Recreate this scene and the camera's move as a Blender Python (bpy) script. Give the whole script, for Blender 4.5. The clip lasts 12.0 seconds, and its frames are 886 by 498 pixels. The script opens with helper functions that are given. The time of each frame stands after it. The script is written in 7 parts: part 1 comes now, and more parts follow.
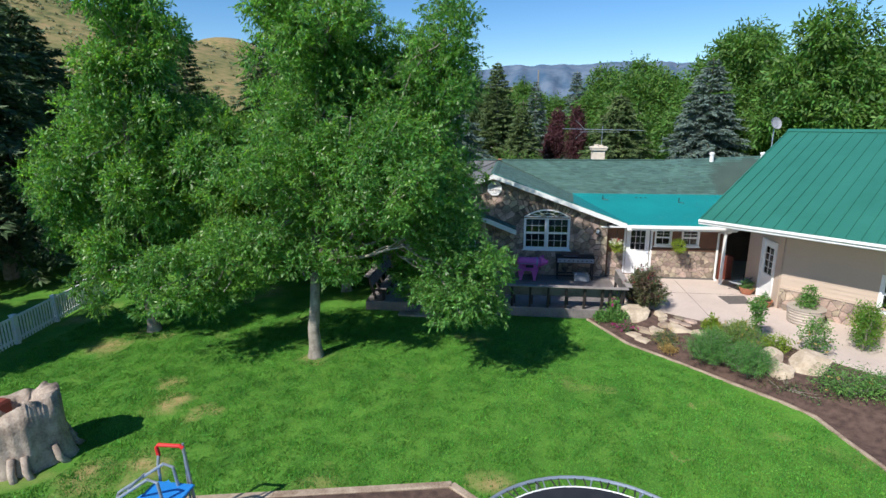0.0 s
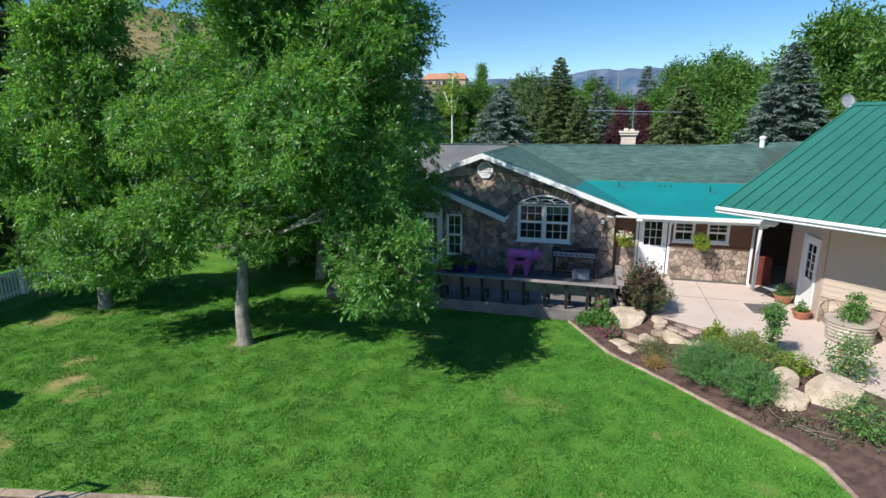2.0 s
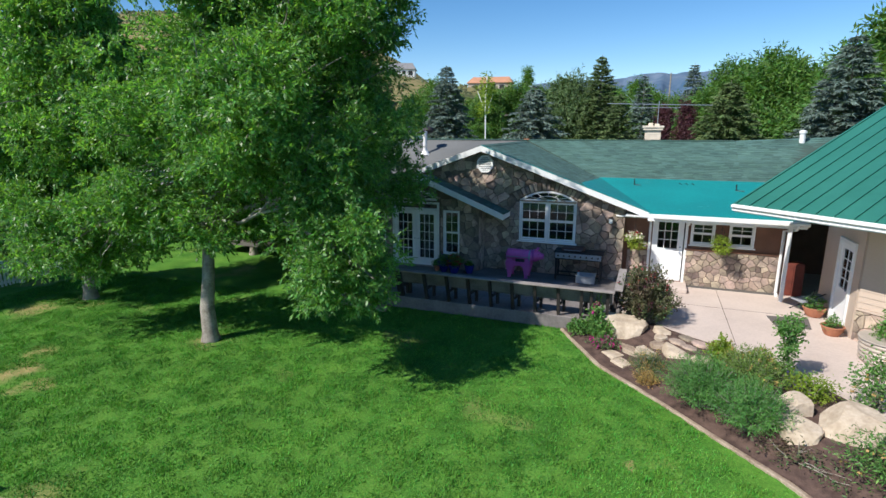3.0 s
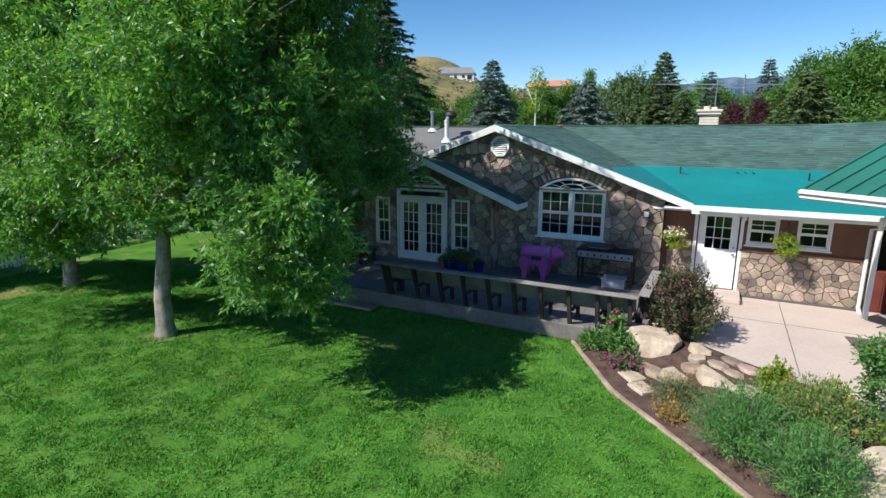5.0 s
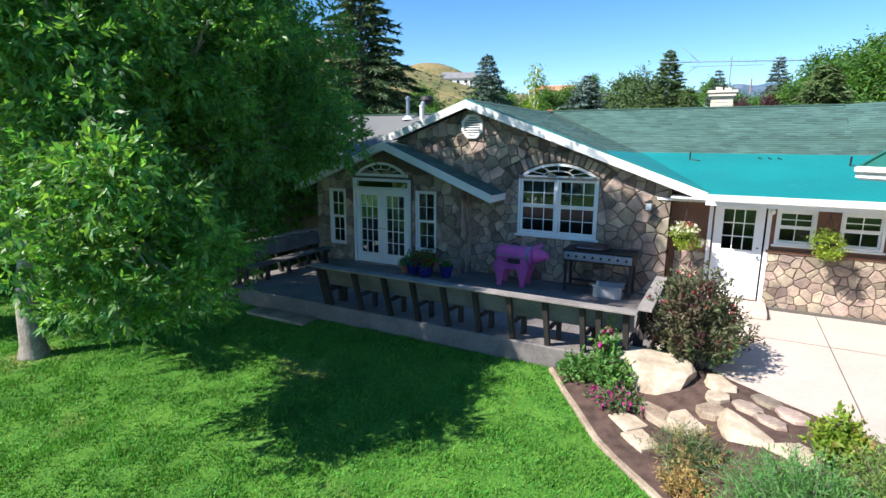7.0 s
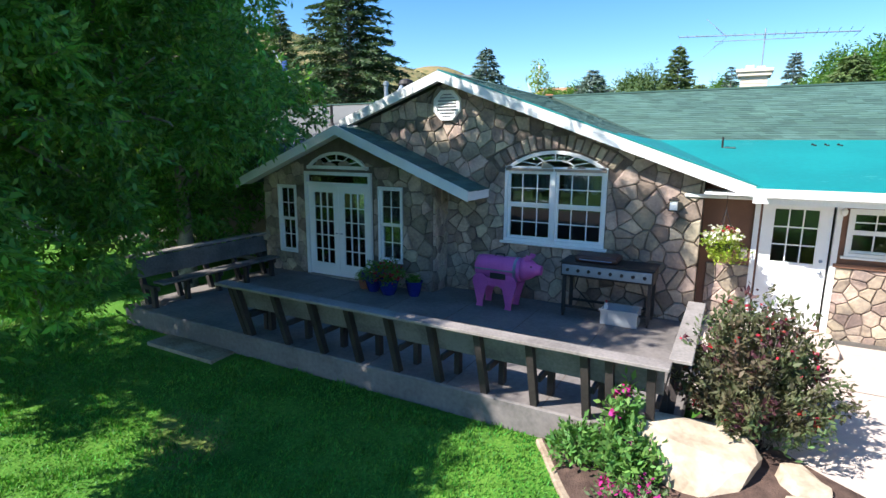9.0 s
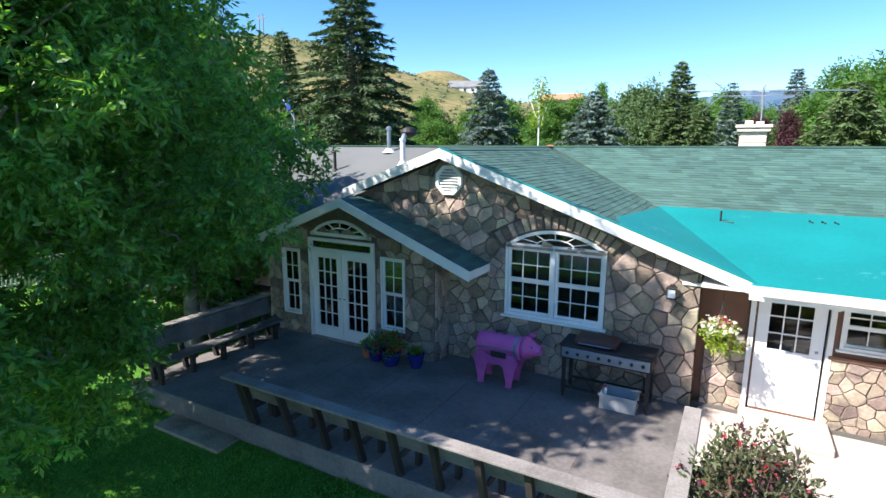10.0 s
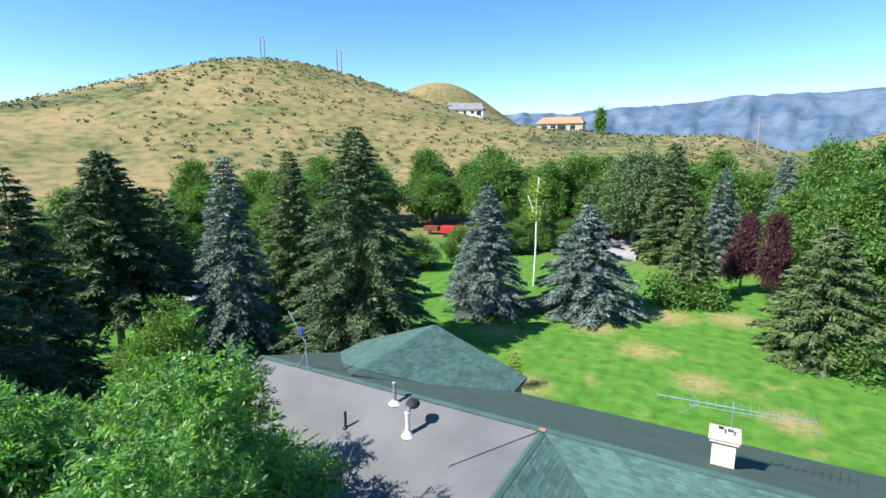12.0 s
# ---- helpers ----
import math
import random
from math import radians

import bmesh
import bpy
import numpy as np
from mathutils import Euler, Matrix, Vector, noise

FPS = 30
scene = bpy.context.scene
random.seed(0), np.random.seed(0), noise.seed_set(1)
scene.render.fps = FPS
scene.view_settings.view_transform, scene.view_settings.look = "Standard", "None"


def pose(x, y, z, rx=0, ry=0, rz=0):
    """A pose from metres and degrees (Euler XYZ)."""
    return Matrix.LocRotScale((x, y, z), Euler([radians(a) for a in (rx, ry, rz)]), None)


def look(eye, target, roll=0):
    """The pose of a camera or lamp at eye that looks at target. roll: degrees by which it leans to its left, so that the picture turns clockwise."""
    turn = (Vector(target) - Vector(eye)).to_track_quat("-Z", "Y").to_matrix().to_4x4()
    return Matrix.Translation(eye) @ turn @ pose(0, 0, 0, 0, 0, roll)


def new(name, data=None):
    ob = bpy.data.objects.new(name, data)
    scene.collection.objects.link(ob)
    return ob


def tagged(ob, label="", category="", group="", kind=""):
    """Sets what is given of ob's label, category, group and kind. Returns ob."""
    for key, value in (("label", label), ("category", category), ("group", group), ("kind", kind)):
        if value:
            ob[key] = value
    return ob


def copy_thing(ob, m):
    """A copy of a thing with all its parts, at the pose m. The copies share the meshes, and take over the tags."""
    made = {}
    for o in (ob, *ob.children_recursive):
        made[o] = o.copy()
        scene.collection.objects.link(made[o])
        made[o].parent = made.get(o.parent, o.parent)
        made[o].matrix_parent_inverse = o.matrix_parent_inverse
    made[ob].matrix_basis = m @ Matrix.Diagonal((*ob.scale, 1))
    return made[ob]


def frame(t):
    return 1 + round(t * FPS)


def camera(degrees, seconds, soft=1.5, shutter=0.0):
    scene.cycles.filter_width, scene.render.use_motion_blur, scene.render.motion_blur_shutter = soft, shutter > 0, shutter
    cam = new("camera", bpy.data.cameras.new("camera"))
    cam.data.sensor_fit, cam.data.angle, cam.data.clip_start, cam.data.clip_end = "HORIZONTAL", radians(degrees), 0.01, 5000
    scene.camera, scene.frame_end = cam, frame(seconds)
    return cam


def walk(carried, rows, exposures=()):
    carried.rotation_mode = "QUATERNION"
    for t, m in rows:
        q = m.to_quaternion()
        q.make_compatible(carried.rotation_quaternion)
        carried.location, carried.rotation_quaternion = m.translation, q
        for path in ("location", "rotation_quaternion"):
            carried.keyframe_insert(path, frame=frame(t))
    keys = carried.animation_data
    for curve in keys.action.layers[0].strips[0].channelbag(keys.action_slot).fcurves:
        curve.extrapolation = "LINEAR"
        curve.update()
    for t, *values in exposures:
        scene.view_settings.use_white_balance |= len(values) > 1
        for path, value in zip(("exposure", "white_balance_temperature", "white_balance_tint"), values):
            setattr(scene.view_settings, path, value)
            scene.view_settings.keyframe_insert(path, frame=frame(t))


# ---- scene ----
cam = camera(79.9, 12.0)
# seconds, x, y, z in metres, yaw, pitch, roll in degrees
ROWS = [
    (0.0, 0.003, 0.004, 7.067, 7.84, -13.90, 0.43),
    (0.5, 0.848, 0.593, 6.712, 11.75, -13.86, 0.36),
    (1.0, 1.687, 1.268, 6.377, 14.11, -13.75, 0.35),
    (1.5, 2.450, 2.029, 6.099, 15.03, -13.52, 0.32),
    (2.0, 3.176, 2.794, 5.870, 16.45, -13.30, 0.25),
    (2.5, 3.886, 3.612, 5.625, 18.96, -13.05, 0.17),
    (3.0, 4.481, 4.427, 5.392, 21.49, -12.80, 0.07),
    (5.0, 5.093, 7.074, 4.547, 27.91, -12.19, -0.23),
    (5.5, 5.047, 7.717, 4.402, 27.94, -12.10, -0.27),
    (6.0, 5.006, 8.407, 4.251, 28.10, -11.96, -0.28),
    (6.5, 4.954, 9.135, 4.081, 28.31, -11.78, -0.28),
    (7.0, 4.839, 9.870, 3.858, 28.38, -11.51, -0.30),
    (9.0, 4.220, 12.588, 3.459, 28.94, -11.12, -0.27),
    (9.5, 4.207, 12.676, 3.842, 29.02, -10.91, -0.28),
    (10.0, 4.178, 12.695, 4.848, 29.24, -10.81, -0.26),
    (10.5, 4.126, 12.696, 6.626, 29.27, -10.77, -0.08),
    (11.0, 4.077, 12.690, 9.028, 29.24, -10.63, -0.00),
    (11.5, 4.089, 12.783, 11.555, 29.28, -10.49, 0.07),
    (12.0, 4.114, 12.753, 13.979, 29.26, -10.39, 0.10),
]
walk(cam, [(t, pose(x, y, z, 90 + pitch, roll, yaw)) for t, x, y, z, yaw, pitch, roll in ROWS],
     exposures=[(0.0, 0.22), (5.5, 0.24), (6.0, 0.46), (7.0, 0.78), (9.0, 1.0), (11.0, 1.06), (12.0, 0.88)])

# ---- world, sun ----
SUN = Vector((0.60, 0.80, -1.0)).normalized()
world = bpy.data.worlds.new("world")
scene.world = world
world.use_nodes = True
wn = world.node_tree
sky = wn.nodes.new("ShaderNodeTexSky")
sky.sky_type = "NISHITA"
sky.sun_disc = False
sky.sun_elevation = math.asin(-SUN.z)
sky.sun_rotation = math.atan2(-SUN.x, -SUN.y)
sky.altitude = 1500
sky.air_density, sky.dust_density, sky.ozone_density = 1.0, 0.2, 2.0
wn.nodes["Background"].inputs["Strength"].default_value = 0.128
rich = wn.nodes.new("ShaderNodeHueSaturation")
rich.inputs["Saturation"].default_value = 1.3
wn.links.new(sky.outputs[0], rich.inputs["Color"])
wn.links.new(rich.outputs[0], wn.nodes["Background"].inputs["Color"])
sun = new("sun", bpy.data.lights.new("sun", "SUN"))
sun.data.energy, sun.data.angle, sun.data.color = 5.5, radians(0.53), (1.0, 0.95, 0.87)
sun.matrix_world = look((0, 0, 60), Vector((0, 0, 60)) + SUN)


# ---- materials ----
def material(name, base, alt=None, scale=4.0, rough=0.8, metal=0.0, bump=0.2, fine=40.0, spread=0.0, island=False, spec=0.4, big=0.0, third=None):
    """Two-scale mottled surface: base and alt mixed by coarse and fine noise; spread: value jitter for each object or island."""
    m = bpy.data.materials.new(name)
    m.use_nodes = True
    nt = m.node_tree
    n, l = nt.nodes, nt.links
    b = n["Principled BSDF"]
    b.inputs["Roughness"].default_value, b.inputs["Metallic"].default_value = rough, metal
    b.inputs["Specular IOR Level"].default_value = spec
    tc = n.new("ShaderNodeTexCoord")
    n1, n2 = n.new("ShaderNodeTexNoise"), n.new("ShaderNodeTexNoise")
    n1.inputs["Scale"].default_value, n1.inputs["Detail"].default_value = scale, 5
    n2.inputs["Scale"].default_value, n2.inputs["Detail"].default_value = fine, 4
    for q in (n1, n2):
        l.new(tc.outputs["Object"], q.inputs["Vector"])
    add = n.new("ShaderNodeMath")
    add.operation = "MULTIPLY_ADD"
    l.new(n2.outputs["Fac"], add.inputs[0])
    add.inputs[1].default_value = 0.55
    l.new(n1.outputs["Fac"], add.inputs[2])
    ramp = n.new("ShaderNodeValToRGB")
    l.new(add.outputs[0], ramp.inputs["Fac"])
    alt = alt or tuple(c * 0.75 for c in base)
    e = ramp.color_ramp.elements
    e[0].position, e[0].color = 0.58, (*alt, 1)
    e[1].position, e[1].color = 0.95, (*base, 1)
    if third:
        t3 = e.new(0.5)
        t3.color = (*third, 1)
    out = ramp.outputs["Color"]
    if spread:
        src = n.new("ShaderNodeNewGeometry").outputs["Random Per Island"] if island else n.new("ShaderNodeObjectInfo").outputs["Random"]
        hsv = n.new("ShaderNodeHueSaturation")
        mr = n.new("ShaderNodeMapRange")
        l.new(src, mr.inputs["Value"])
        mr.inputs["To Min"].default_value, mr.inputs["To Max"].default_value = 1 - spread, 1 + spread
        l.new(mr.outputs[0], hsv.inputs["Value"])
        ms = n.new("ShaderNodeMath")
        ms.operation = "MULTIPLY"
        l.new(src, ms.inputs[0])
        ms.inputs[1].default_value = 7.31
        fr = n.new("ShaderNodeMath")
        fr.operation = "FRACT"
        l.new(ms.outputs[0], fr.inputs[0])
        m2 = n.new("ShaderNodeMapRange")
        l.new(fr.outputs[0], m2.inputs["Value"])
        m2.inputs["To Min"].default_value, m2.inputs["To Max"].default_value = 0.5 - spread * 0.05, 0.5 + spread * 0.05
        l.new(m2.outputs[0], hsv.inputs["Hue"])
        l.new(out, hsv.inputs["Color"])
        out = hsv.outputs["Color"]
    l.new(out, b.inputs["Base Color"])
    if bump:
        bp = n.new("ShaderNodeBump")
        bp.inputs["Strength"].default_value, bp.inputs["Distance"].default_value = bump, 0.02
        l.new(add.outputs[0], bp.inputs["Height"])
        l.new(bp.outputs[0], b.inputs["Normal"])
    return m


def leafy(name, base, alt, spread=0.35, through_light=0.35, rough=0.55, spec=0.35):
    """Leaf surface: colour varies leaf by leaf, and some light passes through."""
    m = material(name, base, alt, scale=0.6, fine=3.0, rough=rough, bump=0, spread=spread, island=True, spec=spec)
    n, l = m.node_tree.nodes, m.node_tree.links
    b, out = n["Principled BSDF"], n["Material Output"]
    tr, mix = n.new("ShaderNodeBsdfTranslucent"), n.new("ShaderNodeMixShader")
    mix.inputs[0].default_value = through_light
    link = b.inputs["Base Color"].links[0].from_socket
    gain = n.new("ShaderNodeMix")
    gain.data_type, gain.blend_type = "RGBA", "MULTIPLY"
    gain.inputs["Factor"].default_value = 1.0
    l.new(link, gain.inputs["A"])
    gain.inputs["B"].default_value = (1.3, 1.35, 0.5, 1)
    l.new(gain.outputs["Result"], tr.inputs["Color"])
    l.new(b.outputs[0], mix.inputs[1])
    l.new(tr.outputs[0], mix.inputs[2])
    l.new(mix.outputs[0], out.inputs["Surface"])
    return m


def glassy(name, tint=(0.75, 0.85, 0.9), gloss=0.25):
    """A thin pane: mostly clear, with a Fresnel sheen."""
    m = bpy.data.materials.new(name)
    m.use_nodes = True
    n, l = m.node_tree.nodes, m.node_tree.links
    n.remove(n["Principled BSDF"])
    t, g, mix, fr = n.new("ShaderNodeBsdfTransparent"), n.new("ShaderNodeBsdfGlossy"), n.new("ShaderNodeMixShader"), n.new("ShaderNodeFresnel")
    t.inputs["Color"].default_value = (*tint, 1)
    g.inputs["Roughness"].default_value = 0.02
    fr.inputs["IOR"].default_value = 1.6
    l.new(fr.outputs[0], mix.inputs[0])
    l.new(t.outputs[0], mix.inputs[1])
    l.new(g.outputs[0], mix.inputs[2])
    l.new(mix.outputs[0], n["Material Output"].inputs["Surface"])
    return m


def ground_material():
    """Lawn near, drier ground far; dead patches at set spots and by noise."""
    m = bpy.data.materials.new("ground_cover")
    m.use_nodes = True
    n, l = m.node_tree.nodes, m.node_tree.links
    b = n["Principled BSDF"]
    b.inputs["Roughness"].default_value = 0.9
    b.inputs["Specular IOR Level"].default_value = 0.15
    tc = n.new("ShaderNodeTexCoord")

    def noise_tex(scale, detail=5):
        q = n.new("ShaderNodeTexNoise")
        q.inputs["Scale"].default_value, q.inputs["Detail"].default_value = scale, detail
        l.new(tc.outputs["Object"], q.inputs["Vector"])
        return q.outputs["Fac"]

    def ramp(fac, *stops):
        r = n.new("ShaderNodeValToRGB")
        e = r.color_ramp.elements
        e[0].position, e[0].color = stops[0][0], (*stops[0][1], 1)
        e[1].position, e[1].color = stops[-1][0], (*stops[-1][1], 1)
        for p, c in stops[1:-1]:
            e.new(p).color = (*c, 1)
        l.new(fac, r.inputs["Fac"])
        return r.outputs["Color"]

    def mix(fac, a, c):
        q = n.new("ShaderNodeMix")
        q.data_type = "RGBA"
        l.new(fac, q.inputs["Factor"])
        l.new(a, q.inputs["A"])
        l.new(c, q.inputs["B"])
        return q.outputs["Result"]

    def math_node(op, a, c):
        q = n.new("ShaderNodeMath")
        q.operation = op
        q.inputs[2].default_value = 0.0
        for i, v in ((0, a), (1, c)):
            if isinstance(v, float):
                q.inputs[i].default_value = v
            else:
                l.new(v, q.inputs[i])
        return q.outputs[0]

    lawn = ramp(math_node("MULTIPLY_ADD", noise_tex(26), noise_tex(1.1)), (0.13, (0.036, 0.12, 0.015)), (0.25, (0.068, 0.195, 0.025)), (0.38, (0.125, 0.27, 0.042)))
    wave = n.new("ShaderNodeTexWave")
    wave.inputs["Scale"].default_value, wave.inputs["Distortion"].default_value, wave.inputs["Detail"].default_value = 0.22, 2.5, 3
    l.new(tc.outputs["Object"], wave.inputs["Vector"])
    pale = ramp(noise_tex(14), (0.3, (0.085, 0.20, 0.02)), (0.7, (0.16, 0.28, 0.045)))
    lawn = mix(math_node("MULTIPLY", math_node("MULTIPLY", wave.outputs["Fac"], noise_tex(0.5)), 0.55), lawn, pale)
    dry = ramp(noise_tex(9), (0.3, (0.30, 0.22, 0.09)), (0.7, (0.42, 0.33, 0.16)))
    patchy = ramp(noise_tex(0.42, 4), (0.60, (0, 0, 0)), (0.72, (0.55, 0.55, 0.55)))
    lawn = mix(patchy, lawn, dry)
    # dead spots
    spots = None
    wob = n.new("ShaderNodeTexNoise")
    wob.inputs["Scale"].default_value, wob.inputs["Detail"].default_value = 1.6, 4
    l.new(tc.outputs["Object"], wob.inputs["Vector"])
    shift = n.new("ShaderNodeVectorMath")
    shift.operation = "MULTIPLY_ADD"
    l.new(wob.outputs["Color"], shift.inputs[0])
    shift.inputs[1].default_value = (1.3, 1.3, 0)
    l.new(tc.outputs["Object"], shift.inputs[2])
    flatten = n.new("ShaderNodeVectorMath")
    flatten.operation = "MULTIPLY"
    l.new(shift.outputs[0], flatten.inputs[0])
    flatten.inputs[1].default_value = (1, 1, 0)
    for x, y, r in ((3.6, 10.6, 0.16), (4.6, 12.6, 0.12), (-0.4, 9.2, 0.5), (-8.7, 11.2, 0.5), (-7.6, 10.9, 0.4), (-9.3, 12.1, 0.4), (-5.9, 14.2, 0.5), (-12.8, 14.2, 0.7), (-11.8, 15.1, 0.5), (-7.6, 8.7, 0.6), (-8.6, 8.2, 0.6),
                    (-5.2, 54.5, 2.2), (3.0, 47.0, 1.8), (-0.5, 60.5, 2.6), (-6.5, 41.5, 2.0), (-12.0, 50.0, 2.2), (7.5, 44.0, 1.6), (-1.0, 51.0, 2.0), (4.5, 62.0, 2.5)):
        d = n.new("ShaderNodeVectorMath")
        d.operation = "DISTANCE"
        l.new(flatten.outputs[0], d.inputs[0])
        d.inputs[1].default_value = (x + 0.65, y + 0.65, 0)
        mr = n.new("ShaderNodeMapRange")
        l.new(d.outputs["Value"], mr.inputs["Value"])
        mr.inputs["From Min"].default_value, mr.inputs["From Max"].default_value = r * 1.2, r * 0.2
        spots = mr.outputs[0] if spots is None else math_node("MAXIMUM", spots, mr.outputs[0])
    lawn = mix(math_node("MULTIPLY", spots, ramp(noise_tex(2.5), (0.3, (0.3, 0.3, 0.3)), (0.6, (0.95, 0.95, 0.95)))), lawn, dry)
    hill = ramp(math_node("MULTIPLY_ADD", noise_tex(0.25, 6), noise_tex(0.02, 4)), (0.13, (0.06, 0.075, 0.034)), (0.20, (0.14, 0.145, 0.055)), (0.26, (0.205, 0.18, 0.078)), (0.36, (0.29, 0.215, 0.105)))
    sep = n.new("ShaderNodeSeparateXYZ")
    l.new(tc.outputs["Object"], sep.inputs[0])
    mr = n.new("ShaderNodeMapRange")
    add = n.new("ShaderNodeMath")
    add.operation = "MULTIPLY_ADD"
    l.new(noise_tex(0.06), add.inputs[0])
    add.inputs[1].default_value = 24.0
    west = math_node("MULTIPLY", sep.outputs["X"], -0.95)
    l.new(math_node("MAXIMUM", sep.outputs["Y"], west), add.inputs[2])
    l.new(add.outputs[0], mr.inputs["Value"])
    mr.inputs["From Min"].default_value, mr.inputs["From Max"].default_value = 88, 108
    col = mix(mr.outputs[0], lawn, hill)
    l.new(col, b.inputs["Base Color"])
    bp = n.new("ShaderNodeBump")
    bp.inputs["Strength"].default_value, bp.inputs["Distance"].default_value = 0.6, 0.03
    l.new(noise_tex(60), bp.inputs["Height"])
    l.new(bp.outputs[0], b.inputs["Normal"])
    return m


GRASS = ground_material()
BLADE = leafy("grass_blade", (0.102, 0.30, 0.038), (0.05, 0.182, 0.021), 0.55, 0.2, 0.6)
CONCRETE = material("concrete", (0.56, 0.47, 0.42), (0.46, 0.38, 0.34), 0.7, 0.85, bump=0.1, fine=18)
KERB = material("kerb_concrete", (0.42, 0.34, 0.26), (0.20, 0.14, 0.10), 2.6, 0.9, bump=0.3, fine=30)
MULCH = material("bark_mulch", (0.12, 0.075, 0.06), (0.05, 0.03, 0.025), 6, 0.95, bump=1.0, fine=70)
STONE = material("flagstone", (0.40, 0.315, 0.245), (0.20, 0.158, 0.135), 2.6, 0.85, bump=0.9, fine=20, spread=0.5)
MORTAR = material("mortar", (0.17, 0.132, 0.112), (0.11, 0.086, 0.074), 5, 0.95, bump=0.4)
BROWN_SIDING = material("brown_siding", (0.20, 0.10, 0.065), (0.15, 0.075, 0.05), 2, 0.8)
TAN_SIDING = material("tan_siding", (0.50, 0.40, 0.33), (0.46, 0.37, 0.30), 1, 0.7, bump=0.05)
WHITE = material("white_paint", (0.80, 0.80, 0.80), (0.70, 0.71, 0.72), 2.5, 0.5, bump=0.05)
DOORWHITE = material("door_paint", (0.82, 0.82, 0.83), (0.76, 0.77, 0.78), 2, 0.4, bump=0.02)
SHINGLE = material("green_shingle", (0.068, 0.138, 0.120), (0.046, 0.10, 0.087), 1.2, 0.9, bump=0.4, fine=60, spread=0.22, island=True)
GREYROOF = material("grey_roll_roofing", (0.155, 0.16, 0.162), (0.115, 0.12, 0.122), 0.5, 0.9, bump=0.15, fine=30)
ROOFBASE = material("roof_underlay", (0.05, 0.085, 0.072), (0.04, 0.07, 0.06), 1.5, 0.9)
TEAL = material("teal_membrane", (0.008, 0.24, 0.235), (0.007, 0.19, 0.19), 0.6, 0.45, bump=0.05, fine=12, third=(0.03, 0.27, 0.26))
METALROOF = material("green_metal_roof", (0.030, 0.165, 0.125), (0.024, 0.14, 0.105), 0.7, 0.42, 0.0, bump=0.02, fine=6)
DARKWOOD = material("dark_stained_wood", (0.045, 0.036, 0.034), (0.025, 0.02, 0.02), 3, 0.8, bump=0.4, fine=30, spread=0.2)
GREYWOOD = material("weathered_wood", (0.32, 0.285, 0.27), (0.19, 0.17, 0.16), 2.2, 0.85, bump=0.4, fine=28, spread=0.12)
# weathered wood again, with the tree shade on the benches put into its colour
BENCH_SHADED = material("shaded_weathered_wood", (0.16, 0.15, 0.15), (0.085, 0.08, 0.08), 2.2, 0.85, bump=0.4, fine=28, spread=0.15)
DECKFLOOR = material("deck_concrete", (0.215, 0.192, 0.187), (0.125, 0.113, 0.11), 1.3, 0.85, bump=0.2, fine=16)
GLASS = glassy("window_glass")
# dark tone stands in for the unlit rooms behind the panes
INTERIOR_DIM = material("dimmed_interior", (0.13, 0.12, 0.11), (0.10, 0.095, 0.09), 1, 0.9)
CURTAIN = material("curtain_cloth", (0.32, 0.33, 0.36), (0.22, 0.23, 0.26), 4, 0.9)
PINK = material("pink_paint", (0.62, 0.13, 0.42), (0.48, 0.09, 0.32), 2.5, 0.42, bump=0.05)
STEEL = material("brushed_steel", (0.28, 0.34, 0.44), (0.20, 0.25, 0.33), 3, 0.35, 0.7, bump=0.03)
BLACKIRON = material("black_iron", (0.022, 0.022, 0.025), (0.04, 0.035, 0.035), 4, 0.6, 0.2)
RUSTLID = material("brown_lid", (0.10, 0.045, 0.035), (0.06, 0.03, 0.025), 4, 0.5)
PLASTIC = material("clear_bin_plastic", (0.42, 0.44, 0.47), (0.36, 0.38, 0.41), 2, 0.4)
BARK = material("grey_bark", (0.33, 0.30, 0.26), (0.17, 0.145, 0.12), 5, 0.95, bump=1.0, fine=26)
DEADWOOD = material("dead_wood", (0.42, 0.35, 0.29), (0.20, 0.155, 0.125), 3.5, 0.95, bump=1.0, fine=20)
REDWOOD = material("red_stained_wood", (0.20, 0.045, 0.03), (0.12, 0.03, 0.02), 3, 0.7)
LIMESTONE = material("pale_boulder", (0.55, 0.46, 0.36), (0.36, 0.285, 0.21), 2.6, 0.9, bump=0.7, fine=14)
LEAF = leafy("ash_leaf", (0.17, 0.35, 0.085), (0.09, 0.225, 0.062), 0.5, 0.52, 0.42, 0.6)
LEAF_DARK = leafy("dark_leaf", (0.135, 0.27, 0.04), (0.085, 0.19, 0.03), 0.45, 0.4)
LEAF_FAR = leafy("far_leaf", (0.115, 0.235, 0.048), (0.07, 0.16, 0.036), 0.45, 0.36)
LEAF_WILLOW = leafy("willow_leaf", (0.12, 0.19, 0.08), (0.085, 0.14, 0.055), 0.3, 0.25)
LEAF_YELLOW = leafy("lime_leaf", (0.27, 0.36, 0.04), (0.16, 0.26, 0.03), 0.3, 0.35)
LEAF_RED = leafy("plum_leaf", (0.105, 0.036, 0.048), (0.07, 0.027, 0.035), 0.4, 0.25)
LEAF_BUSH = leafy("bush_leaf", (0.14, 0.29, 0.07), (0.085, 0.20, 0.05), 0.35, 0.3)
LEAF_MIX = leafy("ninebark_leaf", (0.085, 0.15, 0.055), (0.11, 0.065, 0.05), 0.5, 0.25, 0.6)
LEAF_BROOM = leafy("broom_leaf", (0.135, 0.32, 0.08), (0.08, 0.215, 0.06), 0.4, 0.35)
LEAF_OLIVE = leafy("olive_leaf", (0.175, 0.28, 0.065), (0.12, 0.20, 0.05), 0.4, 0.25)
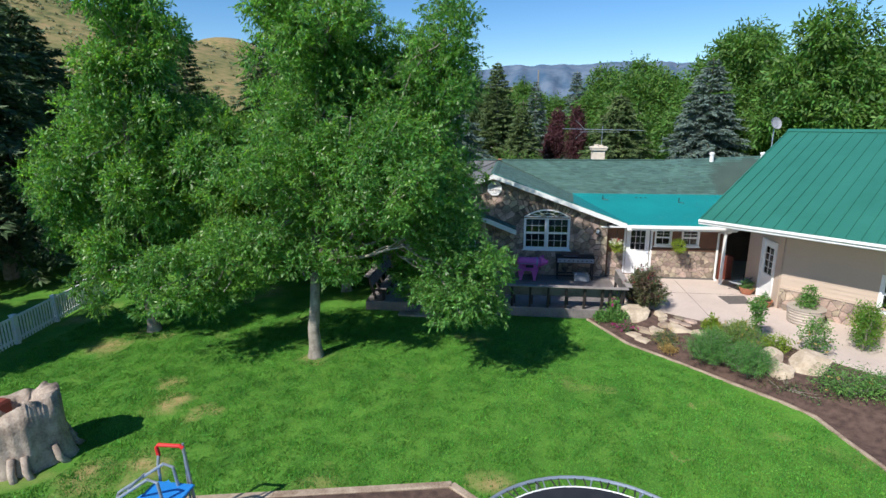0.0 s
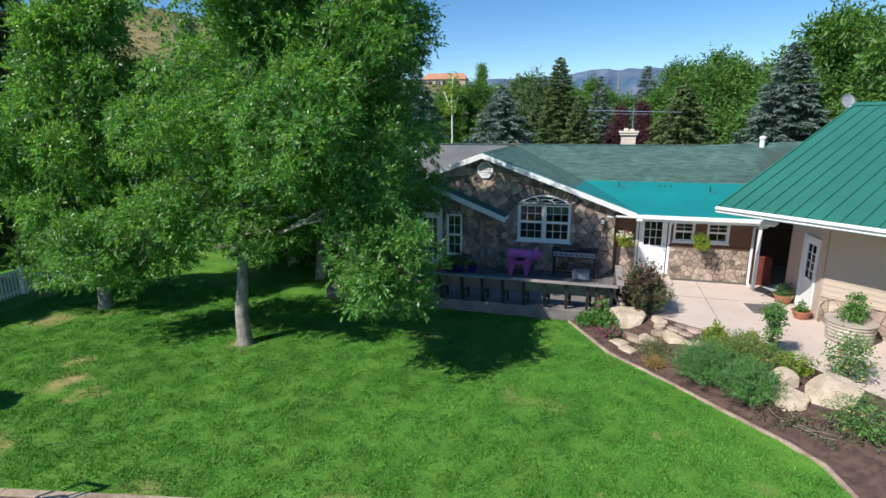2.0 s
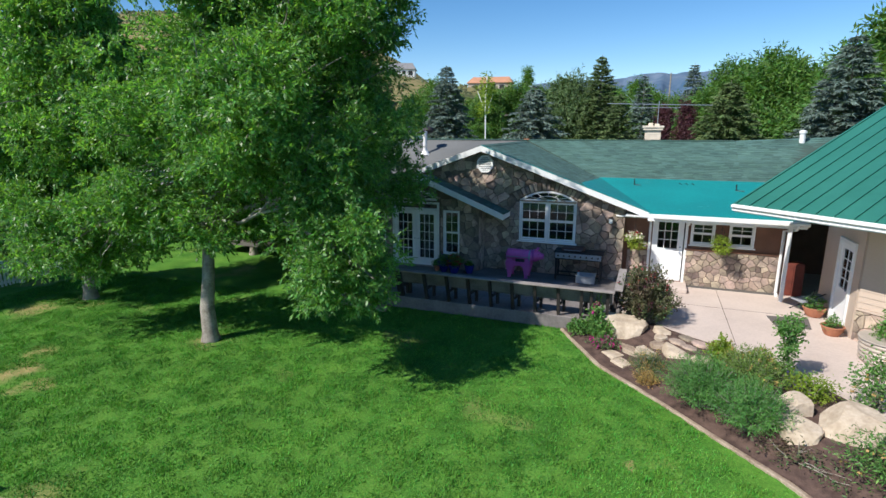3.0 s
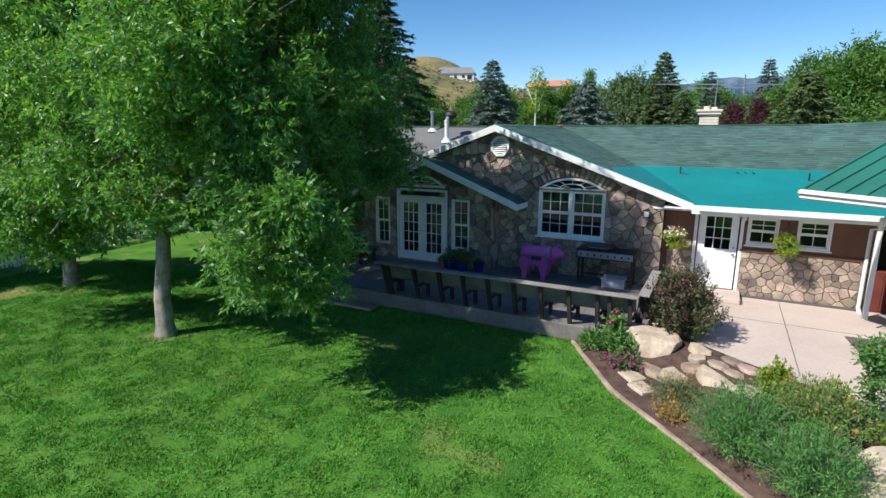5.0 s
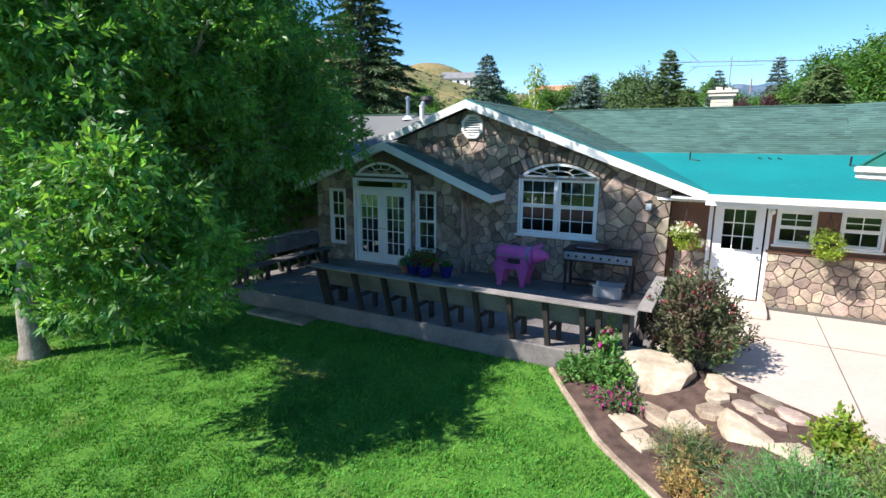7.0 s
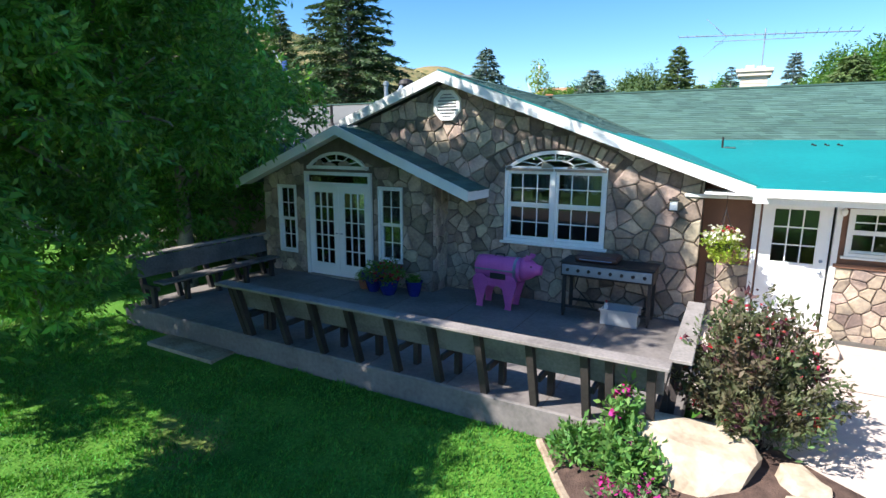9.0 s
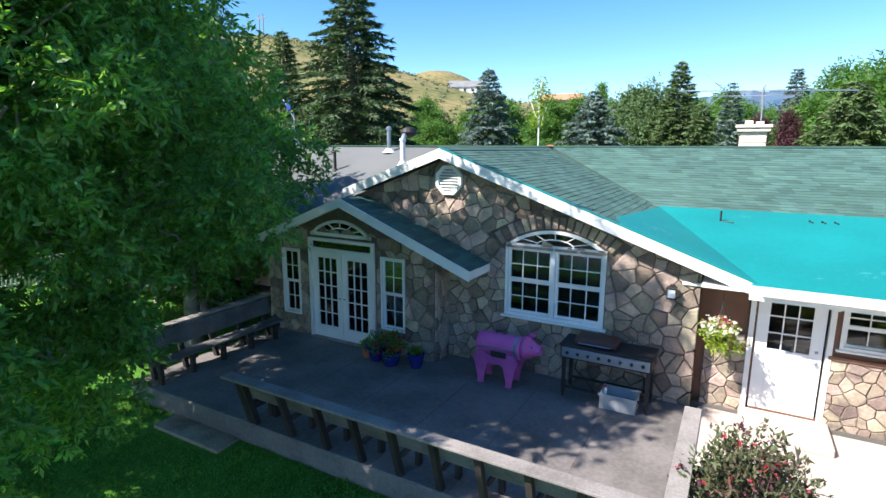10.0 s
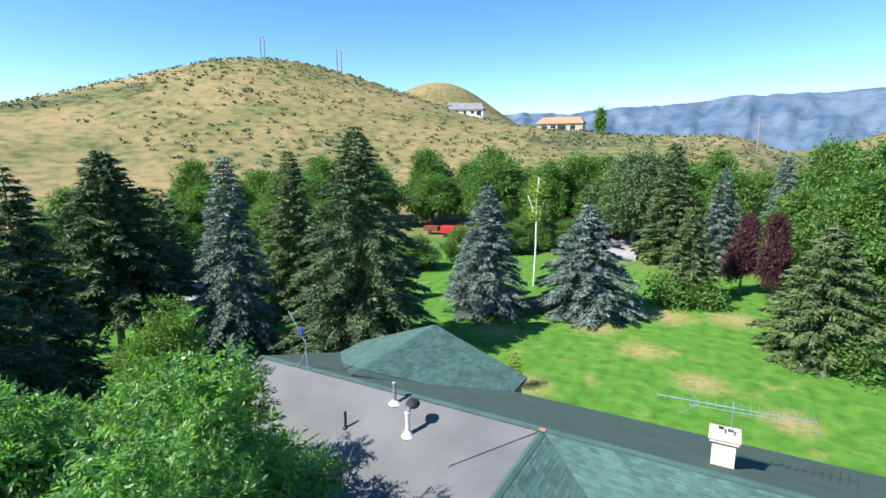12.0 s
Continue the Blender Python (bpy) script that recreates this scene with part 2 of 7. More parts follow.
LEAF_STRAW = leafy("dry_leaf", (0.45, 0.27, 0.09), (0.33, 0.26, 0.10), 0.4, 0.25)
NEEDLE = leafy("spruce_needle", (0.10, 0.16, 0.07), (0.06, 0.10, 0.05), 0.45, 0.15, 0.7)
NEEDLE_BLUE = leafy("blue_needle", (0.17, 0.235, 0.21), (0.095, 0.14, 0.125), 0.4, 0.1, 0.7)
NEEDLE_PINE = leafy("pine_needle", (0.125, 0.185, 0.065), (0.08, 0.125, 0.05), 0.35, 0.12, 0.7)
SAGE = leafy("sagebrush", (0.20, 0.215, 0.125), (0.135, 0.155, 0.085), 0.35, 0.1, 0.9)
FLOWER_WHITE = leafy("white_petal", (0.75, 0.72, 0.66), (0.6, 0.55, 0.5), 0.2, 0.3)
FLOWER_PINK = leafy("magenta_petal", (0.55, 0.04, 0.28), (0.40, 0.03, 0.22), 0.3, 0.3)
FLOWER_RED = leafy("red_petal", (0.45, 0.02, 0.04), (0.30, 0.02, 0.03), 0.3, 0.2)
FLOWER_BLUE = leafy("violet_petal", (0.10, 0.05, 0.42), (0.07, 0.03, 0.30), 0.3, 0.2)
TERRACOTTA = material("terracotta", (0.45, 0.19, 0.11), (0.35, 0.14, 0.08), 4, 0.85)
TUBMETAL = material("weathered_tub_metal", (0.50, 0.44, 0.38), (0.36, 0.31, 0.27), 3, 0.6, 0.15, bump=0.15)
BLUEGLAZE = material("blue_glaze", (0.02, 0.03, 0.22), (0.015, 0.02, 0.15), 3, 0.25)
MAT = material("door_mat", (0.14, 0.125, 0.12), (0.10, 0.09, 0.085), 8, 0.95, bump=0.5)
SLIDEBLUE = material("blue_plastic", (0.02, 0.22, 0.62), (0.02, 0.18, 0.52), 1.5, 0.4)
FOAMRED = material("red_foam", (0.60, 0.02, 0.02), (0.5, 0.02, 0.02), 3, 0.6)
TUBE = material("galvanised_tube", (0.40, 0.45, 0.52), (0.32, 0.37, 0.44), 5, 0.4, 0.6)
TRAMP = material("trampoline_mat", (0.012, 0.014, 0.02), (0.02, 0.022, 0.028), 5, 0.7)
ASPHALT = material("pale_drive", (0.36, 0.35, 0.35), (0.30, 0.29, 0.29), 0.4, 0.9)
CHIMNEY = material("painted_brick", (0.70, 0.62, 0.52), (0.60, 0.52, 0.43), 4, 0.85, bump=0.2, spread=0.08)
# the blue of distance haze is mixed into this rock colour
ROCK_HAZED = material("hazed_mountain_rock", (0.115, 0.158, 0.222), (0.04, 0.09, 0.158), 0.006, 0.95, bump=0, fine=0.025)
ORANGEROOF = material("orange_tile_roof", (0.50, 0.25, 0.15), (0.40, 0.2, 0.12), 0.5, 0.9)
GREYTILE = material("grey_tile_roof", (0.24, 0.235, 0.24), (0.18, 0.18, 0.185), 0.5, 0.9)
REDPAINT = material("red_paint", (0.55, 0.03, 0.03), (0.42, 0.03, 0.03), 1, 0.6)
BLUEPOLY = material("blue_plastic_drum", (0.03, 0.08, 0.30), (0.02, 0.06, 0.22), 2, 0.5)


# ---- mesh helpers ----
def part(name, bm, mat, parent=None, label="", smooth=False):
    me = bpy.data.meshes.new(name)
    if isinstance(bm, bmesh.types.BMesh):
        bmesh.ops.recalc_face_normals(bm, faces=bm.faces[:])
        bm.to_mesh(me)
        bm.free()
    else:
        me.from_pydata(*bm)
    for m in mat if isinstance(mat, (list, tuple)) else [mat]:
        me.materials.append(m)
    if smooth:
        me.polygons.foreach_set("use_smooth", [True] * len(me.polygons))
    ob = new(name, me)
    if parent is not None:
        ob.parent = parent
    if label:
        tagged(ob, label)
    return ob


def thing(name, m, label, category, group="", kind=""):
    ob = new(name)
    ob.empty_display_size = 0.1
    ob.matrix_basis = m
    return tagged(ob, label, category, group, kind)


def box(bm, x0, x1, y0, y1, z0, z1, bevel=0.0, m=None):
    vs = [bm.verts.new(c) for c in ((x0, y0, z0), (x1, y0, z0), (x1, y1, z0), (x0, y1, z0), (x0, y0, z1), (x1, y0, z1), (x1, y1, z1), (x0, y1, z1))]
    fs = [bm.faces.new([vs[i] for i in q]) for q in ((3, 2, 1, 0), (4, 5, 6, 7), (0, 1, 5, 4), (1, 2, 6, 5), (2, 3, 7, 6), (3, 0, 4, 7))]
    if m is not None:
        bmesh.ops.transform(bm, matrix=m, verts=vs)
    if bevel:
        es = list({e for f in fs for e in f.edges})
        bmesh.ops.bevel(bm, geom=es, offset=bevel, segments=1, affect="EDGES", profile=0.5)


def boxes(*rows, bevel=0.0):
    bm = bmesh.new()
    for r in rows:
        box(bm, *r, bevel=bevel)
    return bm


def tube(bm, pts, r, sides=8, r1=None, cap=True):
    """A round tube through points, its radius going from r to r1."""
    pts = [Vector(p) for p in pts]
    r1 = r if r1 is None else r1
    rings = []
    for i, p in enumerate(pts):
        d = (pts[min(i + 1, len(pts) - 1)] - pts[max(i - 1, 0)]).normalized()
        a = d.orthogonal().normalized() if i == 0 else (a - d * a.dot(d)).normalized()
        c = d.cross(a)
        rr = r + (r1 - r) * i / max(1, len(pts) - 1)
        rings.append([bm.verts.new(p + (a * math.cos(k * math.tau / sides) + c * math.sin(k * math.tau / sides)) * rr) for k in range(sides)])
    for u, v in zip(rings, rings[1:]):
        for k in range(sides):
            bm.faces.new((u[k], u[(k + 1) % sides], v[(k + 1) % sides], v[k]))
    if cap:
        bm.faces.new(rings[0][::-1])
        bm.faces.new(rings[-1])


def tubes(*rows, sides=8):
    bm = bmesh.new()
    for pts, r in rows:
        tube(bm, pts, r, sides)
    return bm


def lathe(profile, sides=20, m=None):
    """A turned form from (radius, height) pairs."""
    bm = bmesh.new()
    rings = []
    for r, z in profile:
        rings.append([bm.verts.new((r * math.cos(k * math.tau / sides), r * math.sin(k * math.tau / sides), z)) for k in range(sides)])
    for u, v in zip(rings, rings[1:]):
        for k in range(sides):
            bm.faces.new((u[k], u[(k + 1) % sides], v[(k + 1) % sides], v[k]))
    bm.faces.new(rings[0][::-1])
    bm.faces.new(rings[-1])
    if m is not None:
        bmesh.ops.transform(bm, matrix=m, verts=bm.verts[:])
    return bm


def prism(poly, y0, y1, bm=None):
    """A polygon in x and z, given depth from y0 to y1."""
    bm = bm or bmesh.new()
    a = [bm.verts.new((x, y0, z)) for x, z in poly]
    b = [bm.verts.new((x, y1, z)) for x, z in poly]
    bm.faces.new(a)
    bm.faces.new(b[::-1])
    for i in range(len(poly)):
        j = (i + 1) % len(poly)
        bm.faces.new((a[i], b[i], b[j], a[j]))
    return bm


def slab(corners, thick, bm=None):
    """A flat plate: its upper face by corners, its thickness downwards."""
    bm = bm or bmesh.new()
    a = [bm.verts.new(c) for c in corners]
    b = [bm.verts.new((c[0], c[1], c[2] - thick)) for c in corners]
    bm.faces.new(a)
    bm.faces.new(b[::-1])
    for i in range(len(a)):
        j = (i + 1) % len(a)
        bm.faces.new((a[i], b[i], b[j], a[j]))
    return bm


def smoothstep(a, b, x):
    t = min(1.0, max(0.0, (x - a) / (b - a)))
    return t * t * (3 - 2 * t)


# ---- terrain ----
def height(x, y):
    """The lie of the land: flat garden, a rise to the planted bank, hills beyond."""
    u = 0.81 * x + 0.58 * y - 12.75
    h = 0.40 * smoothstep(0, 1.4, u) * smoothstep(-30, 3, x) * (1 - smoothstep(24, 30, y))
    h = max(h, 0.20 * smoothstep(16.2, 17.9, y) * smoothstep(-9, -5, x) * (1 - smoothstep(24, 30, y)) * (1 - smoothstep(4, 6, x)))
    d = math.hypot(x - 4, y - 12)
    if d > 70 and y > 0:
        a = math.atan2(x - 4, y - 12)
        h += 20 * smoothstep(105, 265, d) * (1 - smoothstep(-0.03, 0.12, a)) + 7 * smoothstep(130, 300, d) * smoothstep(-0.03, 0.12, a)
        h += 42 * math.exp(-((x + 238) ** 2 / 105 ** 2 + (y - 258) ** 2 / 105 ** 2))
        h += 12 * math.exp(-((x + 300) ** 2 + (y - 180) ** 2) / 90 ** 2)
        h += 78 * math.exp(-((x + 330) ** 2 / 90 ** 2 + (y - 600) ** 2 / 120 ** 2))
        h += 40 * math.exp(-((x - 205) ** 2 / 95 ** 2 + (y - 890) ** 2 / 200 ** 2))
        h += 1.6 * noise.noise(Vector((x * 0.02, y * 0.02, 3))) * smoothstep(110, 200, d) + 0.5 * noise.noise(Vector((x * 0.09, y * 0.09, 7))) * smoothstep(110, 200, d)
    return h


def axis_steps(lo, hi, fine, far):
    """Grid lines: evenly fine between lo and hi, then growing out to far."""
    v = list(np.arange(lo, hi + 0.01, fine))
    s, up = fine, [hi]
    while up[-1] < far:
        s *= 1.13
        up.append(up[-1] + min(s, 160))
    s, dn = fine, [lo]
    while dn[-1] > -far:
        s *= 1.13
        dn.append(dn[-1] - min(s, 160))
    return dn[:0:-1] + v + up[1:]


def build_ground():
    xs, ys = axis_steps(-20, 14, 0.4, 3600), axis_steps(4, 30, 0.4, 3600)
    xs = sorted(set(xs) | set(np.arange(-460, 120, 9.0)))
    ys = sorted(set(ys) | set(np.arange(80, 720, 9.0)))
    vs = [(x, y, height(x, y)) for y in ys for x in xs]
    w = len(xs)
    fs = [(j * w + i, j * w + i + 1, (j + 1) * w + i + 1, (j + 1) * w + i) for j in range(len(ys) - 1) for i in range(w - 1)]
    tagged(part("ground", (vs, [], fs), GRASS, smooth=True), "mown green lawn with dry patches running to grassy hills", "ground", kind="structure")


build_ground()


def build_mountain():
    """A long far ridge with pale cliff bands."""
    vs, fs, n, k = [], [], 260, 18
    for i in range(n):
        a = radians(-50 + 90 * i / (n - 1))
        top = 258 + 62 * smoothstep(-0.26, -0.02, a) + 24 * noise.noise(Vector((i * 0.05, 0, 1))) + 11 * noise.noise(Vector((i * 0.2, 0, 5))) + 5 * noise.noise(Vector((i * 0.6, 0, 8)))
        for j in range(k):
            f = j / (k - 1)
            d = 3300 - 900 * (1 - f) + 130 * noise.noise(Vector((i * 0.22, j * 0.12, 2))) + 50 * noise.noise(Vector((i * 0.6, j * 0.5, 4)))
            vs.append((d * math.sin(a), d * math.cos(a), -20 + top * f ** 0.8 + 20 * noise.noise(Vector((i * 0.22, j * 0.35, 9))) * (f < 1)))
    for i in range(n - 1):
        for j in range(k - 1):
            fs.append((i * k + j, i * k + j + 1, (i + 1) * k + j + 1, (i + 1) * k + j))
    tagged(part("backdrop_mountain", (vs, [], fs), ROCK_HAZED, smooth=True), "far mountain ridge coloured blue for haze, with pale cliffs", "mountain", kind="structure")


build_mountain()


# ---- walls ----
def rect(x0, x1, z0, z1, rise=0.0):
    """An opening: its span, its sill, its head, and how much an arched head rises in the middle."""
    return (x0, x1, z0, z1, rise)


def head_at(o, x):
    x0, x1, z0, z1, rise = o
    if not rise:
        return z1
    half = (x1 - x0) / 2
    r = (half * half + rise * rise) / (2 * rise)
    d = x - (x0 + x1) / 2
    return z1 + rise - r + math.sqrt(max(0, r * r - d * d))


def roof_line(outline, x):
    for (xa, za), (xb, zb) in zip(outline, outline[1:]):
        if xa <= x <= xb:
            return za + (zb - za) * (x - xa) / (xb - xa)
    return outline[-1][1]


def wall(name, m, outline, base, openings, thick, mat, label):
    """A wall under a broken top line, with its openings cut right through."""
    cuts = {x for x, z in outline}
    for o in openings:
        n = 10 if o[4] else 1
        cuts |= {o[0] + (o[1] - o[0]) * i / n for i in range(n + 1)}
    cuts = sorted(cuts)
    bm = bmesh.new()
    for xa, xb in zip(cuts, cuts[1:]):
        if xb - xa < 1e-4:
            continue
        ta, tb = roof_line(outline, xa + 1e-6), roof_line(outline, xb - 1e-6)
        spans = [(base, base, ta, tb)]
        for o in sorted((o for o in openings if o[0] <= xa + 1e-5 and o[1] >= xb - 1e-5), key=lambda o: o[2]):
            a0, b0, a1, b1 = spans.pop()
            spans += [(a0, b0, o[2], o[2]), (head_at(o, xa), head_at(o, xb), a1, b1)]
        for a0, b0, a1, b1 in spans:
            if a1 - a0 > 1e-3 or b1 - b0 > 1e-3:
                prism([(xa, a0), (xb, b0), (xb, b1), (xa, a1)], 0, thick, bm)
    bmesh.ops.remove_doubles(bm, verts=bm.verts[:], dist=1e-5)
    ob = part(name, bm, mat)
    ob.matrix_basis = m
    return tagged(ob, label, "wall", kind="structure")


def clip(poly, nx, nz, c):
    """The piece of a polygon where nx*x + nz*z <= c."""
    out = []
    for i, p in enumerate(poly):
        q = poly[(i + 1) % len(poly)]
        dp, dq = nx * p[0] + nz * p[1] - c, nx * q[0] + nz * q[1] - c
        if dp <= 0:
            out.append(p)
        if dp * dq < 0:
            t = dp / (dp - dq)
            out.append((p[0] + (q[0] - p[0]) * t, p[1] + (q[1] - p[1]) * t))
    return out


def stone_mesh(poly, proud, rng):
    """One rough flat stone: its rim on the wall, its face smaller and uneven."""
    cx, cz = sum(p[0] for p in poly) / len(poly), sum(p[1] for p in poly) / len(poly)
    bm = bmesh.new()
    rims = []
    for k, y in ((1.0, 0.0), (0.985, -proud * 0.7), (0.86, -proud)):
        rims.append([bm.verts.new((cx + (p[0] - cx) * k, y - (rng.uniform(-0.006, 0.008) if k < 0.9 else 0), cz + (p[1] - cz) * k)) for p in poly])
    for u, v in zip(rims, rims[1:]):
        for i in range(len(u)):
            j = (i + 1) % len(u)
            bm.faces.new((u[i], u[j], v[j], v[i]))
    bm.faces.new(rims[-1])
    return bm


def stones(parent, outline, base, openings, size, seed, gap=0.0065):
    """Irregular flagstones over a wall's face, each a piece of its own, fitted round the openings."""
    rng = random.Random(seed)
    size *= 0.86
    x0, x1 = outline[0][0], outline[-1][0]
    top = max(z for x, z in outline)
    sites = []
    nx, nz = int((x1 - x0) / size) + 3, int((top - base) / size) + 3
    for i in range(-1, nx):
        for j in range(-1, nz):
            if rng.random() < 0.16:
                continue
            sites.append((x0 + (i + 0.5 + rng.uniform(-0.46, 0.46) + 0.5 * (j % 2)) * size, base + (j + 0.5 + rng.uniform(-0.44, 0.44)) * size))
    for sx, sz in sites:
        if not (x0 - size < sx < x1 + size and base - size < sz < top + size):
            continue
        poly = [(sx - size * 1.5, sz - size * 1.2), (sx + size * 1.5, sz - size * 1.2), (sx + size * 1.5, sz + size * 1.2), (sx - size * 1.5, sz + size * 1.2)]
        for tx, tz in sites:
            dx, dz = tx - sx, tz - sz
            d = math.hypot(dx, dz)
            if 0 < d < size * 2.6:
                poly = clip(poly, dx / d, dz / d, (dx * (sx + tx) + dz * (sz + tz)) / 2 / d - gap)
                if len(poly) < 3:
                    break
        if len(poly) < 3:
            continue
        poly = clip(clip(clip(poly, -1, 0, -x0), 1, 0, x1), 0, -1, -base)
        for (xa, za), (xb, zb) in zip(outline, outline[1:]):
            ln = math.hypot(xb - xa, zb - za)
            if len(poly) >= 3 and ln > 1e-3 and abs(xb - xa) > 1e-3:
                ux, uz = -(zb - za) / ln, (xb - xa) / ln
                poly = clip(poly, ux, uz, ux * xa + uz * za - 0.01)
        for o in openings:
            if len(poly) < 3:
                break
            a, b, c, d0, rise = o
            if rise:
                half = (b - a) / 2 + 0.24
                r = (half * half + rise * rise) / (2 * rise)
                ccx, ccz = (a + b) / 2, d0 + rise + 0.26 - r
                cx, cz = sum(p[0] for p in poly) / len(poly), sum(p[1] for p in poly) / len(poly)
                if cz > d0 and abs(cx - ccx) < half + 0.2:
                    dd = math.hypot(cx - ccx, cz - ccz)
                    if dd < r - 0.05:
                        poly = []
                        break
                    ux, uz = (cx - ccx) / dd, (cz - ccz) / dd
                    poly = clip(poly, -ux, -uz, -(ux * ccx + uz * ccz) - r)
                    continue
            if min(p[0] for p in poly) < b and max(p[0] for p in poly) > a and min(p[1] for p in poly) < d0 and max(p[1] for p in poly) > c:
                cx, cz = sum(p[0] for p in poly) / len(poly), sum(p[1] for p in poly) / len(poly)
                outs = [(a - cx, (1, 0, a - 0.01)), (cx - b, (-1, 0, -b - 0.01)), (c - cz, (0, 1, c - 0.01)), (cz - d0, (0, -1, -d0 - 0.01))]
                poly = clip(poly, *max(outs)[1])
        if len(poly) < 3:
            continue
        ext = max(max(p[0] for p in poly) - min(p[0] for p in poly), max(p[1] for p in poly) - min(p[1] for p in poly))
        area = abs(sum(p[0] * q[1] - q[0] * p[1] for p, q in zip(poly, poly[1:] + poly[:1]))) / 2
        if area < 0.003 or ext < 0.06:
            continue
        part("stone", stone_mesh(poly, rng.uniform(0.022, 0.05), rng), STONE, parent)


def voussoirs(parent, o, count, depth, seed):
    """A fan of upright stones over an arched head."""
    rng = random.Random(seed)
    a, b, c, z1, rise = o
    half = (b - a) / 2 + 0.04
    r = (half * half + rise * rise) / (2 * rise)
    cx, cz, th = (a + b) / 2, z1 + rise + 0.03 - r, math.asin(half / r) * 1.06
    for i in range(count):
        t0, t1 = -th + 2 * th * i / count + 0.008, -th + 2 * th * (i + 1) / count - 0.008
        r1 = r + depth * rng.uniform(0.85, 1.1)
        poly = [(cx + r * math.sin(t0), cz + r * math.cos(t0)), (cx + r * math.sin(t1), cz + r * math.cos(t1)), (cx + r1 * math.sin(t1), cz + r1 * math.cos(t1)), (cx + r1 * math.sin(t0), cz + r1 * math.cos(t0))]
        part("stone", stone_mesh(poly, rng.uniform(0.035, 0.055), rng), STONE, parent)


def sash(parent, x0, x1, z0, z1, y, cols, rows, fr=0.045, bar=0.018):
    """A glazed sash: frame, glazing bars and pane."""
    s = part("sash", boxes((x0, x0 + fr, y - 0.02, y + 0.03, z0, z1), (x1 - fr, x1, y - 0.02, y + 0.03, z0, z1), (x0 + fr, x1 - fr, y - 0.02, y + 0.03, z0, z0 + fr), (x0 + fr, x1 - fr, y - 0.02, y + 0.03, z1 - fr, z1)), WHITE, parent)
    bars = []
    for i in range(1, cols):
        x = x0 + (x1 - x0) * i / cols
        bars.append((x - bar / 2, x + bar / 2, y - 0.012, y + 0.004, z0 + fr, z1 - fr))
    for j in range(1, rows):
        z = z0 + (z1 - z0) * j / rows
        bars.append((x0 + fr, x1 - fr, y - 0.010, y + 0.002, z - bar / 2, z + bar / 2))
    if bars:
        part("glazing_bars", boxes(*bars), WHITE, s)
    g = part("pane", boxes((x0 + fr, x1 - fr, y + 0.006, y + 0.010, z0 + fr, z1 - fr)), GLASS, s)
    g.visible_shadow = False


def frame_around(parent, x0, x1, z0, z1, y0, y1, w, name="window_frame", sill=True, mat=None):
    rows = [(x0, x0 + w, y0, y1, z0, z1), (x1 - w, x1, y0, y1, z0, z1), (x0 + w, x1 - w, y0, y1, z1 - w, z1)]
    if sill:
        rows.append((x0 + w, x1 - w, y0, y1, z0, z0 + w))
    part(name, boxes(*rows), mat or WHITE, parent)


def arch_light(parent, x0, x1, z0, rise, y, rays):
    """A half-round fanlight: rim, rays, hub and pane."""
    half = (x1 - x0) / 2
    r = (half * half + rise * rise) / (2 * rise)
    cx, cz, th = (x0 + x1) / 2, z0 + rise - r, math.asin(min(1, half / r))
    bm = bmesh.new()
    n = 16
    for i in range(n):
        a0, a1 = -th + 2 * th * i / n, -th + 2 * th * (i + 1) / n
        prism([(cx + q * math.sin(a), cz + q * math.cos(a)) for q, a in ((r - 0.06, a0), (r - 0.06, a1), (r, a1), (r, a0))], y - 0.03, y + 0.04, bm)
    box(bm, x0, x1, y - 0.03, y + 0.04, z0 - 0.03, z0 + 0.04)
    light = part("fanlight_rim", bm, WHITE, parent)
    bm = bmesh.new()
    hub = rise * 0.42
    for i in range(rays):
        a = math.pi * (i + 1) / (rays + 1)
        d = Vector((math.cos(a) * half, 0, math.sin(a) * rise))
        tube(bm, [(cx + d.x * 0.38, y, z0 + d.z * 0.42), (cx + d.x * 0.93, y, z0 + d.z * 0.93)], 0.012, 4)
    tube(bm, [(cx + math.cos(math.pi * k / 10) * half * 0.38, y, z0 + 0.02 + math.sin(math.pi * k / 10) * hub) for k in range(11)], 0.014, 4)
    part("fanlight_bars", bm, WHITE, light)
    bm = bmesh.new()
    pts = [(cx + (r - 0.05) * math.sin(-th + 2 * th * i / n), cz + (r - 0.05) * math.cos(-th + 2 * th * i / n)) for i in range(n + 1)]
    prism(pts, y + 0.008, y + 0.012, bm)
    g = part("pane", bm, GLASS, light)
    g.visible_shadow = False


FLOOR = 0.55
# window wall with the big gable: x runs from the wall's left end
GABLE_X, GABLE_Z, PITCH = -0.94, 4.78, 0.362
W1 = rect(0.36, 2.26, 1.66, 2.98, 0.0)
W1A = rect(0.36, 2.26, 1.66, 3.04, 0.33)
line1 = [(-3.3, GABLE_Z - 2.36 * PITCH), (GABLE_X, GABLE_Z), (3.78, GABLE_Z - (3.78 - GABLE_X) * PITCH)]
line1 = [(x, z - 0.12) for x, z in line1]
wall_gable = wall("wall_gable", pose(0, 22.05, 0), line1, 0.3, [W1A], 0.22, MORTAR, "gabled house wall of brown flagstone veneer in tree shade")
stones(wall_gable, line1, FLOOR, [W1A], 0.265, 11)
voussoirs(wall_gable, W1A, 17, 0.26, 5)
window = tagged(new("window_1"), "white arched double window with glazing bars and fanlight", "window", kind="structure")
window.matrix_basis = pose(0, 22.05, 0)
frame_around(window, 0.36, 2.26, 1.66, 3.04, -0.045, 0.09, 0.055)
part("mullion", boxes((1.27, 1.35, -0.05, 0.08, 1.715, 2.985)), WHITE, window)
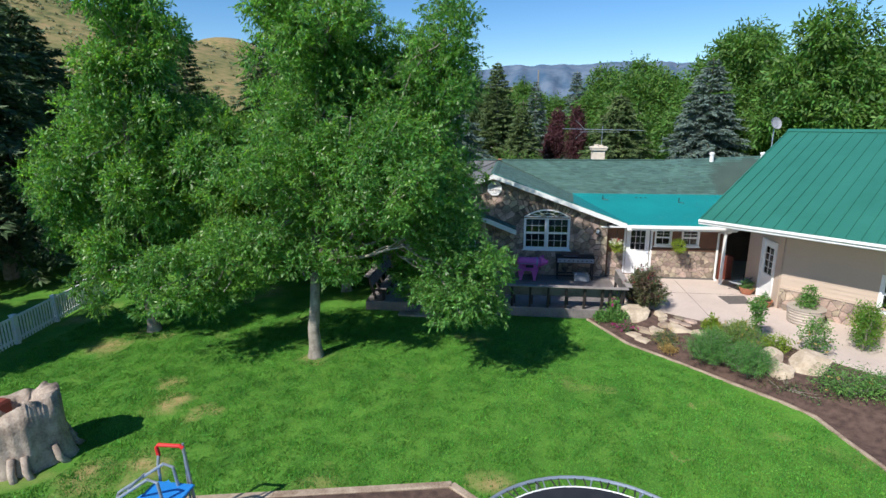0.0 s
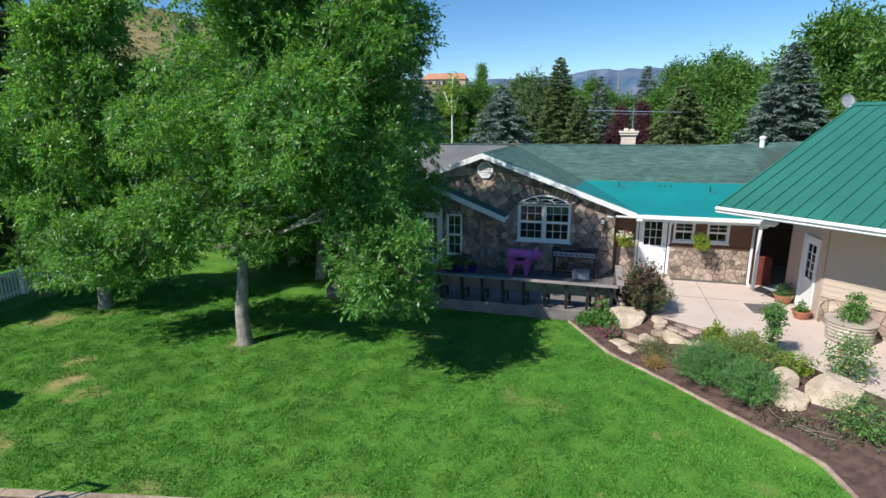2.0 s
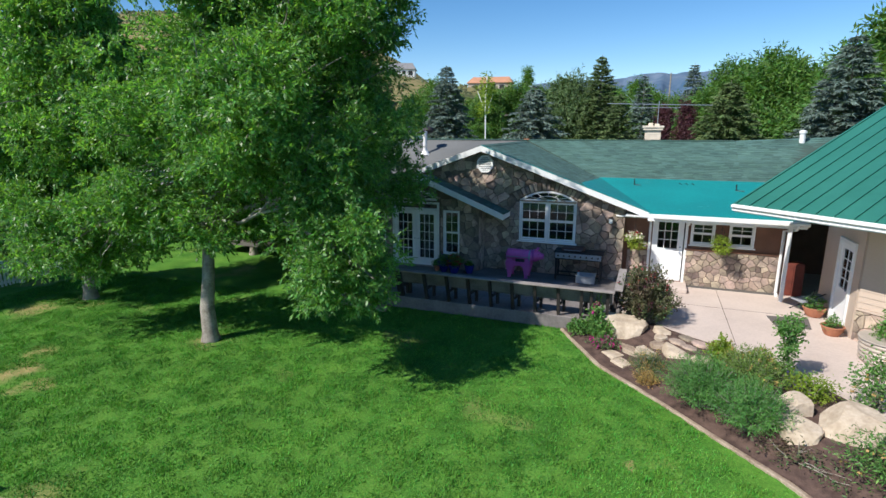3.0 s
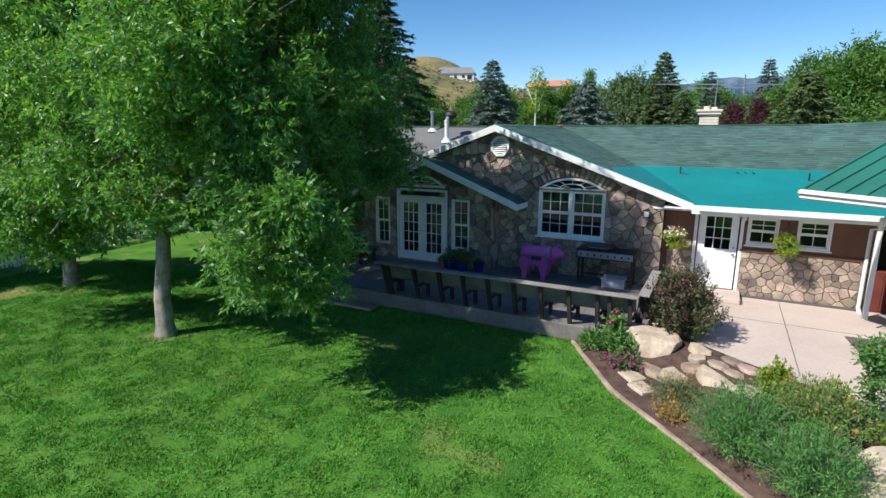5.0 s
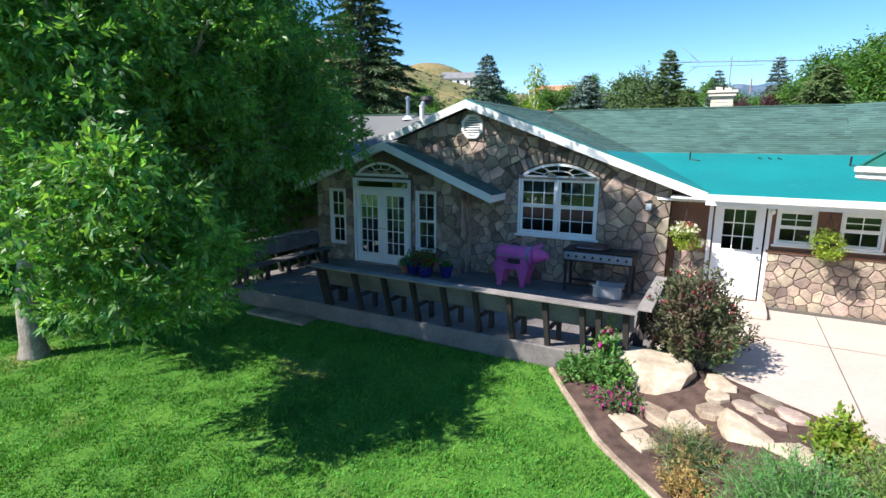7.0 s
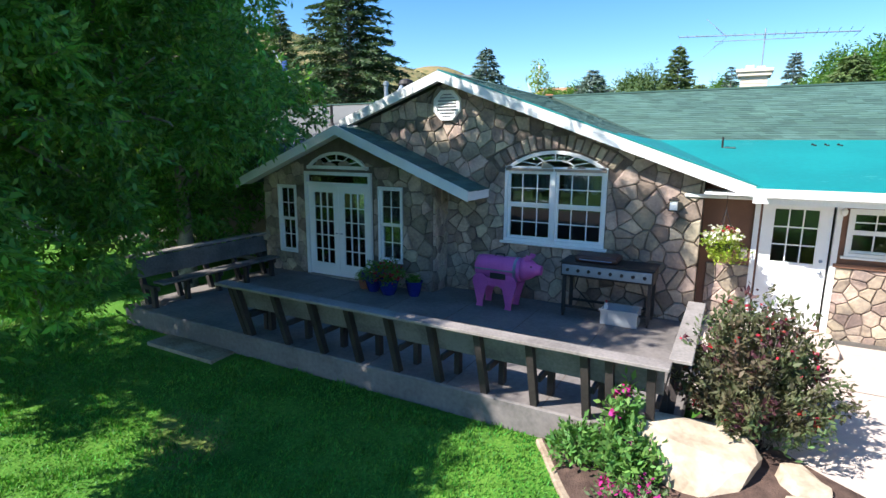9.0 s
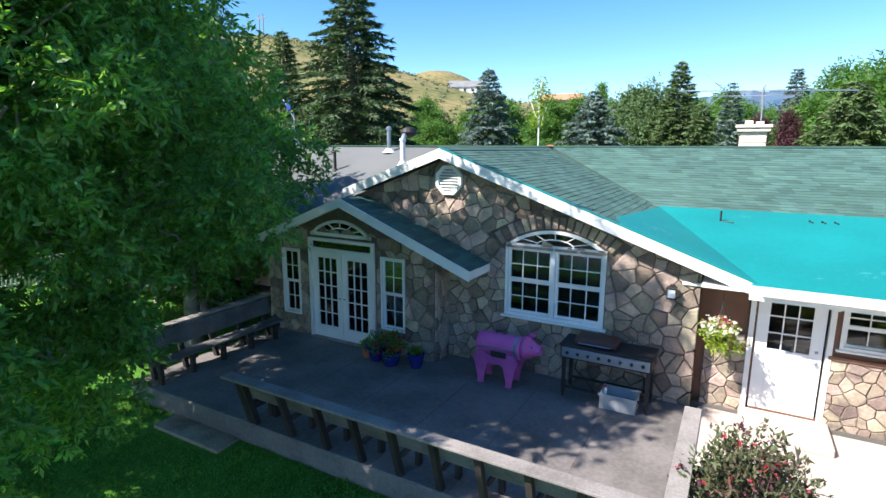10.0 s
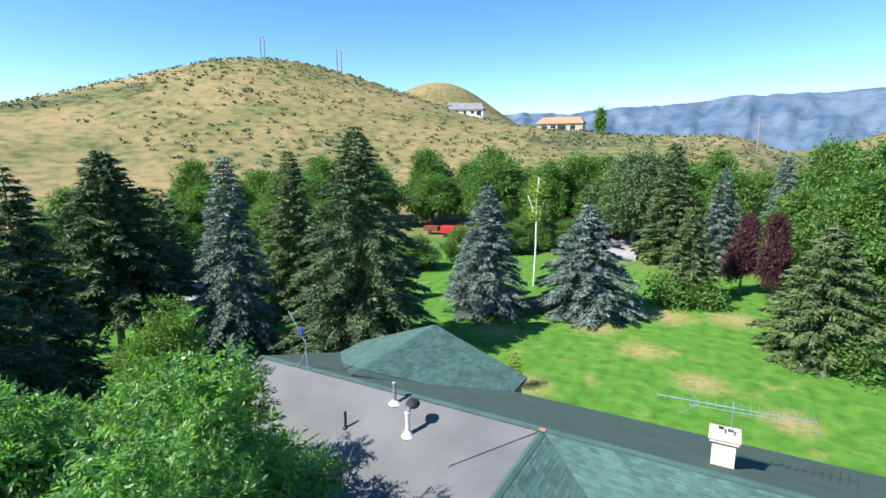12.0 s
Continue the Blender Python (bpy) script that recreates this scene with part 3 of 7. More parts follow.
for xa, xb in ((0.415, 1.27), (1.35, 2.205)):
    sash(window, xa, xb, 1.715, 2.36, 0.045, 3, 2)
    sash(window, xa, xb, 2.36, 2.985, 0.02, 3, 2)
arch_light(window, 0.36, 2.26, 3.04, 0.33, 0.0, 5)
part("window_sill", boxes((0.30, 2.32, -0.09, 0.04, 1.61, 1.658), bevel=0.008), WHITE, window)
part("lintel_stone", boxes((0.37, 1.30, -0.052, -0.047, 2.995, 3.045), (1.32, 2.25, -0.052, -0.047, 2.995, 3.045)), STONE, window)

# garden-door wall, standing forward
PW = 21.5
PORCH_X, PORCH_Z = -2.95, 3.82
line2 = [(-5.5, PORCH_Z - 2.55 * 0.4 - 0.1), (PORCH_X, PORCH_Z - 0.1), (-0.92, PORCH_Z - 2.03 * 0.4 - 0.1)]
FD = rect(-4.20, -2.38, FLOOR, 2.88)
FA = rect(-4.08, -2.50, 2.95, 2.96, 0.36)
LW, RW = rect(-5.05, -4.50, 1.0, 2.56), rect(-2.22, -1.62, 1.05, 2.62)
wall_porch = wall("wall_garden_door", pose(0, PW, 0), line2, 0.3, [FD, LW, RW], 0.2, MORTAR, "shaded flagstone wall round white french doors")
FDS = rect(-4.24, -2.34, FLOOR, 3.0, 0.32)
stones(wall_porch, line2, FLOOR, [FDS, LW, RW], 0.29, 23)
ret = wall("wall_porch_side", pose(-0.92, PW, 0, 0, 0, 90), [(0.0, 2.9), (0.55, 2.9)], 0.3, [], 0.2, MORTAR, "narrow flagstone side face beside the french doors")
stones(ret, [(0.0, 2.9), (0.55, 2.9)], FLOOR, [], 0.27, 29)

doors = tagged(new("door_1"), "closed white double french doors with fifteen-light glass", "door", kind="structure")
doors.matrix_basis = pose(0, PW, 0)
frame_around(doors, -4.20, -2.38, FLOOR, 2.88, -0.06, 0.12, 0.07, "door_frame", sill=False)
part("transom_rail", boxes((-4.13, -2.45, -0.05, 0.1, 2.58, 2.65)), WHITE, doors)
g = part("transom_pane", boxes((-4.13, -2.45, 0.03, 0.034, 2.65, 2.81)), GLASS, doors)
g.visible_shadow = False
for xa, xb, hx in ((-4.125, -3.295, -3.35), (-3.285, -2.455, -3.22)):
    leaf = part("door_leaf", boxes((xa, xa + 0.14, 0.0, 0.045, 0.58, 2.575), (xb - 0.14, xb, 0.0, 0.045, 0.58, 2.575), (xa + 0.14, xb - 0.14, 0.0, 0.045, 0.58, 0.85), (xa + 0.14, xb - 0.14, 0.0, 0.045, 2.43, 2.575)), DOORWHITE, doors)
    part("glazing_bars", boxes(*[(xa + 0.14 + (xb - xa - 0.28) * i / 3 - 0.01, xa + 0.14 + (xb - xa - 0.28) * i / 3 + 0.01, 0.008, 0.03, 0.85, 2.43) for i in (1, 2)], *[(xa + 0.14, xb - 0.14, 0.01, 0.028, 0.85 + 1.58 * j / 5 - 0.01, 0.85 + 1.58 * j / 5 + 0.01) for j in range(1, 5)]), DOORWHITE, leaf)
    g = part("pane", boxes((xa + 0.14, xb - 0.14, 0.03, 0.034, 0.85, 2.43)), GLASS, leaf)
    g.visible_shadow = False
    part("door_handle", tubes(([(hx, -0.005, 1.55), (hx, -0.05, 1.55), (hx + 0.06, -0.055, 1.55)], 0.01)), STEEL, leaf, "lever handle")
part("threshold", boxes((-4.2, -2.38, -0.10, 0.1, FLOOR + 0.004, FLOOR + 0.03)), GREYWOOD, doors)
arch_light(doors, -4.12, -2.46, 2.97, 0.34, -0.02, 5)
for i, (o, lab) in enumerate(((LW, "tall narrow white sash window beside the french doors"), (RW, "narrow white sash window by the flower pots"))):
    w = tagged(new(f"window_{i + 2}"), lab, "window", kind="structure")
    w.matrix_basis = pose(0, PW, 0)
    frame_around(w, o[0], o[1], o[2], o[3], -0.04, 0.1, 0.045)
    mid = (o[2] + o[3]) / 2
    sash(w, o[0] + 0.045, o[1] - 0.045, o[2] + 0.045, mid, 0.05, 2, 2, 0.035)
    sash(w, o[0] + 0.045, o[1] - 0.045, mid, o[3] - 0.045, 0.02, 2, 2, 0.035)

# recess and kitchen-door wall under the teal roof
KW = 22.4
K_DOOR = rect(4.62, 5.60, 0.62, 2.66)
KS1, KS2 = rect(5.74, 6.42, 1.84, 2.56), rect(6.80, 7.50, 1.84, 2.56)
line3 = [(3.55, 2.95), (8.3, 2.95)]
wall_kitchen = wall("wall_kitchen", pose(0, KW, 0), line3, 0.3, [K_DOOR, KS1, KS2], 0.2, BROWN_SIDING, "house wall, brown upper siding over pale flagstone wainscot")
part("mortar_bed", boxes((5.62, 8.3, -0.012, -0.002, 0.42, 1.66), (3.9, 4.5, -0.012, -0.002, 0.42, 1.55)), MORTAR, wall_kitchen)
stones(wall_kitchen, [(5.62, 1.66), (8.3, 1.66)], 0.42, [], 0.21, 31)
stones(wall_kitchen, [(3.9, 1.55), (4.6, 1.55)], 0.42, [], 0.21, 37)
part("ledge", boxes((5.62, 8.3, -0.06, -0.002, 1.662, 1.72)), BROWN_SIDING, wall_kitchen)
k = tagged(new("door_2"), "closed white side door with a nine-light window", "door", kind="structure")
k.matrix_basis = pose(0, KW, 0)
frame_around(k, 4.52, 5.66, 0.56, 2.72, -0.05, 0.1, 0.075, "door_frame", sill=False)
leaf = part("door_leaf", boxes((4.63, 4.80, 0.01, 0.055, 0.62, 2.61), (5.38, 5.55, 0.01, 0.055, 0.62, 2.61), (4.80, 5.38, 0.01, 0.055, 0.62, 1.66), (4.80, 5.38, 0.01, 0.055, 2.50, 2.61)), DOORWHITE, k)
part("glazing_bars", boxes(*[(4.80 + 0.58 * i / 3 - 0.01, 4.80 + 0.58 * i / 3 + 0.01, 0.012, 0.03, 1.66, 2.50) for i in (1, 2)], *[(4.80, 5.38, 0.014, 0.028, 1.66 + 0.28 * j - 0.01, 1.66 + 0.28 * j + 0.01) for j in (1, 2)]), DOORWHITE, leaf)
g = part("pane", boxes((4.80, 5.38, 0.03, 0.034, 1.66, 2.50)), GLASS, leaf)
g.visible_shadow = False
part("panel_moulding", boxes((4.82, 5.06, 0.0, 0.009, 0.78, 1.5), (5.12, 5.36, 0.0, 0.009, 0.78, 1.5), bevel=0.004), DOORWHITE, leaf)
part("door_knob", lathe([(0.012, 0), (0.012, 0.03), (0.03, 0.04), (0.032, 0.06), (0.015, 0.07)], 10, pose(5.47, 0.01, 1.55, 90)), STEEL, leaf)
part("deadbolt", lathe([(0.026, 0), (0.026, 0.012), (0.02, 0.02)], 10, pose(5.47, 0.01, 1.72, 90)), STEEL, leaf)
for i, o in enumerate((KS1, KS2)):
    w = tagged(new(f"window_{i + 4}"), "small white sash window over the flagstone wainscot", "window", kind="structure")
    w.matrix_basis = pose(0, KW, 0)
    frame_around(w, *o[:4], -0.04, 0.1, 0.05)
    mid = (o[2] + o[3]) / 2
    sash(w, o[0] + 0.05, o[1] - 0.05, o[2] + 0.05, mid, 0.05, 2, 1, 0.035)
    sash(w, o[0] + 0.05, o[1] - 0.05, mid, o[3] - 0.05, 0.02, 2, 2, 0.035)
    part("window_sill", boxes((o[0] - 0.04, o[1] + 0.04, -0.06, 0.02, o[2] - 0.035, o[2] - 0.002)), WHITE, w)
side = wall("wall_gable_side", pose(3.78, 22.05, 0, 0, 0, 90), [(0.0, 2.95), (0.37, 2.95)], 0.3, [], 0.2, MORTAR, "short shaded flank of the gabled wall")

# plain walls that close the house
wall("wall_west_front", pose(0, 24.2, 0), [(-13.6, 2.75), (-5.5, 2.75)], 0.0, [rect(-11.2, -10.4, 1.4, 2.35)], 0.2, TAN_SIDING, "shaded tan house wall behind the tree")
w = tagged(new("window_6"), "small white window in the shaded tan wall", "window", kind="structure")
w.matrix_basis = pose(0, 24.2, 0)
frame_around(w, -11.2, -10.4, 1.4, 2.35, -0.03, 0.1, 0.05)
sash(w, -11.15, -10.45, 1.45, 1.88, 0.05, 1, 1, 0.035)
sash(w, -11.15, -10.45, 1.88, 2.30, 0.02, 1, 1, 0.035)
wall("wall_porch_west", pose(-5.5, 24.2, 0, 0, 0, -90), [(0.0, 2.72), (2.7, 2.72)], 0.0, [], 0.2, MORTAR, "shaded side wall of the porch room")
wall("wall_west", pose(-13.6, 33.4, 0, 0, 0, -90), [(0.0, 3.1), (4.9, 4.7), (9.0, 2.8)], 0.0, [], 0.2, TAN_SIDING, "tan gable end wall of the house")
wall("wall_north", pose(0, 33.2, 0), [(-13.6, 2.9), (13.0, 2.9)], 0.0, [], 0.2, TAN_SIDING, "plain rear wall of the house")
wall("wall_east", pose(13.0, 24.0, 0, 0, 0, 90), [(0.0, 3.3), (4.5, 4.6), (9.2, 3.1)], 0.0, [], 0.2, TAN_SIDING, "plain end wall of the house")
# passage depth is unknown: this wall is added to close the dark opening
wall("wall_breezeway", pose(0, 25.6, 0), [(8.1, 3.6), (13.0, 3.6)], 0.3, [], 0.15, BROWN_SIDING, "dark brown wall at the back of the covered passage")
wall("wall_breezeway_side", pose(8.3, 25.6, 0, 0, 0, -90), [(0, 3.2), (3.2, 2.95)], 0.3, [], 0.15, BROWN_SIDING, "dark brown side wall of the covered passage")
tagged(part("floor", boxes((-13.5, 8.2, 22.3, 33.0, 0.40, 0.52)), INTERIOR_DIM), "plain floor inside the house, coloured dark for the dim rooms", "floor", kind="structure")
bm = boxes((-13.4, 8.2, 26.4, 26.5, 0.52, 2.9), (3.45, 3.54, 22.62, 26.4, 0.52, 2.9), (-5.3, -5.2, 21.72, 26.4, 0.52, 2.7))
tagged(part("wall_inner", bm, INTERIOR_DIM), "inner walls coloured dark for the dim rooms behind the panes", "wall", kind="structure")
tagged(part("ceiling", boxes((-5.2, 8.2, 22.3, 26.4, 2.72, 2.76)), INTERIOR_DIM), "plain ceiling inside the house", "ceiling", kind="structure")
for x0, x1, zz in ((0.42, 1.2, 2.95), (1.42, 2.2, 2.95)):
    bm = bmesh.new()
    n = 24
    top = [bm.verts.new((x0 + (x1 - x0) * i / n, 0.18 + 0.03 * math.sin(i * 2.1), zz)) for i in range(n + 1)]
    low = [bm.verts.new((x0 + (x1 - x0) * i / n, 0.18 + 0.035 * math.sin(i * 2.1 + 0.4), zz - 0.32 - 0.04 * math.sin(i * 0.8))) for i in range(n + 1)]
    for i in range(n):
        bm.faces.new((top[i], top[i + 1], low[i + 1], low[i]))
    bmesh.ops.solidify(bm, geom=bm.faces[:], thickness=0.006)
    c = part("curtain", bm, CURTAIN, smooth=True)
    c.matrix_basis = pose(0, 22.1, 0)
    tagged(c, "short grey cafe curtain gathered across the window head", "curtain", "cafe curtains")


# ---- roofs ----
def shingles(parent, a, b, c, d, across=0.30, course=0.15, seed=1, mat=None, clip_to=None):
    """Courses of lapped tabs on a slope: a, b the eave's ends, c, d the ridge's ends above b and a."""
    rng = random.Random(seed)
    a, b, c, d = (Vector(v) for v in (a, b, c, d))
    up = (b - a).cross(d - a).normalized()
    if up.z < 0:
        up = -up
    rows = int(((d - a).length + (c - b).length) / 2 / course)
    vs, fs = [], []
    for j in range(rows):
        f0, f1 = j / rows, min(1.0, (j + 1.15) / rows)
        l0, r0, l1, r1 = a.lerp(d, f0), b.lerp(c, f0), a.lerp(d, f1), b.lerp(c, f1)
        n = max(1, int((r0 - l0).length / across))
        off = rng.random()
        for i in range(-1, n + 1):
            s0, s1 = max(0.0, (i + off) / n), min(1.0, (i + off + 0.985) / n)
            if s1 - s0 < 0.15 / n:
                continue
            h = rng.uniform(0.007, 0.015)
            q = [l0.lerp(r0, s0) + up * h, l0.lerp(r0, s1) + up * h, l1.lerp(r1, s1) + up * 0.003, l1.lerp(r1, s0) + up * 0.003]
            jig = (l0 - l1).normalized() * rng.uniform(0, 0.012)
            q[0], q[1] = q[0] + jig, q[1] + jig
            k = len(vs)
            vs += [tuple(v) for v in q] + [tuple(q[0] - up * h), tuple(q[1] - up * h)]
            fs += [(k, k + 1, k + 2, k + 3), (k + 4, k + 5, k + 1, k), (k + 4, k, k + 3), (k + 1, k + 5, k + 2)]
    s = part("shingles", (vs, [], fs), mat or SHINGLE, parent, "lapped green asphalt shingle tabs")
    return tagged(s, kind="stuff")


RIDGE_Y, RIDGE_Z = 28.5, 4.92
GF = 21.72
gz = GABLE_Z + 0.06
ex = 4.62
ez = gz - (ex - GABLE_X) * PITCH
roof_gable = thing("roof_gable", pose(0, 0, 0), "green shingled gable roof with white fascia boards", "roof", kind="structure")
part("roof_plate", slab([(GABLE_X, GF, gz), (ex, GF, ez), (ex, 22.0, ez), (2.6, 25.5, gz - (2.6 - GABLE_X) * PITCH), (GABLE_X, RIDGE_Y, gz)], 0.09), ROOFBASE, roof_gable)
# right slope laid in two pieces, the second narrowing into the valley
xm = 2.6
zm = gz - (xm - GABLE_X) * PITCH
shingles(roof_gable, (ex, GF, ez), (ex, 22.0, ez), (xm, 25.5, zm), (xm, GF, zm), seed=3)
shingles(roof_gable, (xm, GF, zm), (xm, 25.5, zm), (GABLE_X, RIDGE_Y, gz), (GABLE_X, GF, gz), seed=4)
lx = -3.35
lz = gz - (GABLE_X - lx) * PITCH
part("roof_plate", slab([(lx, GF, lz), (GABLE_X, GF, gz), (GABLE_X, RIDGE_Y, gz), (lx, 26.6, lz)], 0.09), GREYROOF, roof_gable, "grey roll roofing on the west slope")
for nm, (xa, za), (xb, zb) in (("fascia", (GABLE_X, gz), (ex + 0.08, ez - 0.03)), ("fascia", (lx, lz), (GABLE_X, gz))):
    part(nm, prism([(xa, za - 0.19), (xb, zb - 0.19), (xb, zb + 0.005), (xa, za + 0.005)], GF - 0.035, GF - 0.004), WHITE, roof_gable, "white painted fascia board")
    part("soffit", slab([(xa, GF, za - 0.095), (xb, GF, zb - 0.095), (xb, 22.05, zb - 0.095), (xa, 22.05, za - 0.095)], 0.02), WHITE, roof_gable, "white soffit")
part("drip_edge", prism([(GABLE_X, gz + 0.008), (ex, ez + 0.008), (ex, ez + 0.028), (GABLE_X, gz + 0.028)], GF - 0.045, GF + 0.03), TEAL, roof_gable, "teal metal drip edge")
part("ridge_cap", prism([(GABLE_X - 0.14, gz - 0.03), (GABLE_X, gz + 0.03), (GABLE_X + 0.14, gz - 0.03), (GABLE_X, gz + 0.0)], GF, RIDGE_Y), SHINGLE, roof_gable)
part("side_eave", boxes((ex - 0.16, ex - 0.02, 21.72, 22.4, ez - 0.2, ez - 0.1)), WHITE, roof_gable)

roof_porch = thing("roof_porch", pose(0, 0, 0), "low shingled porch gable with white fascia in shade", "roof", kind="structure")
PF, pe = 21.08, 0.4
for sx, x1, lab in ((1, 0.02, ""), (-1, -5.92, "")):
    z1 = PORCH_Z - abs(x1 - PORCH_X) * pe
    q = [(PORCH_X, PF, PORCH_Z), (x1, PF, z1), (x1, 22.05 if sx > 0 else 24.6, z1), (PORCH_X, 25.6, PORCH_Z)]
    if sx > 0:
        q = [(PORCH_X, PF, PORCH_Z), (x1, PF, z1), (x1, 22.04, z1), (PORCH_X, 22.04, PORCH_Z)]
    part("roof_plate", slab(q if sx > 0 else q[::-1], 0.08), ROOFBASE, roof_porch)
    if sx > 0:
        shingles(roof_porch, (x1, PF, z1), (x1, 22.04, z1), (PORCH_X, 22.04, PORCH_Z), (PORCH_X, PF, PORCH_Z), seed=8)
    else:
        shingles(roof_porch, (x1, 24.6, z1), (x1, PF, z1), (PORCH_X, PF, PORCH_Z), (PORCH_X, 25.6, PORCH_Z), seed=9)
    part("fascia", prism([(PORCH_X, PORCH_Z - 0.17), (x1 + 0.03 * sx, z1 - 0.17), (x1 + 0.03 * sx, z1 + 0.02), (PORCH_X, PORCH_Z + 0.02)], PF - 0.035, PF - 0.004), WHITE, roof_porch, "white painted fascia board")
    part("soffit", slab([(PORCH_X, PF, PORCH_Z - 0.085), (x1, PF, z1 - 0.085), (x1, PW, z1 - 0.085), (PORCH_X, PW, PORCH_Z - 0.085)], 0.015), WHITE, roof_porch)
part("eave_board", boxes((0.0, 0.03, PF, 22.04, PORCH_Z - 2.97 * pe - 0.16, PORCH_Z - 2.97 * pe)), WHITE, roof_porch)

roof_main = thing("roof_main", pose(0, 0, 0), "long low house roof, green shingles and grey roll roofing", "roof", kind="structure")
# grey western front slope
wz = RIDGE_Z - (RIDGE_Y - 23.7) * 0.42
part("roof_plate", slab([(-14.2, 23.7, wz), (-3.3, 23.7, wz), (-3.3, 26.4, RIDGE_Z - 2.1 * 0.42), (GABLE_X, RIDGE_Y, RIDGE_Z - 0.02), (-14.2, RIDGE_Y, RIDGE_Z)], 0.1), GREYROOF, roof_main, "grey roll roofing slope")
part("fascia", boxes((-14.2, -5.0, 23.66, 23.69, wz - 0.2, wz - 0.01)), WHITE, roof_main)
# upper front slope over the kitchen, and the eastern slope beyond it
BY, BZ = 25.4, 3.57
part("roof_plate", slab([(2.58, BY, BZ), (8.9, BY, BZ), (13.4, BY, BZ), (13.4, RIDGE_Y, RIDGE_Z + 0.28), (7.4, RIDGE_Y, RIDGE_Z), (GABLE_X, RIDGE_Y, RIDGE_Z)], 0.1), ROOFBASE, roof_main)
shingles(roof_main, (2.58, BY, BZ), (7.4, BY, BZ), (7.4, RIDGE_Y, RIDGE_Z), (GABLE_X, RIDGE_Y, RIDGE_Z), seed=12)
shingles(roof_main, (7.4, BY, BZ), (13.4, BY, BZ), (13.4, RIDGE_Y, RIDGE_Z + 0.28), (7.4, RIDGE_Y, RIDGE_Z), seed=13)
part("roof_plate", slab([(-14.2, RIDGE_Y, RIDGE_Z), (7.4, RIDGE_Y, RIDGE_Z), (13.4, RIDGE_Y, RIDGE_Z + 0.28), (13.4, 34.0, 3.2), (-14.2, 34.0, 3.2)], 0.1), ROOFBASE, roof_main)
part("back_fascia", boxes((-14.2, 13.4, 34.0, 34.04, 3.02, 3.22)), ROOFBASE, roof_main)
part("ridge_cap", boxes((-14.2, 7.4, RIDGE_Y - 0.13, RIDGE_Y + 0.13, RIDGE_Z - 0.03, RIDGE_Z + 0.012)), SHINGLE, roof_main)
part("ridge_patch", boxes((-1.02, -0.8, 28.36, 28.5, RIDGE_Z + 0.0, RIDGE_Z + 0.035)), TERRACOTTA, roof_main, "rust-coloured flashing scrap")
# rear wing with its own ridge
part("roof_plate", slab([(-9.4, 29.0, 4.86), (-9.4, 36.0, 4.95), (-4.2, 36.0, 3.1), (-4.2, 33.4, 3.1)], 0.1), ROOFBASE, roof_main)
shingles(roof_main, (-4.2, 33.0, 3.12), (-4.2, 36.0, 3.12), (-9.4, 36.0, 4.97), (-9.4, 29.6, 4.88), seed=17)
part("roof_plate", slab([(-9.4, 36.0, 4.95), (-9.4, 29.0, 4.86), (-14.2, 33.4, 3.2), (-14.2, 36.0, 3.2)], 0.1), ROOFBASE, roof_main)
shingles(roof_main, (-14.2, 36.0, 3.22), (-14.2, 33.0, 3.22), (-9.4, 29.6, 4.88), (-9.4, 36.0, 4.97), seed=18)
part("wing_wall", prism([(-14.0, 0.0), (-4.4, 0.0), (-4.4, 3.1), (-9.4, 4.8), (-14.0, 3.1)], 33.4, 35.8), TAN_SIDING, roof_main)

roof_teal = thing("roof_teal", pose(0, 0, 0), "bright teal membrane porch roof over the kitchen wall", "roof", kind="structure")
TF, TZ = 21.62, 2.86
part("membrane", slab([(ex - 0.12, TF, TZ), (8.62, TF, TZ), (8.9, BY, BZ + 0.02), (2.62, BY, BZ + 0.02)], 0.07), TEAL, roof_teal)
# membrane carried on eastward, added to keep sunlight out of the passage
part("membrane", slab([(8.64, 22.1, TZ + 0.48 * (BZ + 0.02 - TZ) / (BY - TF) - 0.004), (11.6, 22.1, TZ + 0.48 * (BZ + 0.02 - TZ) / (BY - TF) - 0.004), (11.6, BY, BZ + 0.016), (8.92, BY, BZ + 0.016)], 0.07), TEAL, roof_teal, "teal membrane extended to darken the covered passage")
part("fascia", boxes((4.45, 8.62, TF - 0.03, TF - 0.004, TZ - 0.22, TZ - 0.005)), WHITE, roof_teal)
part("gutter", boxes((4.6, 8.66, TF - 0.13, TF - 0.034, TZ - 0.14, TZ - 0.03), bevel=0.02), WHITE, roof_teal, "white metal gutter")
part("soffit", boxes((3.8, 8.6, TF, KW, TZ - 0.12, TZ - 0.09)), WHITE, roof_teal)
part("porch_gutter", boxes((3.50, 4.5, 21.98, 22.03, 2.65, 2.71), bevel=0.015), WHITE, roof_teal)
for x, y in ((3.9, 24.6), (7.1, 24.3), (5.4, 24.9), (5.6, 24.9), (5.8, 24.9)):
    z = TZ + (y - TF) * (BZ - TZ) / (BY - TF)
    big = y < 24.8
    part("snow_hook" if big else "shingle_tag", tubes(([(x, y, z - 0.01), (x, y - 0.02, z + (0.22 if big else 0.04)), ], 0.02), ([(x, y, z + 0.015), (x + 0.18 * big + 0.05, y - 0.1, z + 0.01)], 0.014), sides=5), BLACKIRON, roof_teal, "small black roof fitting")
wz0, wz1 = gz - (2.35 - GABLE_X) * PITCH + 0.035, gz - (ex - GABLE_X) * PITCH + 0.035
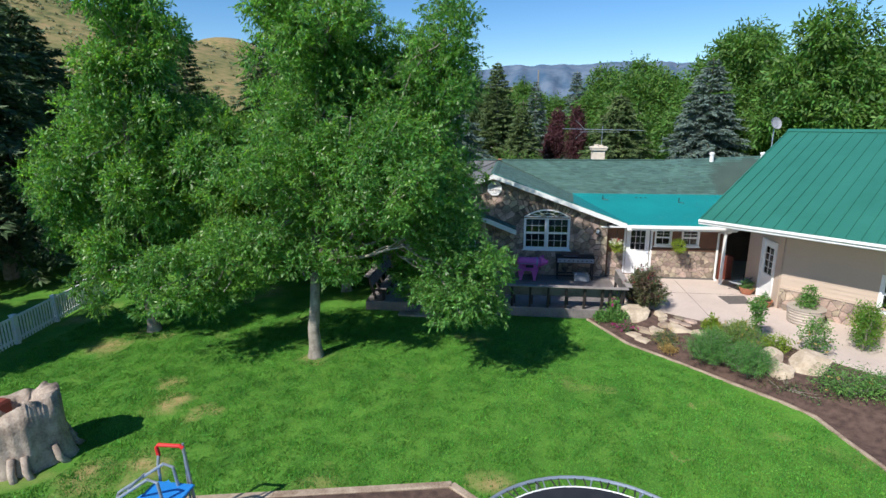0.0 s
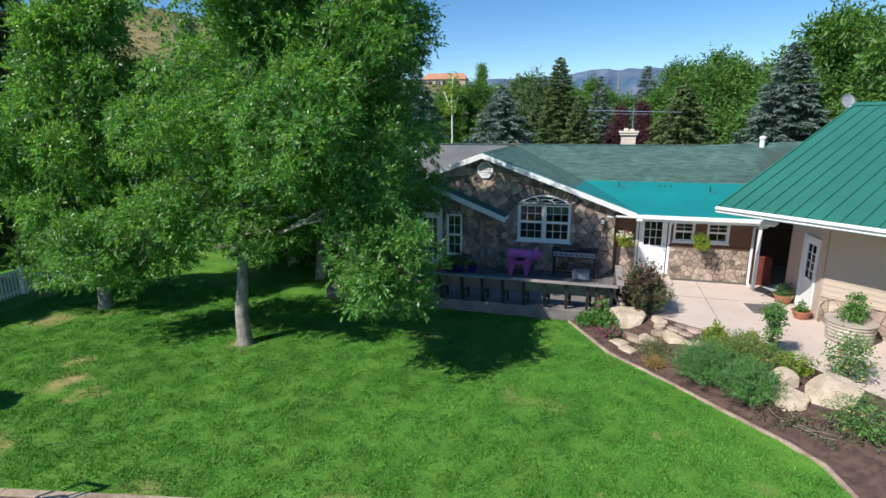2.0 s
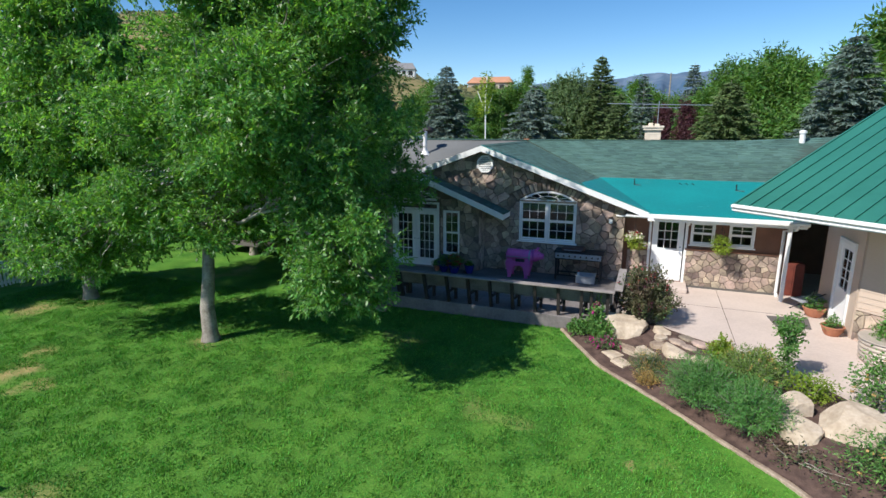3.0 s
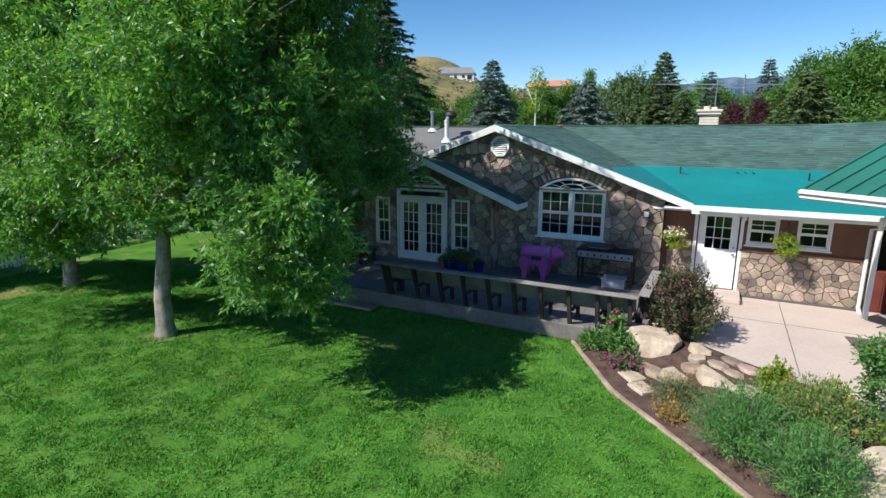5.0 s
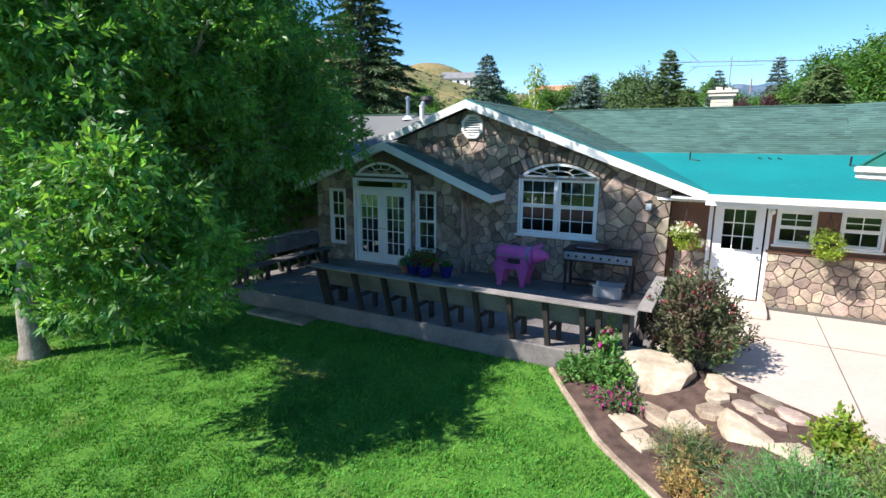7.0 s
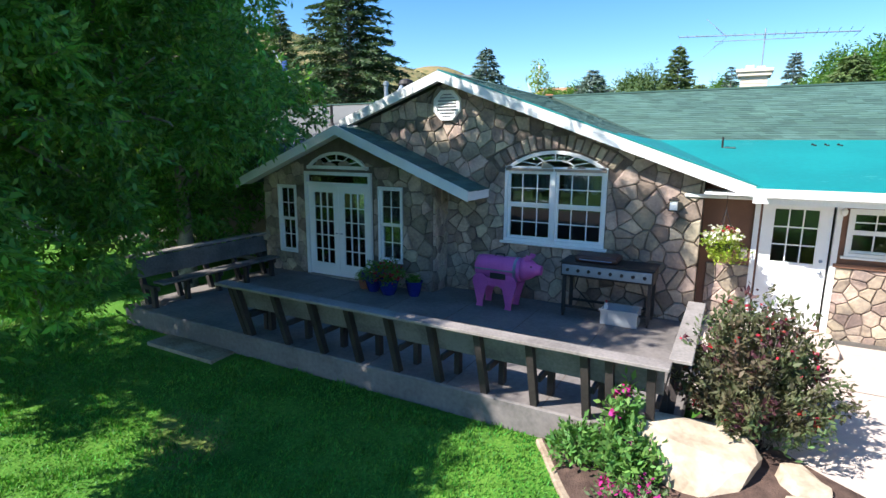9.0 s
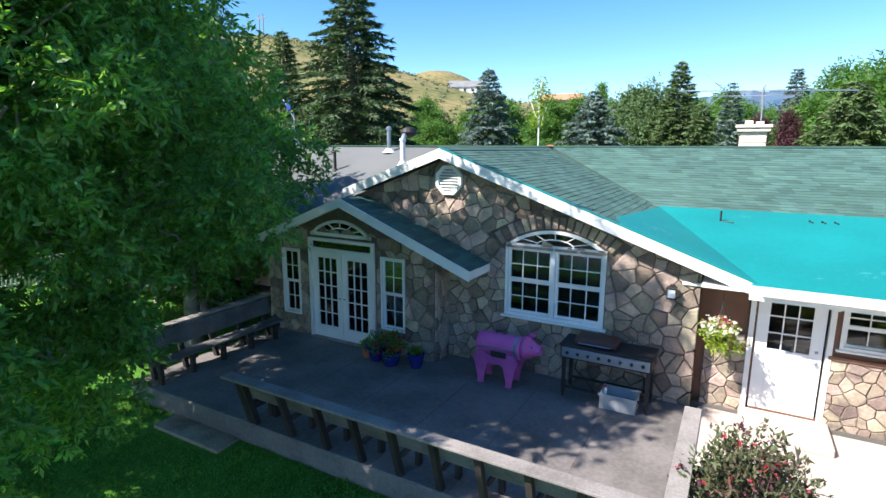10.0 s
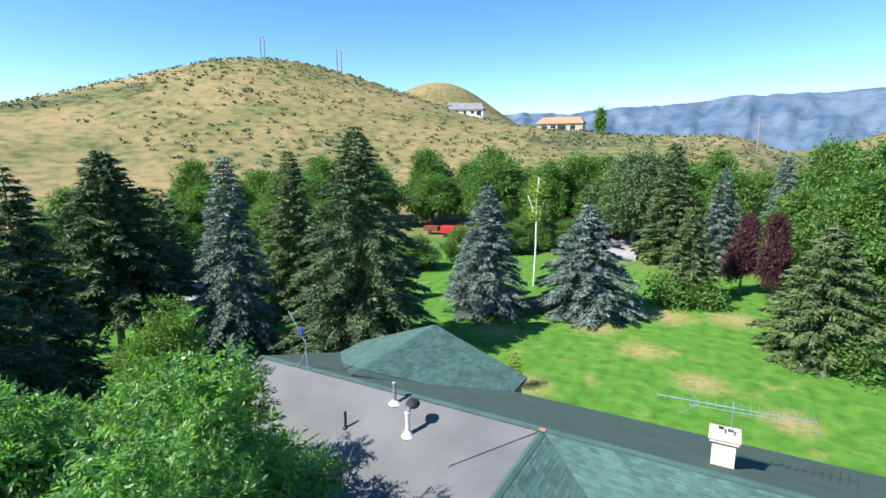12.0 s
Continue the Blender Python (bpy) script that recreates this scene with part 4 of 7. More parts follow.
part("flap", slab([(ex - 0.02, TF + 0.1, wz1), (ex - 0.02, TF + 0.5, wz1), (2.66, BY - 0.02, gz - (2.66 - GABLE_X) * PITCH + 0.04), (2.35, 22.1, wz0), (2.5, TF + 0.13, wz0 - 0.05)], 0.012), TEAL, roof_teal, "teal membrane lapped onto the gable slope")
ds = thing("downspout", pose(8.22, 21.62, 0.45), "white downspout on the corner of the kitchen wall", "downspout")
part("pipe", tubes(([(0.2, -0.05, 2.28), (0.15, 0.05, 2.15), (0.0, 0.7, 2.0), (0, 0.7, 0.1), (0.0, 0.5, 0.02)], 0.045), sides=8), WHITE, ds)

# post at the passage corner
post = thing("porch_post", pose(8.24, 21.72, 0.45), "white square porch post under the teal roof", "post")
part("shaft", boxes((-0.05, 0.05, -0.05, 0.05, 0.0, 2.22), bevel=0.006), WHITE, post)

# ---- garage ----
GA = -43.0
gu, gn = Vector((math.cos(radians(GA)), math.sin(radians(GA)), 0)), Vector((-math.sin(radians(GA)), math.cos(radians(GA)), 0))
corner = Vector((6.45, 19.42, 3.55))
roof_garage = thing("roof_garage", Matrix.Translation(corner) @ pose(0, 0, 0, 0, 0, GA), "green standing-seam metal roof with white fascia", "roof", kind="structure")
GS, GRUN, GLEN = 0.405, 7.2, 15.0
part("panel", slab([(0, 0, 0), (GLEN, 0, 0), (GLEN, GRUN, GRUN * GS), (0, GRUN, GRUN * GS)], 0.07), METALROOF, roof_garage)
part("panel", slab([(0, GRUN, GRUN * GS), (GLEN, GRUN, GRUN * GS), (GLEN, GRUN * 2, 0), (0, GRUN * 2, 0)], 0.07), METALROOF, roof_garage)
for i in range(int(GLEN / 0.38) + 1):
    x = 0.03 + i * 0.38
    part("seam", slab([(x, -0.01, 0.035), (x + 0.028, -0.01, 0.035), (x + 0.028, GRUN, GRUN * GS + 0.035), (x, GRUN, GRUN * GS + 0.035)], 0.033), METALROOF, roof_garage)
part("ridge_cap", slab([(-0.02, GRUN - 0.2, GRUN * GS - 0.03), (GLEN, GRUN - 0.2, GRUN * GS - 0.03), (GLEN, GRUN, GRUN * GS + 0.06), (-0.02, GRUN, GRUN * GS + 0.06)], 0.02), METALROOF, roof_garage)
part("fascia", boxes((-0.02, GLEN, -0.035, -0.004, -0.17, -0.01)), WHITE, roof_garage)
part("gutter_lip", boxes((-0.02, GLEN, -0.09, -0.037, -0.09, -0.02), bevel=0.01), WHITE, roof_garage)
part("rake_board", slab([(-0.03, 0, 0.005), (-0.002, 0, 0.005), (-0.002, GRUN, GRUN * GS + 0.005), (-0.03, GRUN, GRUN * GS + 0.005)], 0.17), METALROOF, roof_garage)
part("soffit", boxes((0, GLEN, 0.0, 1.45, -0.20, -0.17)), WHITE, roof_garage)
garage_origin = Vector((9.22, 19.05, 0))
wall_garage = wall("wall_garage", Matrix.Translation(garage_origin) @ pose(0, 0, 0, 0, 0, GA), [(0, 3.4), (11.5, 3.4)], 0.25, [rect(2.75, 3.9, 1.15, 2.25)], 0.2, TAN_SIDING, "tan lap-sided garage wall over a flagstone base")
for j in range(15):
    z = 1.28 + j * 0.14
    for xa, xb in (((0.0, 2.68), (3.97, 11.5)) if 1.0 < z < 2.3 else ((0.0, 11.5),)):
        bm = bmesh.new()
        prism([(xa, z), (xb, z), (xb, z + 0.145), (xa, z + 0.145)], -0.022, -0.001, bm)
        for v in bm.verts:
            if v.co.z > z + 0.1 and v.co.y < -0.01:
                v.co.y = -0.006
        part("siding_board", bm, TAN_SIDING, wall_garage)
part("mortar_bed", boxes((0.0, 6.5, -0.012, -0.002, 0.42, 1.1)), MORTAR, wall_garage)
stones(wall_garage, [(0.0, 1.22), (6.5, 1.22)], 0.42, [rect(2.7, 3.95, 1.1, 1.4)], 0.28, 41)
part("ledge", boxes((0.0, 11.5, -0.06, -0.002, 1.222, 1.275)), TAN_SIDING, wall_garage)
w = tagged(new("window_7"), "white double-hung window in the garage wall", "window", kind="structure")
w.matrix_basis = wall_garage.matrix_basis.copy()
frame_around(w, 2.69, 3.96, 1.10, 2.31, -0.05, 0.1, 0.07)
sash(w, 2.76, 3.89, 1.17, 1.72, 0.05, 1, 1)
sash(w, 2.76, 3.89, 1.72, 2.24, 0.02, 1, 1)
tagged(part("garage_lining", boxes((0.3, 11.3, 3.0, 3.1, 0.4, 3.3), (0.3, 11.3, 0.25, 3.0, 0.40, 0.44)), INTERIOR_DIM), "inner lining coloured dark for the dim garage behind the window", "wall", kind="structure").matrix_basis = wall_garage.matrix_basis.copy()
wall_gd = wall("wall_garage_door", pose(9.10, 21.6, 0, 0, 0, -88), [(0, 3.45), (2.5, 3.45)], 0.25, [rect(1.15, 2.05, 0.5, 2.62)], 0.2, TAN_SIDING, "tan wall with the white garage side door")
w = tagged(new("door_3"), "closed white garage side door with an upper window", "door", kind="structure")
w.matrix_basis = wall_gd.matrix_basis.copy()
frame_around(w, 1.08, 2.12, 0.48, 2.70, -0.05, 0.1, 0.09, "door_frame", sill=False)
leaf = part("door_leaf", boxes((1.17, 1.31, 0.0, 0.045, 0.5, 2.61), (1.89, 2.03, 0.0, 0.045, 0.5, 2.61), (1.31, 1.89, 0.0, 0.045, 0.5, 1.45), (1.31, 1.89, 0.0, 0.045, 2.45, 2.61)), DOORWHITE, w)
part("glazing_bars", boxes((1.59, 1.61, 0.01, 0.03, 1.45, 2.45), *[(1.31, 1.89, 0.012, 0.028, 1.45 + 0.25 * j - 0.01, 1.45 + 0.25 * j + 0.01) for j in (1, 2, 3)]), DOORWHITE, leaf)
g = part("pane", boxes((1.31, 1.89, 0.03, 0.034, 1.45, 2.45)), GLASS, leaf)
g.visible_shadow = False
part("door_knob", lathe([(0.012, 0), (0.012, 0.03), (0.03, 0.04), (0.032, 0.06), (0.015, 0.07)], 10, pose(1.95, 0.0, 1.5, 90)), STEEL, leaf)


# ---- patio, deck, bed, kerb ----
def flat(name, pts, z, thick, mat, label, category):
    return tagged(part(name, slab([(x, y, z) for x, y in pts], thick), mat), label, category, kind="structure")


flat("pavement_patio", [(4.15, 19.1), (5.2, 18.15), (6.9, 17.05), (7.9, 15.95), (8.6, 14.95), (9.5, 14.0), (11.2, 12.4), (20, 12.4), (20, 13.5), (13.6, 15.0), (9.25, 19.0), (9.12, 25.6), (3.9, 25.6), (3.9, 19.1)], 0.47, 0.25, CONCRETE, "sunlit pale pinkish concrete patio", "patio")
flat("floor_passage", [(9.13, 21.62), (13.0, 21.62), (13.0, 25.58), (9.13, 25.58)], 0.466, 0.2, CONCRETE, "shaded concrete floor of the covered passage", "floor")
jt = part("joint", boxes((4.2, 9.1, 20.42, 20.435, 0.468, 0.473), (6.6, 6.615, 17.6, 22.4, 0.468, 0.473)), MORTAR, bpy.data.objects["pavement_patio"])
step = thing("door_step", pose(5.12, 21.95, 0.47), "pale concrete doorstep before the white side door", "step")
part("tread", boxes((-0.62, 0.62, -0.45, 0.43, 0.0, 0.13), bevel=0.015), CONCRETE, step)
step = thing("door_step", pose(4.75, 21.35, 0.47), "low concrete step beside the dark bush", "step")
part("tread", boxes((-0.5, 0.5, -0.3, 0.13, 0.0, 0.10), bevel=0.015), CONCRETE, step)

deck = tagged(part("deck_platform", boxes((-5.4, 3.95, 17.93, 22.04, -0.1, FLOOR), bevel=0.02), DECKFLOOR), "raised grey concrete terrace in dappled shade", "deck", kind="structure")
flat("deck_step", [(-4.1, 17.5), (-2.5, 17.5), (-2.5, 17.92), (-4.1, 17.92)], 0.23, 0.3, KERB, "concrete step from the lawn to the terrace", "step")
for i, x in enumerate(np.arange(-4.8, 3.9, 1.22)):
    part("joint", boxes((x, x + 0.012, 17.96, 21.48, FLOOR - 0.002, FLOOR + 0.003)), MORTAR, deck)


def bench_rail(label, m, length, posts, seat=True, lean=0.26):
    """A bench whose outward-leaning posts carry a back board and a wide cap; local x along, y towards the seat."""
    b = thing("bench_rail", m, label, "bench", "terrace benches")
    part("cap", boxes((-0.12, length, -0.10 - lean, 0.11 - lean, 0.85, 0.888), bevel=0.006), GREYWOOD, b, "weathered grey cap board")
    f0, f1 = 0.105 - lean * 0.60, 0.105 - lean * 0.97
    part("back_board", slab([(0, f0, 0.52), (length - 0.06, f0, 0.52), (length - 0.06, f1, 0.83), (0, f1, 0.83)], 0.035), BENCH_SHADED, b, "wide weathered grey back board, darkened for shade")
    for k in range(2 if seat else 0):
        part("seat_board", boxes((0.1, length - 0.2, 0.14 + 0.17 * k, 0.295 + 0.17 * k, 0.39, 0.43), bevel=0.005), BENCH_SHADED, b, "worn grey seat plank, darkened for shade")
    for x in posts:
        bm = bmesh.new()
        prism([(0.0, -0.02), (0.095, -0.02), (0.095 - lean, 0.845), (-lean, 0.845)], x - 0.04, x + 0.04, bm)
        bmesh.ops.transform(bm, matrix=Matrix(((0, 1, 0, 0), (1, 0, 0, 0), (0, 0, 1, 0), (0, 0, 0, 1))), verts=bm.verts[:])
        part("post", bm, DARKWOOD, b, "dark slanted post")
        if not seat:
            continue
        part("seat_leg", boxes((x + 0.05, x + 0.12, 0.32, 0.42, 0.0, 0.385)), DARKWOOD, b, "dark seat leg")
        part("seat_bearer", boxes((x + 0.041, x + 0.078, -0.02, 0.48, 0.31, 0.388)), DARKWOOD, b)
    return b


bench_rail("dark timber bench with grey cap along the terrace front", pose(-2.3, 17.96, FLOOR), 6.15, [0.06, 0.16, 0.93, 1.62, 2.25, 2.88, 3.5, 4.12, 4.74, 5.33, 5.58, 5.98])
bench_rail("low grey-capped rail at the terrace's east end", pose(3.86, 18.0, FLOOR, 0, 0, 90), 2.1, [0.35, 1.1, 1.9], False, 0.06)
bench_rail("dark bench at the shaded west end of the terrace", pose(-5.12, 21.15, FLOOR, 0, 0, -90), 3.1, [0.2, 0.9, 1.6, 2.3, 2.95])

KERBLINE = [(2.58, 17.86), (3.0, 17.25), (3.22, 16.98), (3.65, 16.40), (3.95, 16.08), (4.42, 15.62), (4.85, 15.2), (5.23, 14.8), (5.8, 14.14), (6.40, 13.48), (6.86, 12.95), (7.25, 12.4), (7.47, 11.5), (7.66, 10.7), (7.8, 9.4), (7.7, 7.5)]
kerb = thing("kerb_bed", pose(0, 0, 0), "pale concrete mowing kerb round the planted bed", "kerb", kind="structure")



def kerb_run(parent, pts, w=0.13):
    for (xa, ya), (xb, yb) in zip(pts, pts[1:]):
        a, b = Vector((xa, ya, 0)), Vector((xb, yb, 0))
        n = max(1, round((b - a).length / 2.4))
        for i in range(n):
            p, q = a.lerp(b, i / n), a.lerp(b, (i + 1) / n)
            d = (q - p).normalized()
            s = Vector((-d.y, d.x, 0)) * w / 2
            p, q = p + d * 0.003, q - d * 0.003 + d * 0.02 * (i == n - 1)
            z0, z1 = height(p.x, p.y) + 0.05, height(q.x, q.y) + 0.05
            bm = slab([(*(p - s).xy, z0), (*(q - s).xy, z1), (*(q + s).xy, z1), (*(p + s).xy, z0)], 0.2)
            bmesh.ops.bevel(bm, geom=[e for e in bm.edges if min(v.co.z for v in e.verts) > 0.0], offset=0.015, segments=1, affect="EDGES")
            part("kerb_block", bm, KERB, parent)


kerb_run(kerb, KERBLINE)
kerb2 = thing("kerb_playground", pose(0, 0, 0), "pale concrete kerb round the mulched play area", "kerb", kind="structure")
kerb_run(kerb2, [(-12.0, 6.6), (-5.9, 7.95), (-4.5, 8.25), (-1.12, 8.98), (-0.45, 8.45), (-0.3, 6.0)], 0.17)
flat("mulch_playground", [(-12, 4.0), (-0.35, 4.0), (-0.35, 8.3), (-1.15, 8.85), (-4.5, 8.15), (-12, 6.5)], 0.035, 0.03, MULCH, "dark bark mulch in the play area", "mulch")


def bed_sheet():
    """The planted bank's soil, following the ground a little above it."""
    edge = KERBLINE
    back = [(3.9, 17.94), (3.96, 18.4), (4.25, 19.3), (4.3, 19.15), (5.2, 18.2), (5.9, 17.75), (6.9, 17.1), (7.9, 16.0), (8.6, 15.0), (9.0, 14.5), (9.5, 14.05), (10.4, 13.2), (11.2, 12.4)]
    vs, fs, k = [], [], 9
    steps = np.linspace(0, len(back) - 1, len(edge))
    far = [(np.interp(i, range(len(back)), [p[0] for p in back]), np.interp(i, range(len(back)), [p[1] for p in back])) for i in steps]
    for (xa, ya), (xb, yb) in zip(edge, far):
        for j in range(k):
            f = j / (k - 1)
            x, y = xa + (xb - xa) * f, ya + (yb - ya) * f
            vs.append((x, y, height(x, y) + 0.06 + 0.025 * noise.noise(Vector((x * 2, y * 2, 0)))))
    for i in range(len(edge) - 1):
        for j in range(k - 1):
            fs.append((i * k + j, (i + 1) * k + j, (i + 1) * k + j + 1, i * k + j + 1))
    tagged(part("mulch_bed", (vs, [], fs), MULCH, smooth=True), "dark mulched soil of the planted bank", "mulch", kind="structure")


bed_sheet()


# ---- foliage ----
def leaf_quads(centres, size, rng, droop=0.3, slim=0.42):
    """One pointed leaf of four corners at each centre, at random turns; arrays of corners and faces."""
    n = len(centres)
    d = rng.normal(size=(n, 3))
    d[:, 2] = d[:, 2] * 0.6 - droop
    d /= np.linalg.norm(d, axis=1, keepdims=True)
    s = np.cross(d, rng.normal(size=(n, 3)))
    s /= np.linalg.norm(s, axis=1, keepdims=True) + 1e-9
    ln = size * rng.uniform(0.65, 1.3, (n, 1))
    c = np.asarray(centres)
    q = np.stack([c - d * ln * 0.5, c + s * ln * slim * 0.5, c + d * ln * 0.5, c - s * ln * slim * 0.5], 1).reshape(-1, 3)
    f = np.arange(4 * n).reshape(n, 4)
    return q, f


def sprigs(blobs, count, per, rng, shell=0.5, reach=0.22):
    """Leaf places: sprigs spread through rounded masses (x, y, z, rx, ry, rz), denser towards their outsides."""
    b = np.array(blobs)
    w = (b[:, 3] * b[:, 4] * b[:, 5]) ** 0.72
    k = rng.choice(len(b), count, p=w / w.sum())
    d = rng.normal(size=(count, 3))
    d /= np.linalg.norm(d, axis=1, keepdims=True)
    # lumpy outline
    lump = 1 + 0.22 * np.sin(d[:, 0] * 7 + k * 1.7) * np.sin(d[:, 1] * 6 + k) + 0.16 * np.sin(d[:, 2] * 9 + k * 2.3)
    r = rng.uniform(0.05, 1, count) ** (1 / 3 * (1 - shell) + 0.22 * shell)
    p = b[k, :3] + d * b[k, 3:6] * (r * lump)[:, None]
    c = np.repeat(p, per, 0) + rng.normal(size=(count * per, 3)) * reach * np.array([1, 1, 0.75])
    return c


def tufts(blobs, each, rng, small=0.42):
    """Breaks each large mass of a crown into lesser ones set round its outside."""
    out = []
    for b in blobs:
        for i in range(each):
            d = rng.normal(size=3)
            d /= np.linalg.norm(d)
            f = rng.uniform(0.5, 1.0)
            s = small * rng.uniform(0.7, 1.25)
            out.append((b[0] + d[0] * b[3] * f, b[1] + d[1] * b[4] * f, b[2] + d[2] * b[5] * f, b[3] * s, b[4] * s, b[5] * s * 0.7))
    return out


def leaf_mesh(name, q, corners, mat, parent, label=""):
    """Leaves given as corner rows, three or four to a leaf, in one mesh."""
    n = len(q)
    me = bpy.data.meshes.new(name)
    me.vertices.add(n)
    me.vertices.foreach_set("co", np.ascontiguousarray(q, dtype=np.float32).ravel())
    me.loops.add(n)
    me.loops.foreach_set("vertex_index", np.arange(n))
    me.polygons.add(n // corners)
    me.polygons.foreach_set("loop_start", np.arange(0, n, corners))
    me.update(calc_edges=True)
    me.materials.append(mat)
    ob = new(name, me)
    ob.parent = parent
    if label:
        tagged(ob, label)
    return tagged(ob, kind="stuff")


def foliage(name, centres, size, mat, parent, seed=0, droop=0.3, slim=0.42, label=""):
    q, _ = leaf_quads(centres, size, np.random.default_rng(seed), droop, slim)
    return leaf_mesh(name, q, 4, mat, parent, label)


def unit(v):
    return v / (np.linalg.norm(v, axis=1, keepdims=True) + 1e-9)


def aimed_leaves(c, d, size, slim, rng, face=0.7):
    """Pointed leaves at c along d, lying mostly face up."""
    n = len(c)
    s = unit(np.cross(d, np.array([0, 0, 1.0]) + rng.normal(size=(n, 3)) * face))
    ln = size * rng.uniform(0.65, 1.3, (n, 1))
    return np.stack([c, c + d * ln * 0.45 + s * ln * slim * 0.5, c + d * ln, c + d * ln * 0.45 - s * ln * slim * 0.5], 1).reshape(-1, 3)


def twigs(masses, count, per, size, slim, rng):
    """Leafy twigs over the outsides of rounded masses: leaflets in pairs along each, pointing out and drooping."""
    b = np.array(masses)
    w = (b[:, 3] * b[:, 4] * b[:, 5]) ** 0.6
    k = rng.choice(len(b), count, p=w / w.sum())
    d = unit(rng.normal(size=(count, 3)) + np.array([0, 0, 0.25]))
    r = rng.uniform(0.35, 1.12, count) ** 0.6
    p = b[k, :3] + d * b[k, 3:6] * r[:, None]
    ax = unit(d + rng.normal(size=(count, 3)) * 0.45 + np.array([0, 0, -0.12]))
    side = unit(np.cross(ax, rng.normal(size=(count, 3))))
    reach = size * 2.4 * rng.uniform(0.6, 1.3, (count, 1))
    cs, ds = [], []
    for i in range(per):
        f = (i + 0.6) / per
        sg = 1.0 if i % 2 else -1.0
        cs.append(p + ax * reach * f)
        ds.append(unit(ax * (0.55 + 0.6 * f) + side * sg * 0.85 + rng.normal(size=(count, 3)) * 0.25 + np.array([0, 0, -0.3])))
    return aimed_leaves(np.concatenate(cs), np.concatenate(ds), size, slim, rng)


def limb(bm, a, b, r0, r1, rng, wander=0.08, steps=6, sides=7):
    a, b = Vector(a), Vector(b)
    n = (b - a).length
    pts = [a.lerp(b, i / steps) + Vector((rng.uniform(-1, 1), rng.uniform(-1, 1), rng.uniform(-0.5, 0.5))) * wander * n * (0 < i < steps) * 0.6 for i in range(steps + 1)]
    tube(bm, pts, r0, sides, r1)
    return pts


def shade_tree(m, label, blobs, fork, trunk_r, leaves, per, size, mat, seed, category="tree", branches=True, clumps=26, slim=0.34):
    """A broad-leaved tree: tapered flaring trunk, limbs to each mass of its crown, leaves in sprigs."""
    rng = random.Random(seed)
    t = thing("tree", m, label, category)
    bm = bmesh.new()
    pts = [Vector((0, 0, -0.05)), Vector((0.01, 0.0, 0.25)), Vector((-0.02, 0.02, 0.9)), Vector((fork[0] * 0.55, fork[1] * 0.55, fork[2] * 0.62)), Vector(fork)]
    rad = [1.5, 1.12, 1.0, 0.88, 0.74]
    rings = []
    for p, r in zip(pts, rad):
        rings.append([bm.verts.new(p + Vector((math.cos(k * math.tau / 12), math.sin(k * math.tau / 12), 0)) * trunk_r * r * (1 + 0.07 * math.sin(k * 2.4 + p.z))) for k in range(12)])
    for u, v in zip(rings, rings[1:]):
        for k in range(12):
            bm.faces.new((u[k], u[(k + 1) % 12], v[(k + 1) % 12], v[k]))
    bm.faces.new(rings[-1])
    part("trunk", bm, BARK, t, "grey furrowed trunk", smooth=True)
    top_z = max(b[2] for b in blobs)
    crown_mid = blobs[0]

    def lead(z):
        f = (z - fork[2]) / max(0.1, top_z - fork[2])
        return Vector((fork[0] + (crown_mid[0] - fork[0]) * f, fork[1] + (crown_mid[1] - fork[1]) * f, z))

    bm = bmesh.new()
    tube(bm, [lead(fork[2] - 0.1), lead((fork[2] + top_z) / 2), lead(top_z)], trunk_r * 0.73, 9, 0.03)
    part("leader", bm, BARK, t)
    if branches:
        for b in blobs:
            bm = bmesh.new()
            c = Vector(b[:3])
            up = min(max(c.z - math.hypot(c.x - fork[0], c.y - fork[1]) * 0.9, fork[2] + (2.0 if math.hypot(c.x, c.y) > 2.2 and c.z < 4 else 0.1)), top_z - 1.2)
            p = limb(bm, lead(up), c, trunk_r * (0.42 if up < 4 else 0.24) * (0.7 if c.z < 4 else 1.0), trunk_r * 0.1, rng)
            for i in range(5):
                d = Vector((rng.gauss(0, 1), rng.gauss(0, 1), rng.gauss(0.2, 0.7))).normalized()
                e = c + Vector((d.x * b[3], d.y * b[4], d.z * b[5])) * 0.8
                limb(bm, p[rng.randint(3, 5)], e, trunk_r * 0.16, 0.012, rng, 0.1, 5, 5)
            part("limb", bm, BARK, t)
    g = np.random.default_rng(seed)
    masses = tufts(blobs, clumps, g, 0.23) + [(b[0], b[1], b[2], b[3] * 0.5, b[4] * 0.5, b[5] * 0.5) for b in blobs]
    leaf_mesh("crown", twigs(masses, leaves, per, size, slim, g), 4, mat, t, "dense green leaves")
    return t


